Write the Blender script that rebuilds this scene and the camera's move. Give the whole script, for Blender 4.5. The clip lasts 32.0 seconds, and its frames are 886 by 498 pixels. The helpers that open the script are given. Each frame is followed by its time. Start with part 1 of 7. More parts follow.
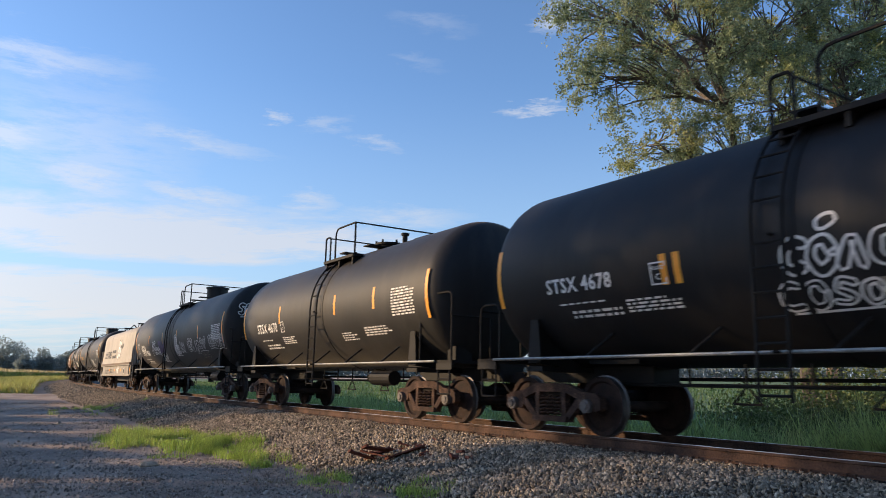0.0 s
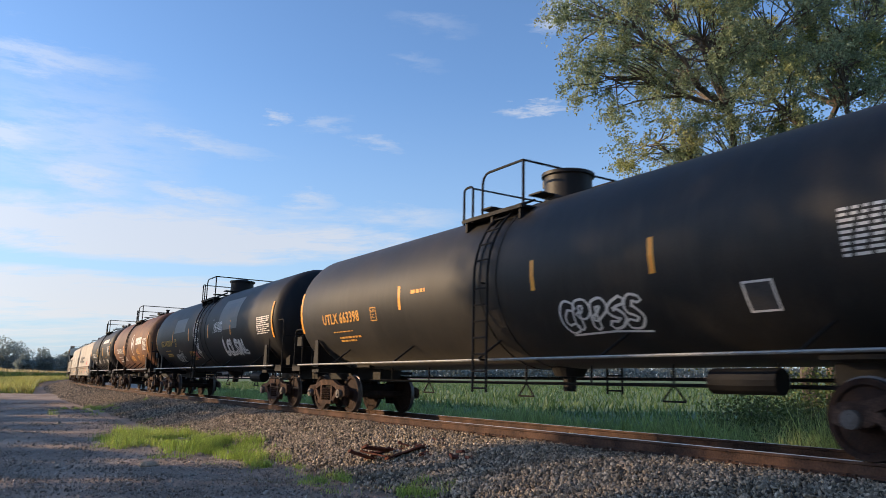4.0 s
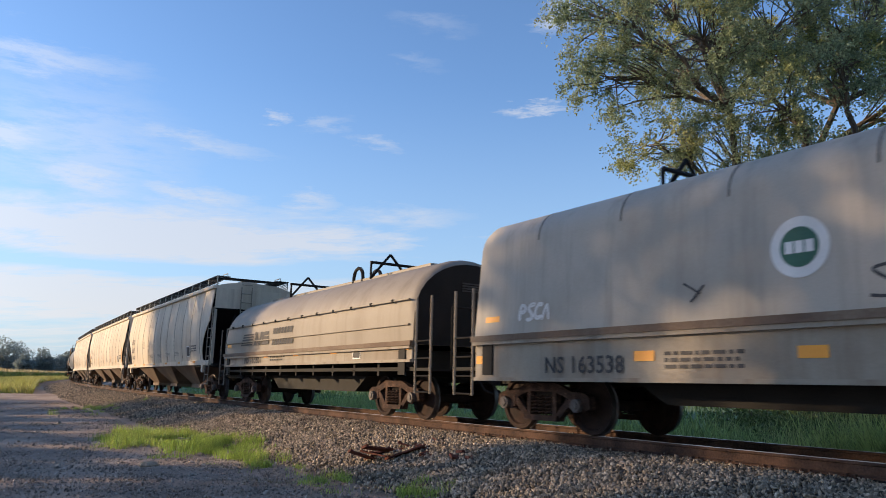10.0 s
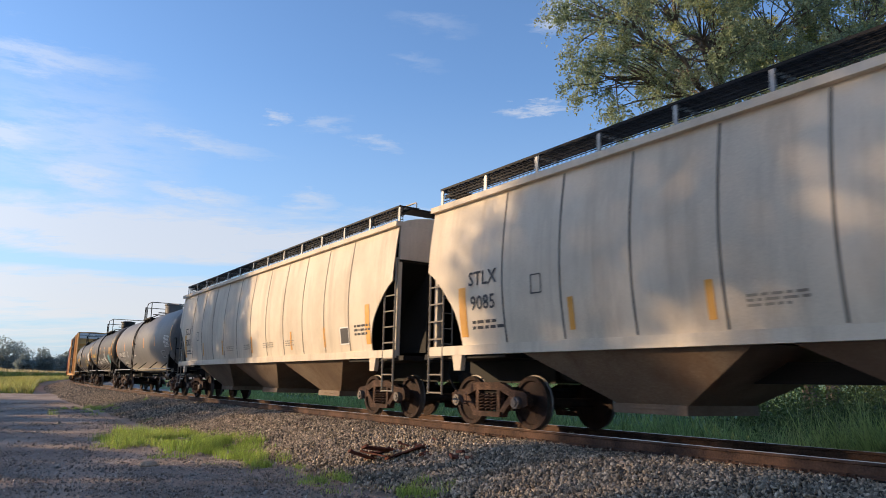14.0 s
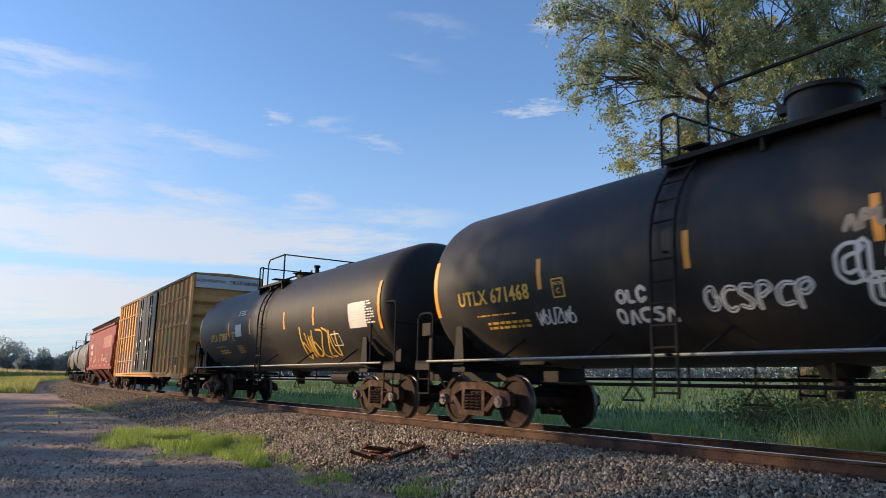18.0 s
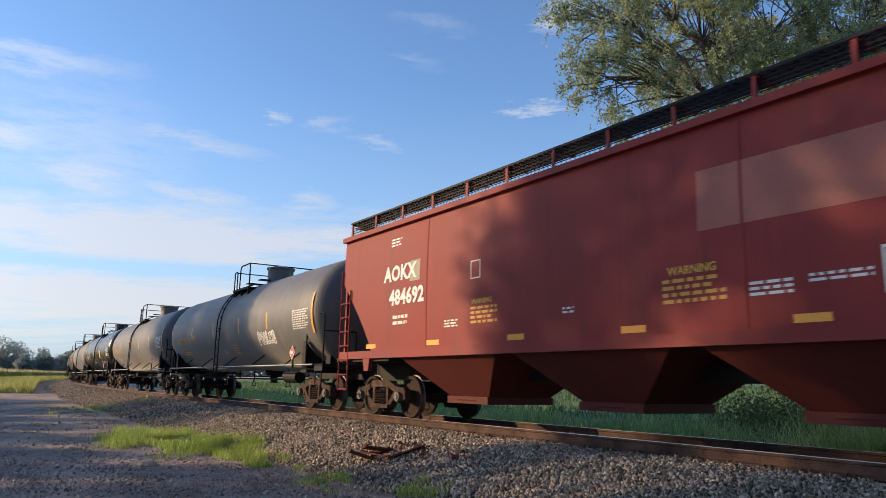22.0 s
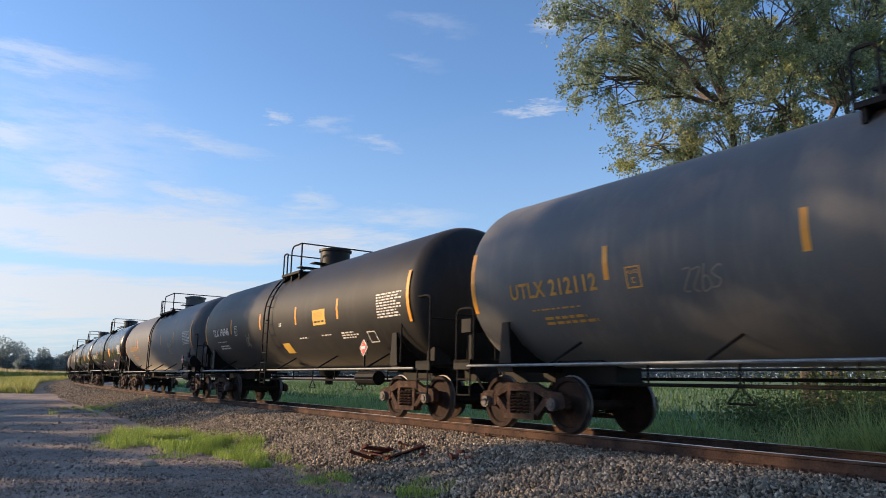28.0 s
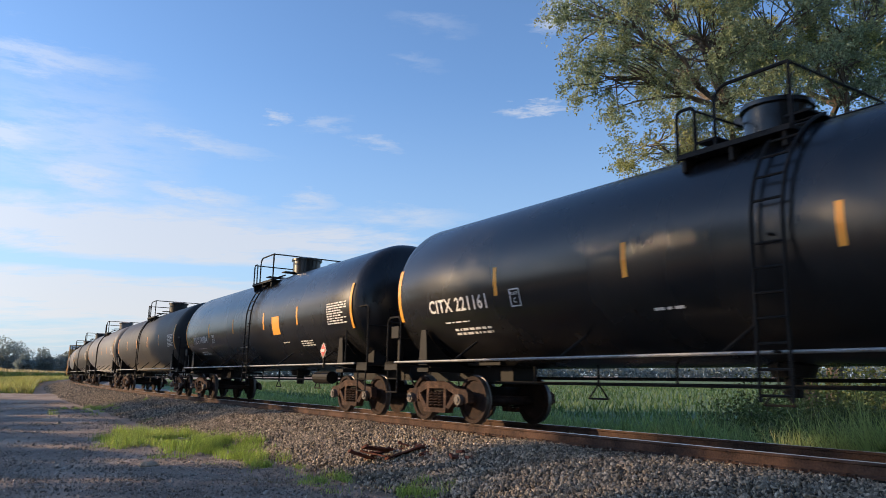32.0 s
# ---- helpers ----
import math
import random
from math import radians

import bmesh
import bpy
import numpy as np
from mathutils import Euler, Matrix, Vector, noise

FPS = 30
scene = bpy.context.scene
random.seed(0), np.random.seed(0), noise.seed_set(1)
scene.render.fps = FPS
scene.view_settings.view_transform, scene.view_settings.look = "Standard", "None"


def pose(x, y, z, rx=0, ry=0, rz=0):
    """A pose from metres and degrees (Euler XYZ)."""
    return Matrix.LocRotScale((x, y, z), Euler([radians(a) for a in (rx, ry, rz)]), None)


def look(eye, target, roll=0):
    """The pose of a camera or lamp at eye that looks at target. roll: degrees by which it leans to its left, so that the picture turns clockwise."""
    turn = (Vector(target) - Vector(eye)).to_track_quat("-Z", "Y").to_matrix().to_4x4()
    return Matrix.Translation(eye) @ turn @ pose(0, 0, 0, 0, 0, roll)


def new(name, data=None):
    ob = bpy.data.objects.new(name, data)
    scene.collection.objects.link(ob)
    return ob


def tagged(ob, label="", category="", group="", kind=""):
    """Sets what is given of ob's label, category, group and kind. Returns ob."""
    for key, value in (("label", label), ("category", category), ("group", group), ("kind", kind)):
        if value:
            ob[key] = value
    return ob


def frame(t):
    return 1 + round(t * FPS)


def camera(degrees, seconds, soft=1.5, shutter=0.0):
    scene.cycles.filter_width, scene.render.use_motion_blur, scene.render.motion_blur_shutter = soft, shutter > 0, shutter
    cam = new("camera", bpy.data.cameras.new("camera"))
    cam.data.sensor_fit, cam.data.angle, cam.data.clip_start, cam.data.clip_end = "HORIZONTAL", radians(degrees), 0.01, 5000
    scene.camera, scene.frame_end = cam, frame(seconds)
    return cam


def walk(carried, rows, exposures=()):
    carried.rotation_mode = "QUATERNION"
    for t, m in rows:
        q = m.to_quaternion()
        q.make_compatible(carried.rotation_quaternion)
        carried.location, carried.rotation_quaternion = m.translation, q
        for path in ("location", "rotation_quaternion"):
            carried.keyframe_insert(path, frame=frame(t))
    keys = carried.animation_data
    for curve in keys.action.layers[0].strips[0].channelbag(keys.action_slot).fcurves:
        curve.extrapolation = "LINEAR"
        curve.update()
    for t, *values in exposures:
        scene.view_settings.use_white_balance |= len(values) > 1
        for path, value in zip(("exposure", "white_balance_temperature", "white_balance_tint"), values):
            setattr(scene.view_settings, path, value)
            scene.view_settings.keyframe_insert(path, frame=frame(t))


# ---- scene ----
# ---- camera: it stands still beside the track ----
EYE = 0.927
cam = camera(61.95, 32.0, soft=0.85, shutter=0.12)
stand = Matrix.Translation((0, 0, EYE)) @ pose(0, 0, 0, 90 + 9.714, 0, 0) @ pose(0, 0, 0, 0, 0, 0.165)
walk(cam, [(0.0, stand), (32.0, stand)], exposures=[(0.0, 0.0), (32.0, 0.0)])

# ---- the line of the track: curvature by distance, s grows into the distance ----
CANT = radians(1.3)
KS = np.array([-40.0, 0, 40, 80, 120, 180])
KV = np.array([-.00043, -.00043, -.00085, -.00124, -.00109, -.00109])
LINE_S = np.arange(-520.0, 620.0, 1.0)
_k = np.interp(LINE_S, KS, KV)
LINE_T = np.concatenate([[0], np.cumsum((_k[1:] + _k[:-1]) / 2)])
_z = 520
LINE_T = LINE_T - LINE_T[_z] + 2.16134
_dx, _dy = np.cos(LINE_T), np.sin(LINE_T)
LINE_X = np.concatenate([[0], np.cumsum((_dx[1:] + _dx[:-1]) / 2)])
LINE_Y = np.concatenate([[0], np.cumsum((_dy[1:] + _dy[:-1]) / 2)])
LINE_X, LINE_Y = LINE_X - LINE_X[_z] + 13.9985, LINE_Y - LINE_Y[_z] - 4.2138


def on_line(s):
    return (float(np.interp(s, LINE_S, LINE_X)), float(np.interp(s, LINE_S, LINE_Y)), float(np.interp(s, LINE_S, LINE_T)))


LEAN = pose(0, -.72, 0) @ Matrix.Rotation(-CANT, 4, "X") @ pose(0, .72, 0)


def track_at(s):
    """Frame of the track: x with the train's travel, -y to the lit side, z up from the rail head."""
    x, y, th = on_line(s)
    return Matrix.Translation((x, y, 0)) @ Matrix.Rotation(th + math.pi, 4, "Z") @ LEAN


def car_at(s, centres):
    a, b = track_at(s - centres / 2), track_at(s + centres / 2)
    d = a.translation - b.translation
    turn = math.atan2(d.y, d.x)
    m = (Vector(on_line(s - centres / 2)[:2]) + Vector(on_line(s + centres / 2)[:2])) / 2
    return Matrix.Translation((m.x, m.y, 0)) @ Matrix.Rotation(turn, 4, "Z") @ LEAN


def rolled(t):
    """Metres that the train has come since 16 s."""
    u = t - 16
    return 13.134 * u - .0552 * u * u / 2 + .00343 * u ** 3 / 6


# ---- light: low sun from beyond the field, sky with thin clouds ----
SUN_AZ, SUN_EL = radians(172), radians(15.5)          # azimuth from +x, counter-clockwise
sun_dir = Vector((math.cos(SUN_AZ) * math.cos(SUN_EL), math.sin(SUN_AZ) * math.cos(SUN_EL), math.sin(SUN_EL)))
sun = new("sun", bpy.data.lights.new("sun", "SUN"))
sun.data.energy, sun.data.angle, sun.data.color = 5.5, radians(0.8), (1.0, .71, .42)
sun.matrix_world = look(sun_dir * 50, (0, 0, 0))


def make_world():
    w = bpy.data.worlds.new("sky")
    scene.world = w
    w.use_nodes = True
    nt = w.node_tree
    nt.nodes.clear()
    N, L = nt.nodes.new, nt.links.new
    out, bg = N("ShaderNodeOutputWorld"), N("ShaderNodeBackground")
    sky = N("ShaderNodeTexSky")
    sky.sky_type, sky.sun_disc = "NISHITA", False
    sky.sun_elevation, sky.sun_rotation = radians(18), math.pi / 2 - SUN_AZ
    sky.air_density, sky.dust_density, sky.ozone_density = 1.0, .4, 2.4
    gain = N("ShaderNodeMix")
    gain.data_type, gain.blend_type = "RGBA", "MULTIPLY"
    gain.inputs[0].default_value = 1
    gain.inputs[7].default_value = (.166, .191, .226, 1)
    L(sky.outputs[0], gain.inputs[6])
    co = N("ShaderNodeTexCoord")
    sep = N("ShaderNodeSeparateXYZ")
    L(co.outputs["Generated"], sep.inputs[0])

    def mth(op, a, b=None, clamp=False):
        n = N("ShaderNodeMath")
        n.operation, n.use_clamp = op, clamp
        for i, v in enumerate((a, b)):
            if v is None:
                continue
            if isinstance(v, (int, float)):
                n.inputs[i].default_value = v
            else:
                L(v, n.inputs[i])
        return n.outputs[0]
    # flat cloud sheet: the view's direction divided by its height
    h = mth("ADD", mth("MAXIMUM", sep.outputs[2], 0.0), .09)
    px, py = mth("DIVIDE", sep.outputs[0], h), mth("DIVIDE", sep.outputs[1], h)
    com = N("ShaderNodeCombineXYZ")
    L(mth("MULTIPLY", px, .55), com.inputs[0])
    L(py, com.inputs[1])

    def field(scale, detail, rough, off, dist):
        mp = N("ShaderNodeMapping")
        mp.inputs[1].default_value = off
        L(com.outputs[0], mp.inputs[0])
        n = N("ShaderNodeTexNoise")
        n.inputs["Scale"].default_value, n.inputs["Detail"].default_value = scale, detail
        n.inputs["Roughness"].default_value, n.inputs["Distortion"].default_value = rough, dist
        L(mp.outputs[0], n.inputs["Vector"])
        return n.outputs[0]
    haze = N("ShaderNodeMix")
    haze.data_type = "RGBA"
    haze.inputs[7].default_value = (.43, .565, .75, 1)
    L(mth("MULTIPLY", mth("POWER", mth("SUBTRACT", 1.0, mth("MULTIPLY", sep.outputs[2], 2.6), True), 1.4), .85), haze.inputs[0])
    L(gain.outputs[2], haze.inputs[6])
    wisps = field(2.6, 10, .62, (3.1, 1.7, 0), .35)
    large = field(.55, 4, .5, (7.3, 2.2, 0), .2)
    low = mth("SUBTRACT", 1.0, mth("MULTIPLY", sep.outputs[2], 3.0), True)       # more cloud low down
    side = mth("MULTIPLY", mth("SUBTRACT", .25, sep.outputs[0]), .07)              # and towards the sun
    dens = mth("ADD", mth("MULTIPLY", wisps, .75), mth("MULTIPLY", large, .5))
    dens = mth("ADD", dens, mth("ADD", mth("MULTIPLY", low, .22), side))
    # two long banks of cloud low over the fields, a clear strip between them
    left = mth("MULTIPLY", mth("SUBTRACT", .02, sep.outputs[0]), 3.5, True)
    bent = mth("ADD", sep.outputs[2], mth("MULTIPLY", mth("SUBTRACT", large, .5), .07))

    def bank(centre, half):
        return mth("SUBTRACT", 1.0, mth("DIVIDE", mth("ABSOLUTE", mth("SUBTRACT", bent, centre)), half), True)
    banks = mth("SUBTRACT", mth("ADD", mth("MULTIPLY", bank(.178, .042), .46), mth("MULTIPLY", bank(.098, .032), .50)), mth("MULTIPLY", bank(.137, .016), .22))
    dens = mth("ADD", dens, mth("MULTIPLY", banks, left))
    fine = field(6.5, 9, .66, (1.3, 8.7, 0), .6)
    # torn wisps, each by its bearing, height, half length, half width, slope (degrees) and strength
    ang = N("ShaderNodeCombineXYZ")
    L(mth("MULTIPLY", mth("ARCTAN2", sep.outputs[0], sep.outputs[1]), 57.2958), ang.inputs[0])
    L(mth("MULTIPLY", mth("ARCSINE", sep.outputs[2]), 57.2958), ang.inputs[1])
    torn, shift, bend = N("ShaderNodeTexNoise"), N("ShaderNodeVectorMath"), N("ShaderNodeVectorMath")
    torn.inputs["Scale"].default_value, torn.inputs["Detail"].default_value, torn.inputs["Roughness"].default_value = .6, 9, .70
    drawn = N("ShaderNodeMapping")
    drawn.inputs[3].default_value = (.34, 1.5, 1)
    L(ang.outputs[0], drawn.inputs[0]), L(drawn.outputs[0], torn.inputs["Vector"])
    cov = mth("MULTIPLY", mth("SUBTRACT", mth("ADD", dens, mth("MULTIPLY", mth("SUBTRACT", mth("ADD", mth("MULTIPLY", fine, .6), mth("MULTIPLY", torn.outputs[0], .4)), .5), mth("ADD", mth("MULTIPLY", banks, 2.8), .30))), .79), 3.2, True)
    cov = mth("MULTIPLY", cov, .78)
    shift.operation, bend.operation = "SUBTRACT", "MULTIPLY_ADD"
    shift.inputs[1].default_value, bend.inputs[1].default_value = (.5, .5, .5), (7.0, 3.4, 0)
    L(torn.outputs["Color"], shift.inputs[0]), L(shift.outputs[0], bend.inputs[0]), L(ang.outputs[0], bend.inputs[2])
    WISPS = ((-29.8, 21.2, 6, 1, 0, 0.42), (-31.1, 16.0, 2.6, 1.1, 6, 0.62), (-26.2, 13.5, 3.2, 1.2, -4, 0.62), (-19.1, 17.1, 5, 0.7, -7, 0.42), (-18.7, 13.1, 4, 0.7, -5, 0.62), (-13.0, 19.5, 0.9, 0.4, 0, 0.5), (-10.2, 13.3, 1.9, 0.55, 0, 0.5), (-5.4, 18.0, 2, 0.5, -8, 0.42),
             (-2.9, 12.3, 4.4, 0.75, -3, 0.46), (7.5, 20.4, 2.6, 0.32, 0, 0.7), (9.3, 27.1, 1.6, 1.2, 20, 0.55), (-0.9, 26.7, 3.2, 0.8, -7, 0.16), (-2.1, 24.1, 2, 0.5, -10, 0.14), (-9.5, 19.0, 1.8, 0.45, 12, 0.3), (-26.8, 15.5, 7, 4.6, -10, 0.32), (-17.5, 11.6, 9, 1.1, -3, 0.42))
    wisp = None
    for az, el, long, wide, slope, strong in WISPS:
        mp, ln = N("ShaderNodeMapping"), N("ShaderNodeVectorMath")
        mp.vector_type, ln.operation = "TEXTURE", "LENGTH"
        mp.inputs[1].default_value, mp.inputs[2].default_value, mp.inputs[3].default_value = (az, el, 0), (0, 0, radians(slope)), (long, wide, 1)
        L(bend.outputs[0], mp.inputs[0]), L(mp.outputs[0], ln.inputs[0])
        one = mth("MULTIPLY", mth("SUBTRACT", 1.35, ln.outputs["Value"], True), strong)
        wisp = one if wisp is None else mth("MAXIMUM", wisp, one)
    grain = mth("MULTIPLY", mth("SUBTRACT", torn.outputs[0], .33), 4.8, True)
    cov = mth("MAXIMUM", cov, mth("MULTIPLY", wisp, grain))
    tint = N("ShaderNodeMix")
    tint.data_type = "RGBA"
    tint.inputs[6].default_value, tint.inputs[7].default_value = (.70, .735, .82, 1), (.85, .79, .75, 1)
    L(mth("POWER", low, 3.0), tint.inputs[0])
    dot = N("ShaderNodeVectorMath")
    dot.operation = "DOT_PRODUCT"
    L(co.outputs["Generated"], dot.inputs[0])
    dot.inputs[1].default_value = sun_dir
    glow = mth("MULTIPLY", mth("POWER", mth("MAXIMUM", dot.outputs[1], 0.0), 6.0), 2.0)     # clouds near the sun are brighter
    lit = N("ShaderNodeVectorMath")
    lit.operation = "SCALE"
    L(tint.outputs[2], lit.inputs[0]), L(mth("ADD", glow, 1.0), lit.inputs[3])
    mix = N("ShaderNodeMix")
    mix.data_type = "RGBA"
    L(cov, mix.inputs[0]), L(haze.outputs[2], mix.inputs[6]), L(lit.outputs[0], mix.inputs[7])
    L(mix.outputs[2], bg.inputs[0])
    bg.inputs[1].default_value = 1.0
    L(bg.outputs[0], out.inputs[0])


make_world()

# ---- materials ----


def material(name, colours, scale=3.0, rough=.7, metal=0.0, bump=.15, fine=40.0, streak=(1, 1, 1), spread=.5, random_part=0.0, rough2=None, spec=.5, runs=None):
    """A surface that varies between two or three colours at a large and a small scale, with fine relief."""
    m = bpy.data.materials.new(name)
    m.use_nodes = True
    nt = m.node_tree
    N, L = nt.nodes.new, nt.links.new
    b = nt.nodes["Principled BSDF"]
    co = N("ShaderNodeTexCoord")
    mp = N("ShaderNodeMapping")
    mp.inputs[3].default_value = streak
    L(co.outputs["Object"], mp.inputs[0])
    n1, n2 = N("ShaderNodeTexNoise"), N("ShaderNodeTexNoise")
    n1.inputs["Scale"].default_value, n1.inputs["Detail"].default_value = scale, 6
    n2.inputs["Scale"].default_value, n2.inputs["Detail"].default_value = fine, 4
    L(mp.outputs[0], n1.inputs["Vector"]), L(co.outputs["Object"], n2.inputs["Vector"])
    add = N("ShaderNodeMath")
    add.operation = "MULTIPLY_ADD"
    add.inputs[1].default_value, add.inputs[2].default_value = .35, 0
    L(n2.outputs[0], add.inputs[0])
    add2 = N("ShaderNodeMath")
    add2.operation = "MULTIPLY_ADD"
    add2.inputs[1].default_value = .65
    L(n1.outputs[0], add2.inputs[0]), L(add.outputs[0], add2.inputs[2])
    ramp = N("ShaderNodeValToRGB")
    e = ramp.color_ramp.elements
    lo, hi = .5 - spread * .3, .5 + spread * .3
    for i, c in enumerate(colours):
        pos = lo + (hi - lo) * i / max(1, len(colours) - 1)
        if i < 2:
            e[i].position, e[i].color = pos, (*c, 1)
        else:
            e.new(pos).color = (*c, 1)
    L(add2.outputs[0], ramp.inputs[0])
    col = ramp.outputs[0]
    if runs:                                                     # (colour, amount): streaks of dust or rust that ran down, and blotches
        c, amount = runs
        for sc3, lo3, hi3, k in (((2.6, 2.6, .16), .50, .72, 1.0), ((.55, .55, .4), .48, .70, .7)):
            mq, nq, rq, mx = N("ShaderNodeMapping"), N("ShaderNodeTexNoise"), N("ShaderNodeMapRange"), N("ShaderNodeMix")
            mq.inputs[3].default_value = sc3
            nq.inputs["Scale"].default_value, nq.inputs["Detail"].default_value, nq.inputs["Roughness"].default_value = 1.0, 9, .66
            oj = N("ShaderNodeObjectInfo")
            off = N("ShaderNodeVectorMath")
            off.operation = "MULTIPLY_ADD"
            off.inputs[1].default_value = (37, 11, 5)
            L(oj.outputs["Random"], off.inputs[0]), L(co.outputs["Object"], off.inputs[2]), L(off.outputs[0], mq.inputs[0])
            L(mq.outputs[0], nq.inputs["Vector"]), L(nq.outputs[0], rq.inputs[0])
            rq.inputs[1].default_value, rq.inputs[2].default_value, rq.inputs[4].default_value = lo3, hi3, amount * k
            mx.data_type = "RGBA"
            mx.inputs[7].default_value = (*c, 1)
            L(rq.outputs[0], mx.inputs[0]), L(col, mx.inputs[6])
            col = mx.outputs[2]
    if random_part:
        oi = N("ShaderNodeNewGeometry") if random_part < 0 else N("ShaderNodeObjectInfo")
        hsv = N("ShaderNodeHueSaturation")
        r = N("ShaderNodeMapRange")
        r.inputs[3].default_value, r.inputs[4].default_value = 1 - abs(random_part), 1 + abs(random_part)
        L(oi.outputs["Random Per Island" if random_part < 0 else "Random"], r.inputs[0])
        L(r.outputs[0], hsv.inputs["Value"]), L(col, hsv.inputs["Color"])
        col = hsv.outputs[0]
    L(col, b.inputs["Base Color"])
    b.inputs["Metallic"].default_value = metal
    b.inputs["Specular IOR Level"].default_value = spec
    rr = N("ShaderNodeMapRange")
    rr.inputs[3].default_value, rr.inputs[4].default_value = rough, rough if rough2 is None else rough2
    L(n1.outputs[0], rr.inputs[0]), L(rr.outputs[0], b.inputs["Roughness"])
    if bump:
        bp = N("ShaderNodeBump")
        bp.inputs["Strength"].default_value, bp.inputs["Distance"].default_value = bump, .02
        L(n2.outputs[0], bp.inputs["Height"]), L(bp.outputs[0], b.inputs["Normal"])
    return m


def leaf_material(name, colours, rnd=.35, trans=.3):
    m = material(name, colours, .35, .55, 0, 0, 6, random_part=-rnd)
    nt = m.node_tree
    b, out = nt.nodes["Principled BSDF"], nt.nodes["Material Output"]
    tr, mix = nt.nodes.new("ShaderNodeBsdfTranslucent"), nt.nodes.new("ShaderNodeMixShader")
    mix.inputs[0].default_value = trans
    nt.links.new(b.inputs["Base Color"].links[0].from_socket, tr.inputs[0])
    nt.links.new(b.outputs[0], mix.inputs[1]), nt.links.new(tr.outputs[0], mix.inputs[2])
    nt.links.new(mix.outputs[0], out.inputs[0])
    return m


M = {}
M["steel"] = material("steel", [(.10, .075, .06), (.19, .13, .10)], 2, .55, .3, .3)
M["railhead"] = material("railhead", [(.36, .30, .26), (.52, .46, .42)], 3, .3, .9, .05)
M["railside"] = material("railside", [(.036, .022, .017), (.13, .073, .05)], 3, .85, 0, .4, spec=.25)
M["tie"] = material("tie_wood", [(.06, .045, .035), (.15, .12, .10)], 4, .9, 0, .6, random_part=.3)
M["truck"] = material("truck_rust", [(.014, .010, .009), (.06, .036, .027), (.23, .135, .095)], 5, .85, 0, .5, spread=.9, spec=.2)
M["truck_dark"] = material("truck_grime", [(.010, .009, .008), (.03, .023, .02)], 4, .85, 0, .5, spec=.2)
M["wheel"] = material("wheel_face", [(.015, .011, .010), (.052, .029, .022)], 5, .8, 0, .3, spec=.2)
M["tread"] = material("wheel_tread", [(.10, .09, .085), (.20, .185, .175)], 5, .5, .8, .05)
M["black"] = material("black_paint", [(.008, .008, .009), (.019, .018, .019)], .9, .46, 0, .06, 60, (1, 1, .35), .9, rough2=.62, spec=.26, runs=((.034, .031, .029), .5))
M["gloss"] = material("glossy_black_paint", [(.006, .006, .007), (.013, .013, .014)], .8, .2, 0, .03, 60, (1, 1, .4), .9, rough2=.34, runs=((.03, .028, .026), .35))
M["grime"] = material("weathered_black_paint", [(.009, .009, .010), (.021, .020, .019), (.042, .037, .033)], .9, .44, 0, .1, 50, (1, 1, .35), 1.0, rough2=.62, spec=.3, runs=((.052, .046, .040), .5))
M["slate"] = material("slate_grey_paint", [(.095, .098, .102), (.175, .17, .16)], .7, .46, 0, .06, 50, (1, 1, .35), .9, rough2=.6, spec=.3, runs=((.23, .21, .18), .6))
M["slate"].node_tree.nodes["Principled BSDF"].inputs["Sheen Weight"].default_value = .35       # road dust
M["slate"].node_tree.nodes["Principled BSDF"].inputs["Sheen Roughness"].default_value = .3
M["slate"].node_tree.nodes["Principled BSDF"].inputs["Sheen Tint"].default_value = (.95, .88, .78, 1)
for _dusty in ("grime",):
    M[_dusty].node_tree.nodes["Principled BSDF"].inputs["Sheen Weight"].default_value = .15
    M[_dusty].node_tree.nodes["Principled BSDF"].inputs["Sheen Roughness"].default_value = .3
    M[_dusty].node_tree.nodes["Principled BSDF"].inputs["Sheen Tint"].default_value = (.9, .8, .66, 1)
M["rustbrown"] = material("rust_brown_paint", [(.045, .016, .010), (.125, .044, .018), (.40, .17, .045)], .45, .55, 0, .06, 40, (1, 1, .4), .9, rough2=.75, runs=((.035, .014, .010), .75))
M["hopper"] = material("weathered_cream_grey_paint", [(.48, .40, .30), (.67, .575, .44), (.75, .66, .53)], 1.1, .6, 0, .06, 40, (1, 1, .22), .9, rough2=.75, runs=((.38, .30, .21), .6))
M["seam"] = material("dirty_weld_seam", [(.12, .10, .08), (.26, .23, .19)], 2, .75, 0, .2, 40, (1, 1, .4), .9)
M["coil"] = material("light_grey_cover_paint", [(.37, .33, .27), (.52, .465, .385)], .6, .55, 0, .06, 40, (1, 1, .25), .9, rough2=.7, runs=((.27, .235, .19), .7))
M["coiltan"] = material("weathered_tan_cover_paint", [(.24, .207, .165), (.345, .30, .24)], .6, .6, 0, .08, 40, (1, 1, .25), .9, runs=((.20, .165, .125), .7))
M["coilbody"] = material("grey_body_paint", [(.22, .19, .15), (.39, .345, .275)], .8, .65, 0, .1, 40, (1, 1, .25), .9, runs=((.16, .11, .075), .7))
M["redhop"] = material("red_oxide_paint", [(.20, .020, .018), (.285, .036, .030)], .5, .55, 0, .06, 40, (1, 1, .25), .9, rough2=.7, spec=.3, runs=((.13, .03, .024), .55))
# The hopper's own red, darkened to carry the shade under the car.
M["redchute"] = material("shaded_red_chute_paint", [(.06, .012, .010), (.12, .024, .018)], .8, .7, 0, .1, 40, (1, 1, .3), .9, spec=.25)
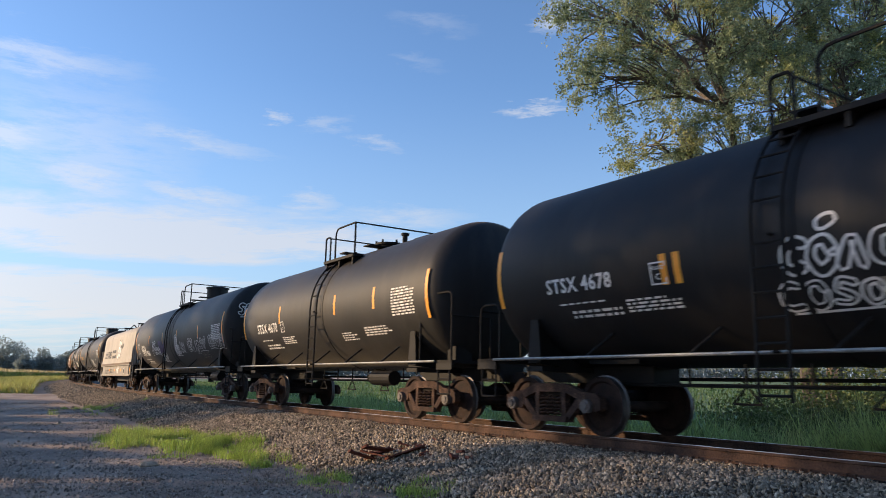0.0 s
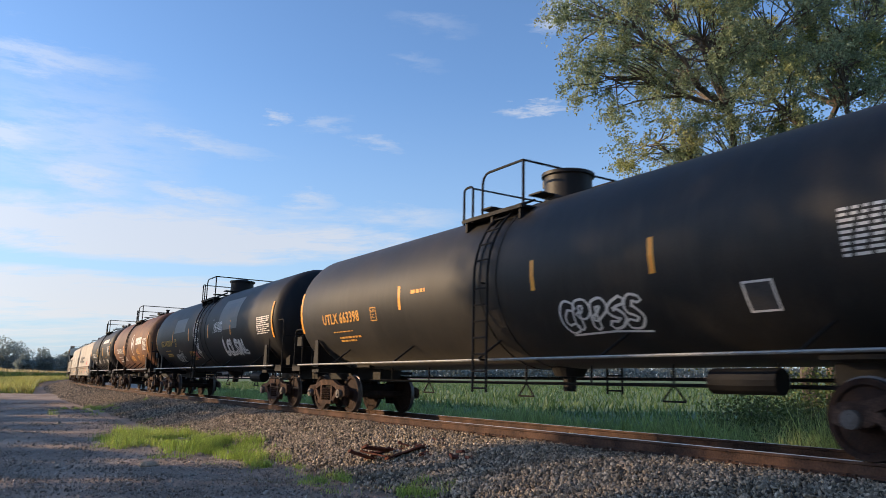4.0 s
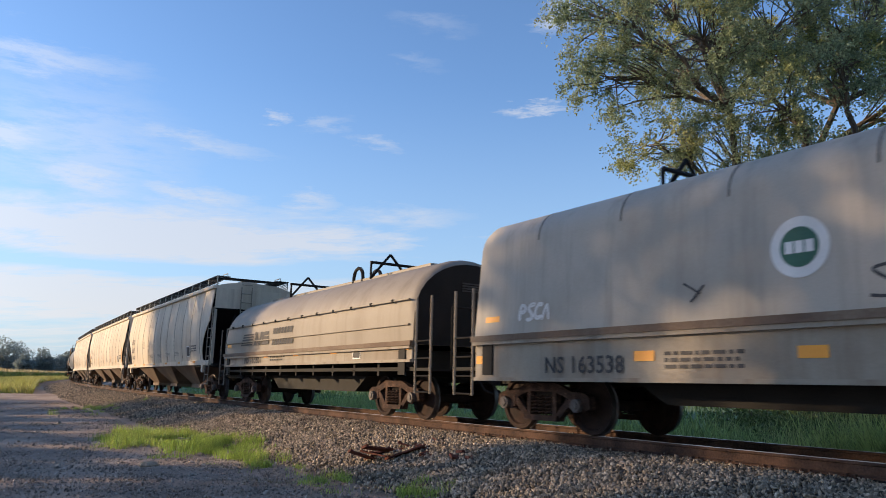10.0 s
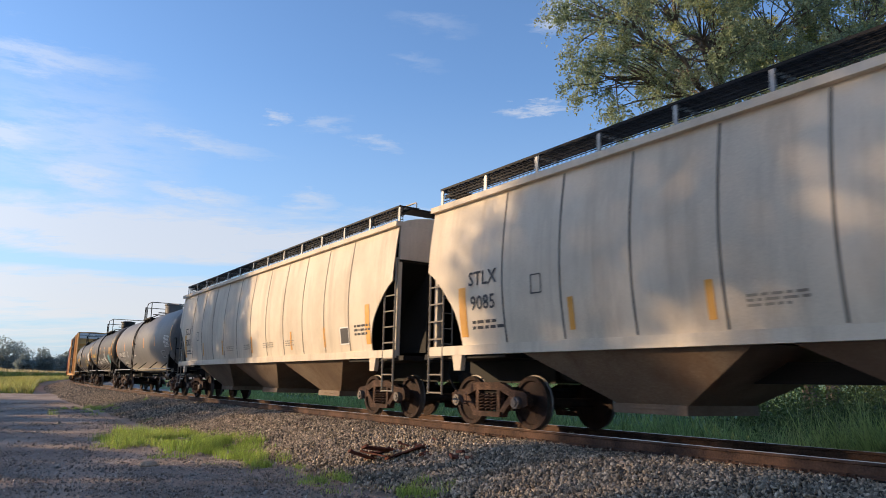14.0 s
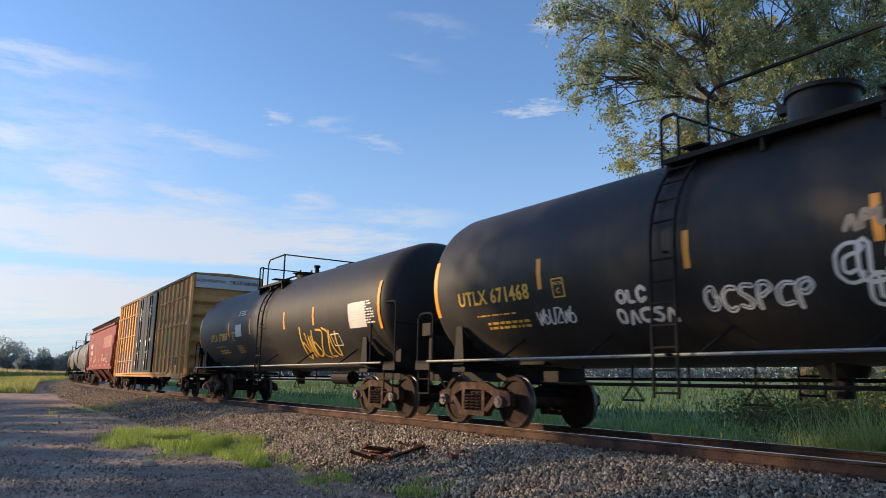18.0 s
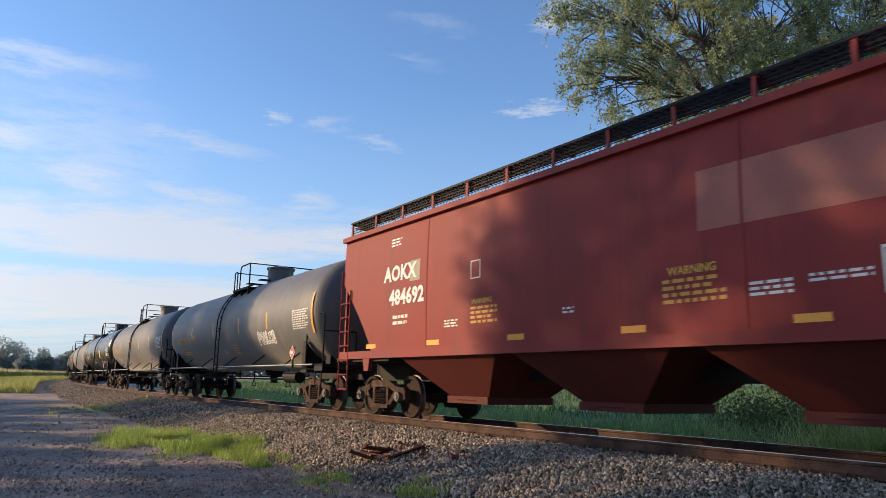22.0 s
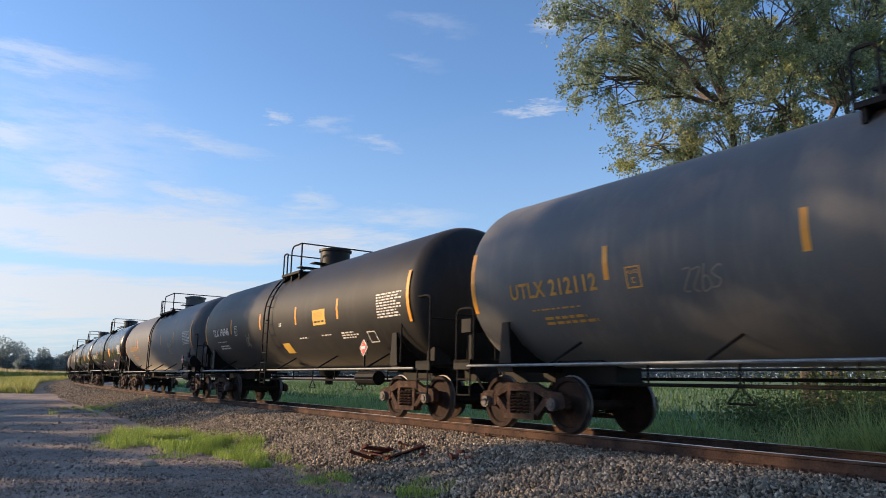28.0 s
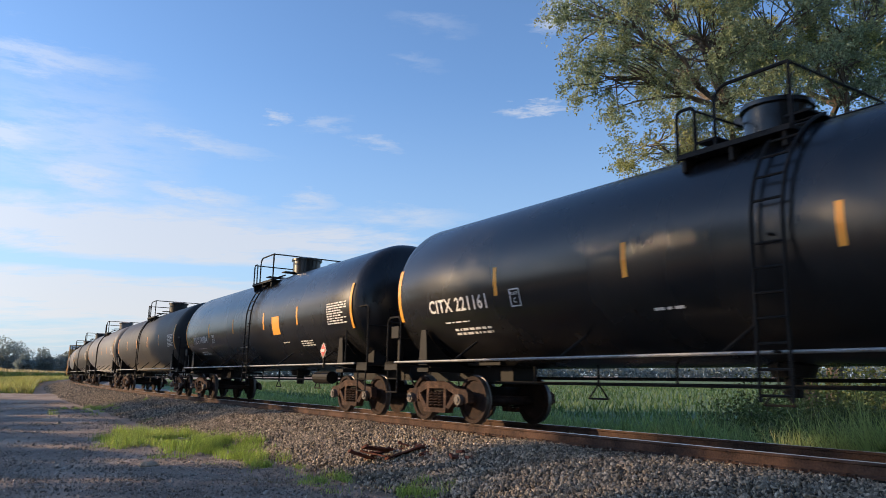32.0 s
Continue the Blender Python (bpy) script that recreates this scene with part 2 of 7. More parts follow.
M["yellow"] = material("boxcar_yellow_paint", [(.53, .275, .082), (.72, .395, .125)], .6, .6, 0, .08, 40, (1, 1, .25), .9, rough2=.75, runs=((.33, .15, .05), .55))
M["hopdark"] = material("sooty_black_paint", [(.008, .008, .008), (.024, .021, .019)], 1, .62, 0, .1, spec=.18)
M["cap"] = material("dusty_bearing_cap", [(.06, .05, .045), (.16, .14, .13)], 5, .65, .1, .2)
# Rust over body paint, with the shade under the hoppers darkened into it.
M["chute"] = material("rusty_chute_paint", [(.07, .04, .027), (.165, .112, .074), (.29, .235, .17)], .7, .75, 0, .15, 30, (1, 1, .4), .9, runs=((.10, .05, .03), .6))
M["doorblack"] = material("dull_black_door_paint", [(.005, .005, .006), (.012, .011, .011)], .9, .45, 0, .06, 60, (1, 1, .35), .9, spec=.25)
M["white"] = material("white_paint", [(.62, .62, .60), (.78, .78, .76)], 1.5, .6, 0, .03)
M["orange"] = material("reflective_orange_tape", [(.86, .33, .03), (.95, .42, .045)], 2, .45, 0, .03)
M["letters_y"] = material("yellow_lettering", [(.70, .40, .05), (.80, .50, .09)], 2, .6, 0, .02)
M["letters_o"] = material("faded_orange_lettering", [(.62, .29, .045), (.74, .38, .075)], 2, .6, 0, .02)
M["letters_w"] = material("white_lettering", [(.68, .66, .62), (.84, .82, .78)], 2, .6, 0, .02)
M["letters_k"] = material("dark_lettering", [(.035, .034, .036), (.07, .068, .068)], 2, .7, 0, .02)
M["letters_r"] = material("red_sign_paint", [(.55, .05, .04), (.68, .10, .08)], 2, .5, 0, .02)
M["letters_b"] = material("blue_sign_paint", [(.03, .07, .35), (.06, .12, .45)], 2, .5, 0, .02)
M["spray_t"] = material("teal_spray_paint", [(.05, .26, .32), (.12, .38, .42)], 2, .6, 0, .02)
M["spray_p"] = material("pink_red_spray_paint", [(.55, .08, .08), (.70, .22, .20)], 2, .6, 0, .02)
M["spray_g"] = material("green_spray_paint", [(.02, .09, .055), (.04, .15, .09)], 2, .6, 0, .02)
M["spray_v"] = material("faded_purple_spray_paint", [(.08, .05, .12), (.14, .09, .20)], 2, .6, 0, .02)
M["galv"] = material("galvanised_steel", [(.22, .22, .22), (.36, .36, .35)], 6, .5, .5, .05)

# ---- mesh tools ----


class Build:
    """Collects faces for one mesh; a face carries the number of its material."""

    def __init__(self):
        self.v, self.f, self.k, self.n = [], [], [], 0

    def add(self, verts, faces):
        o = len(self.v)
        self.v += [tuple(p) for p in verts]
        self.f += [tuple(o + i for i in f) for f in faces]
        self.k += [self.n] * len(faces)
        return self

    def box(self, x0, x1, y0, y1, z0, z1):
        v = [(x, y, z) for x in (x0, x1) for y in (y0, y1) for z in (z0, z1)]
        return self.add(v, [(0, 1, 3, 2), (4, 6, 7, 5), (0, 4, 5, 1), (2, 3, 7, 6), (0, 2, 6, 4), (1, 5, 7, 3)])

    def slab(self, profile, axis, a, b):
        """A profile of (u, w) pairs pushed along an axis: 'x' gives (y, z), 'y' gives (x, z), 'z' gives (x, y)."""
        put = {"x": lambda u, w, t: (t, u, w), "y": lambda u, w, t: (u, t, w), "z": lambda u, w, t: (u, w, t)}[axis]
        n = len(profile)
        v = [put(u, w, a) for u, w in profile] + [put(u, w, b) for u, w in profile]
        f = [(i, (i + 1) % n, n + (i + 1) % n, n + i) for i in range(n)]
        return self.add(v, f + [tuple(range(n - 1, -1, -1)), tuple(range(n, 2 * n))])

    def cyl(self, p, q, r, n=10, r2=None, caps=True):
        p, q = Vector(p), Vector(q)
        z = (q - p).normalized()
        x = z.orthogonal().normalized()
        y = z.cross(x)
        r2 = r if r2 is None else r2
        ring = [(math.cos(2 * math.pi * i / n), math.sin(2 * math.pi * i / n)) for i in range(n)]
        v = [p + (x * c + y * s) * r for c, s in ring] + [q + (x * c + y * s) * r2 for c, s in ring]
        f = [(i, (i + 1) % n, n + (i + 1) % n, n + i) for i in range(n)]
        if caps:
            f += [tuple(range(n - 1, -1, -1)), tuple(range(n, 2 * n))]
        return self.add(v, f)

    def tube(self, pts, r, n=6):
        for a, b in zip(pts, pts[1:]):
            self.cyl(a, b, r, n)
        return self

    def lathe(self, profile, n, put):
        """Spins (radius, along) pairs; put(radius, angle, along) gives the point."""
        m = len(profile)
        v = [put(r, 2 * math.pi * i / n, t) for r, t in profile for i in range(n)]
        f = [(j * n + i, j * n + (i + 1) % n, (j + 1) * n + (i + 1) % n, (j + 1) * n + i) for j in range(m - 1) for i in range(n)]
        return self.add(v, f)

    def mesh(self, name, mats, smooth=False):
        me = bpy.data.meshes.new(name)
        me.from_pydata(self.v, [], self.f)
        for m in mats if isinstance(mats, (list, tuple)) else [mats]:
            me.materials.append(m)
        if max(self.k, default=0):
            me.polygons.foreach_set("material_index", self.k)
        if smooth:
            me.polygons.foreach_set("use_smooth", [True] * len(self.f))
        me.update()
        return me


def tidy(me, angle=38):
    bm = bmesh.new()
    bm.from_mesh(me)
    bmesh.ops.remove_doubles(bm, verts=bm.verts, dist=1e-5)
    bmesh.ops.recalc_face_normals(bm, faces=bm.faces)
    for e in bm.edges:
        if len(e.link_faces) == 2 and e.calc_face_angle(0) > radians(angle):
            e.smooth = False
    bm.to_mesh(me)
    bm.free()
    return me


def part(name, build, mats, parent, label="", smooth=False, at=None):
    me = build if isinstance(build, bpy.types.Mesh) else tidy(build.mesh(name, mats, smooth))
    ob = new(name, me)
    ob.parent = parent
    if at is not None:
        ob.matrix_basis = at
    return tagged(ob, label)


def empty(name, m=None):
    ob = new(name)
    if m is not None:
        ob.matrix_basis = m
    return ob


def surface(name, X, Y, Z, mat, smooth=True):
    """A sheet over a grid of places."""
    r, c = X.shape
    me = bpy.data.meshes.new(name)
    idx = np.arange(r * c).reshape(r, c)
    q = np.stack([idx[:-1, :-1], idx[:-1, 1:], idx[1:, 1:], idx[1:, :-1]], -1).reshape(-1, 4)
    me.from_pydata(np.stack([X, Y, Z], -1).reshape(-1, 3).tolist(), [], q.tolist())
    me.materials.append(mat)
    if smooth:
        me.polygons.foreach_set("use_smooth", [True] * len(q))
    return new(name, me)


def scatter(name, base_v, base_f, M34, mat, mats_of=None):
    """Many copies of a small shape joined into one mesh; M34: n x 3 x 4 placements."""
    bv = np.c_[np.array(base_v, float), np.ones(len(base_v))]
    P = np.einsum("nij,vj->nvi", M34, bv).reshape(-1, 3)
    nv, n = len(base_v), len(M34)
    k = len(base_f[0])
    F = (np.array(base_f)[None] + (np.arange(n) * nv)[:, None, None]).reshape(-1, k)
    me = bpy.data.meshes.new(name)
    me.vertices.add(len(P))
    me.vertices.foreach_set("co", P.ravel())
    me.loops.add(F.size)
    me.loops.foreach_set("vertex_index", F.ravel())
    me.polygons.add(len(F))
    me.polygons.foreach_set("loop_start", np.arange(0, F.size, k))
    me.polygons.foreach_set("loop_total", np.full(len(F), k))
    me.materials.append(mat)
    me.update(calc_edges=True)
    return new(name, me)


def turns(n, rng, tilt=math.pi):
    """n random turns as 3 x 3 arrays."""
    a, b, c = rng.uniform(0, 2 * math.pi, n), rng.uniform(-tilt, tilt, n), rng.uniform(-tilt, tilt, n)
    ca, sa, cb, sb, cc, sc = np.cos(a), np.sin(a), np.cos(b), np.sin(b), np.cos(c), np.sin(c)
    Z, O = np.zeros(n), np.ones(n)
    Rz = np.stack([ca, -sa, Z, sa, ca, Z, Z, Z, O], -1).reshape(-1, 3, 3)
    Ry = np.stack([cb, Z, sb, Z, O, Z, -sb, Z, cb], -1).reshape(-1, 3, 3)
    Rx = np.stack([O, Z, Z, Z, cc, -sc, Z, sc, cc], -1).reshape(-1, 3, 3)
    return Rz @ Ry @ Rx


# ---- ground, road, ballast, rails ----
GROUND = -.66
rng = np.random.default_rng(5)


def to_track(X, Y):
    """Distance along and across (positive on the camera's side) for places."""
    sel = slice(0, len(LINE_S), 4)
    lx, ly, lt, ls = LINE_X[sel], LINE_Y[sel], LINE_T[sel], LINE_S[sel]
    P = np.stack([X.ravel(), Y.ravel()], 1)
    S, A = np.empty(len(P)), np.empty(len(P))
    for i in range(0, len(P), 4000):
        d = (P[i:i + 4000, None, 0] - lx) ** 2 + (P[i:i + 4000, None, 1] - ly) ** 2
        j = d.argmin(1)
        dx, dy = P[i:i + 4000, 0] - lx[j], P[i:i + 4000, 1] - ly[j]
        S[i:i + 4000] = ls[j] + dx * np.cos(lt[j]) + dy * np.sin(lt[j])
        A[i:i + 4000] = -dx * np.sin(lt[j]) + dy * np.cos(lt[j])
    return S.reshape(X.shape), A.reshape(X.shape)


def wavy(X, Y, scale, seed):
    r = np.random.default_rng(seed)
    out = np.zeros(np.shape(X))
    for k in range(5):
        a, p, f = r.uniform(0, 6.28), r.uniform(0, 6.28), r.uniform(.5, 1.8) * scale
        out += np.sin((X * math.cos(a) + Y * math.sin(a)) * f + p)
    return out / 5


BAL_X = [-60, -6.2, -4.6, -3.3, -2.0, -1.35, 1.35, 2.0, 3.0, 3.9, 4.6, 60]
BAL_Z = [-1.1, -1.02, -.9, -.75, -.27, -.2, -.2, -.25, -.5, -.70, -.74, -.74]


def ground_height(X, Y):
    s, a = to_track(X, Y)
    far = np.hypot(X, Y)
    z = np.where(a > 0, GROUND, -1.0) + .035 * wavy(X, Y, .9, 1) + .02 * wavy(X, Y, 3.0, 2)
    bed = np.interp(a, BAL_X, BAL_Z) - .06
    z = np.where(np.abs(a) < 4.4, np.minimum(z, bed - .04), z)
    return z


M["ground"] = material("gravel_and_dirt", [(.185, .132, .100), (.375, .278, .21), (.55, .425, .325)], .8, .95, 0, 1.0, 38, (1, .45, 1), spread=.6)
M["pebble"] = material("road_pebbles", [(.11, .09, .075), (.31, .255, .21), (.64, .56, .48)], 9, .9, 0, .4, 30, random_part=-.5, spread=1.0)
M["ballast"] = material("ballast_stone", [(.085, .065, .047), (.315, .25, .177), (.68, .555, .42)], 6, .9, 0, .5, 30, random_part=-.75, spread=.9)
M["bed"] = material("ballast_bed", [(.04, .037, .034), (.10, .092, .085)], 9, .95, 0, 1.0, 30)


def make_ground():
    # one sheet out to the horizon, finer near the camera
    u = np.sinh(np.linspace(-1, 1, 181) * 6.0)
    u = u / u[-1] * 3000
    X, Y = np.meshgrid(u, u + 14)
    ob = surface("ground", X, Y, ground_height(X, Y), M["ground"])
    tagged(ob, "packed grey-brown gravel and dirt beside the track", "ground", kind="structure")


make_ground()


def make_ballast():
    S = np.concatenate([np.arange(-60, 4, 2.0), np.arange(4, 60, .5), np.arange(60, 320, 3.0)])
    A = np.array([-4.6, -4.0, -3.3, -2.6, -2.0, -1.6, -1.2, -.5, .5, 1.2, 1.6, 2.0, 2.5, 3.0, 3.5, 3.9])
    Sg, Ag = np.meshgrid(S, A, indexing="ij")
    x, y, th = np.interp(Sg, LINE_S, LINE_X), np.interp(Sg, LINE_S, LINE_Y), np.interp(Sg, LINE_S, LINE_T)
    Z = np.interp(Ag, BAL_X, BAL_Z) + .03 * wavy(Sg, Ag, 2.2, 3)
    Xw, Yw = x - np.sin(th) * Ag, y + np.cos(th) * Ag
    Z[:, 0] -= .2
    Z[:, -1] -= .12
    bed = surface("ballast_bed", Xw, Yw, Z, M["bed"])
    tagged(bed, "raised bed of crushed grey stone under the rails", "ballast", kind="structure")
    # stones
    r = np.random.default_rng(11)
    ico = [(0, 0, 1), (.9, 0, .35), (.28, .85, .4), (-.75, .5, .45), (-.7, -.55, .3), (.3, -.85, .5), (.7, .5, -.5), (-.3, .8, -.5), (-.85, 0, -.45), (-.25, -.8, -.55), (.7, -.5, -.4), (0, 0, -.9)]
    fac = [(0, 1, 2), (0, 2, 3), (0, 3, 4), (0, 4, 5), (0, 5, 1), (1, 6, 2), (2, 7, 3), (3, 8, 4), (4, 9, 5), (5, 10, 1), (6, 7, 2), (7, 8, 3), (8, 9, 4), (9, 10, 5), (10, 6, 1), (11, 7, 6), (11, 8, 7), (11, 9, 8), (11, 10, 9), (11, 6, 10)]
    zones = [(9, 22, .85, 4.3, 46000, .031), (22, 36, .85, 4.2, 24000, .037), (36, 66, .85, 4.0, 14000, .048), (66, 150, .85, 4.0, 6000, .08), (9, 60, -4.0, .8, 7000, .04)]
    chip = [(0, 0, 1), (1, .1, 0), (.1, 1, .1), (-1, .1, -.1), (-.1, -1, 0), (0, .1, -1)]
    chip_f = [(0, 1, 2), (0, 2, 3), (0, 3, 4), (0, 4, 1), (5, 2, 1), (5, 3, 2), (5, 4, 3), (5, 1, 4)]
    mats = []
    for s0, s1, a0, a1, n, size in zones:
        s, a = r.uniform(s0, s1, n), a0 + (a1 - a0) * r.uniform(0, 1, n) ** .9
        keep = (a < 3.3) | (r.uniform(0, 1, n) < np.clip((4.2 - a) / .9, .08, 1))
        s, a = s[keep], a[keep]
        n = len(s)
        x, y, th = np.interp(s, LINE_S, LINE_X), np.interp(s, LINE_S, LINE_Y), np.interp(s, LINE_S, LINE_T)
        z = np.maximum(np.interp(a, BAL_X, BAL_Z) + .03 * wavy(s, a, 2.2, 3), np.where(a > 3.4, GROUND - .02, -9)) + r.uniform(-.2, .7, n) * size
        sc = size * r.uniform(.55, 1.35, (n, 3)) * np.array([1, .8, .62])
        R = turns(n, r) * sc[:, None, :]
        mats.append(np.concatenate([R, np.stack([x - np.sin(th) * a, y + np.cos(th) * a, z], -1)[:, :, None]], 2))
    far = scatter("ballast_stones", chip, chip_f, np.concatenate(mats[1:]), M["ballast"])
    tagged(far, "crushed ballast stones farther along the track bed", "ballast", kind="stuff")
    near = mats[0].copy()
    near[:, :, :3] *= np.random.default_rng(12).uniform(.55, 1.35, (len(near), 1, 1))
    ob = scatter("ballast_stones", ico, fac, near[::3], M["ballast"])
    tagged(ob, "loose crushed grey and tan ballast stones on the track bed", "ballast", kind="stuff")
    ob = scatter("ballast_stones", chip, chip_f, np.concatenate([near[1::3], near[2::3]]) * np.array([1.15, 1.15, 1.15, 1]), M["ballast"])
    tagged(ob, "loose crushed grey and tan ballast stones on the track bed", "ballast", kind="stuff")
    # scattered gravel on the road
    n = 110000
    Y = 9 + 34 * r.uniform(0, 1, n) ** 1.9
    X = -.62 * Y + (.62 * Y + 3) * r.uniform(0, 1, n)
    s, a = to_track(X, Y)
    ok = (a > 3.2) & (wavy(X, Y * .5, 1.1, 14) + r.normal(0, .35, n) > np.where(Y < 14, -.15, .12))
    X, Y = X[ok], Y[ok]
    n = len(X)
    sc = .0125 * ((.45 + r.exponential(.5, n)) * (1 + Y[:] * .02))[:, None] * r.uniform(.7, 1.4, (n, 3)) * np.array([1, .8, .5])
    R = turns(n, r) * sc[:, None, :]
    Zs = ground_height(X, Y)
    ob = scatter("road_gravel", chip, chip_f, np.concatenate([R, np.stack([X, Y, Zs + .003], -1)[:, :, None]], 2), M["pebble"])
    tagged(ob, "loose gravel strewn over the dirt road", "gravel", kind="stuff")


make_ballast()


def swept(name, profile, s0, s1, step, mat, smooth=False):
    """A profile of (across, height) swept along the track."""
    S = np.arange(s0, s1 + .01, step)
    b = Build()
    n = len(profile)
    for s in S:
        m = track_at(s)
        for a, z in profile:
            b.v.append(tuple(m @ Vector((0, -a, z))))
    for i in range(len(S) - 1):
        for j in range(n):
            b.f.append((i * n + j, i * n + (j + 1) % n, (i + 1) * n + (j + 1) % n, (i + 1) * n + j))
            b.k.append(0)
    return new(name, tidy(b.mesh(name, mat, smooth)))


def make_rails():
    foot = [(-.07, -.18), (.07, -.18), (.07, -.165), (.014, -.145), (.014, -.045), (.036, -.035), (.036, -.004), (-.036, -.004), (-.036, -.035), (-.014, -.045), (-.014, -.145), (-.07, -.165)]
    head = [(-.033, -.006), (.033, -.006), (.030, .0), (-.030, .0)]
    for a in (.7525, -.7525):
        ob = swept("rail", [(a + u, w) for u, w in foot], -500, 600, 4, M["railside"])
        tagged(ob, "rust-brown steel running rail on wooden ties", "rail", group="running rails", kind="structure")
        h = swept("rail_head", [(a + u, w) for u, w in head], -500, 600, 4, M["railhead"])
        h.parent = ob
    tie = Build().box(-.11, .11, -1.3, 1.3, -.36, -.19).mesh("tie", M["tie"])
    plate = Build().box(-.09, .09, -.15, .15, -.192, -.176).mesh("tie_plate", M["railside"])
    spike = Build().box(-.012, .012, -.012, .012, -.18, -.145).box(-.02, .02, -.02, .02, -.15, -.142).mesh("spike", M["railside"])
    s = 8.0
    r = random.Random(4)
    while s < 66:
        m = track_at(s) @ pose(0, r.uniform(-.04, .04), r.uniform(-.006, .004), 0, 0, r.uniform(-1.2, 1.2))
        ob = new("tie", tie)
        ob.matrix_basis = m
        tagged(ob, "weathered dark wooden tie half buried in ballast", "tie", group="ties under the rails")
        for a in (.7525, -.7525):
            pl = part("tie_plate", plate, None, ob, at=pose(0, a, .0))
            if s < 36 and a < 0:
                part("spike", spike, None, pl, at=pose(.05, -.09, .0))
                part("spike", spike, None, pl, at=pose(-.05, -.09, .0))
        s += .52


make_rails()

# ---- railway cars: shared running gear ----
WHEEL_R, AXLE = .457, .89


def wheelset_mesh():
    b = Build()
    for side in (-1, 1):
        o = side * .7525
        n = 32
        put = lambda r, a, t: (r * math.cos(a), o + side * t, r * math.sin(a))
        b.n = 0
        b.lathe([(.09, .11), (.12, .10), (.15, .045), (.36, .02), (.385, .062), (.452, .066)], n, put)       # outer face with dished plate
        b.lathe([(.483, -.048), (.40, -.06), (.36, -.03), (.14, -.06), (.09, -.07)], n, put)
        b.n = 1
        b.lathe([(.452, .066), (WHEEL_R, .05), (WHEEL_R, -.022), (.483, -.032), (.483, -.048)], n, put)
    b.n = 0
    b.cyl((0, -1.02, 0), (0, 1.02, 0), .085, 12)
    return tidy(b.mesh("wheelset", [M["wheel"], M["tread"]], True))


def side_frame_mesh():
    b = Build()
    t = .11
    # upper member with dropped ends, and a truss below it that holds the springs
    up = [(-1.12, .56), (-1.05, .64), (-.72, .67), (-.36, .80), (.36, .80), (.72, .67), (1.05, .64), (1.12, .56), (1.12, .50), (.74, .50), (.62, .56), (.34, .66), (-.34, .66), (-.62, .56), (-.74, .50), (-1.12, .50)]
    for y0 in (-t / 2,):
        b.slab(up, "y", y0, -y0)
        for sgn in (-1, 1):
            q = lambda pts: [(sgn * x, z) for x, z in pts]
            b.slab(q([(.60, .55), (.74, .52), (.40, .20), (.28, .23)]), "y", y0, -y0)        # diagonal
            b.slab(q([(.27, .66), (.36, .66), (.36, .24), (.27, .24)]), "y", y0, -y0)         # column
            b.slab(q([(.68, .60), (1.12, .60), (1.14, .42), (1.06, .38), (.74, .38), (.66, .42)]), "y", y0 - .012, -y0 + .012)    # journal housing
        b.slab([(-.42, .28), (.42, .28), (.40, .19), (-.40, .19)], "y", y0 - .04, -y0 + .04)
    me = tidy(b.mesh("side_frame", M["truck"]))
    return me


def spring_mesh():
    b = Build()
    n, r, w, rise, per = 44, .068, .015, .31, 8
    for i in range(n + 1):
        a = 2 * math.pi * i / per
        c = Vector((r * math.cos(a), -.02 + r * math.sin(a), .285 + rise * i / n))
        o = Vector((math.cos(a), math.sin(a), 0))
        b.v += [tuple(c + (o * math.cos(t) + Vector((0, 0, 1)) * math.sin(t)) * w) for t in (0, math.pi / 2, math.pi, 1.5 * math.pi)]
    for i in range(n):
        for j in range(4):
            b.f.append((4 * i + j, 4 * i + (j + 1) % 4, 4 * i + 4 + (j + 1) % 4, 4 * i + 4 + j))
            b.k.append(0)
    b.f += [(3, 2, 1, 0), (4 * n, 4 * n + 1, 4 * n + 2, 4 * n + 3)]
    b.k += [0, 0]
    return tidy(b.mesh("coil_spring", M["truck"], True))


SHARED = {}


def gear():
    if SHARED:
        return SHARED
    SHARED["wheelset"] = wheelset_mesh()
    SHARED["side_frame"] = side_frame_mesh()
    SHARED["spring_nest"] = spring_mesh()
    b = Build()
    b.slab([(-.24, .44), (.24, .44), (.24, .66), (.16, .72), (-.16, .72), (-.24, .66)], "y", -1.0, 1.0)
    b.cyl((0, 0, .70), (0, 0, .84), .2, 16)
    SHARED["truck"] = tidy(b.mesh("truck", M["truck_dark"]))
    SHARED["bearing_cap"] = tidy(Build().cyl((0, 0, 0), (0, -.09, 0), .105, 14).cyl((0, -.09, 0), (0, -.11, 0), .06, 10).mesh("bearing_cap", M["cap"]))
    SHARED["brake_beam"] = tidy(Build().box(-.03, .03, -.7, .7, .36, .46).box(-.05, .10, -.82, -.68, .30, .56).box(-.05, .10, .68, .82, .30, .56).mesh("brake_beam", M["truck_dark"]))
    b = Build()
    b.box(.0, .42, -.07, .07, .80, .95)
    b.slab([(.36, -.13), (.62, -.13), (.64, .02), (.5, .05), (.48, .14), (.36, .14)], "z", .74, 1.0)
    SHARED["coupler"] = tidy(b.mesh("coupler", M["truck_dark"]))
    b = Build()
    b.tube([(.35, -.32, .98), (.50, -.34, .80), (.62, -.30, .64), (.78, -.2, .58)], .022, 6)
    SHARED["air_hose"] = tidy(b.mesh("air_hose", M["hopdark"]))
    return SHARED


WHEELSETS = []


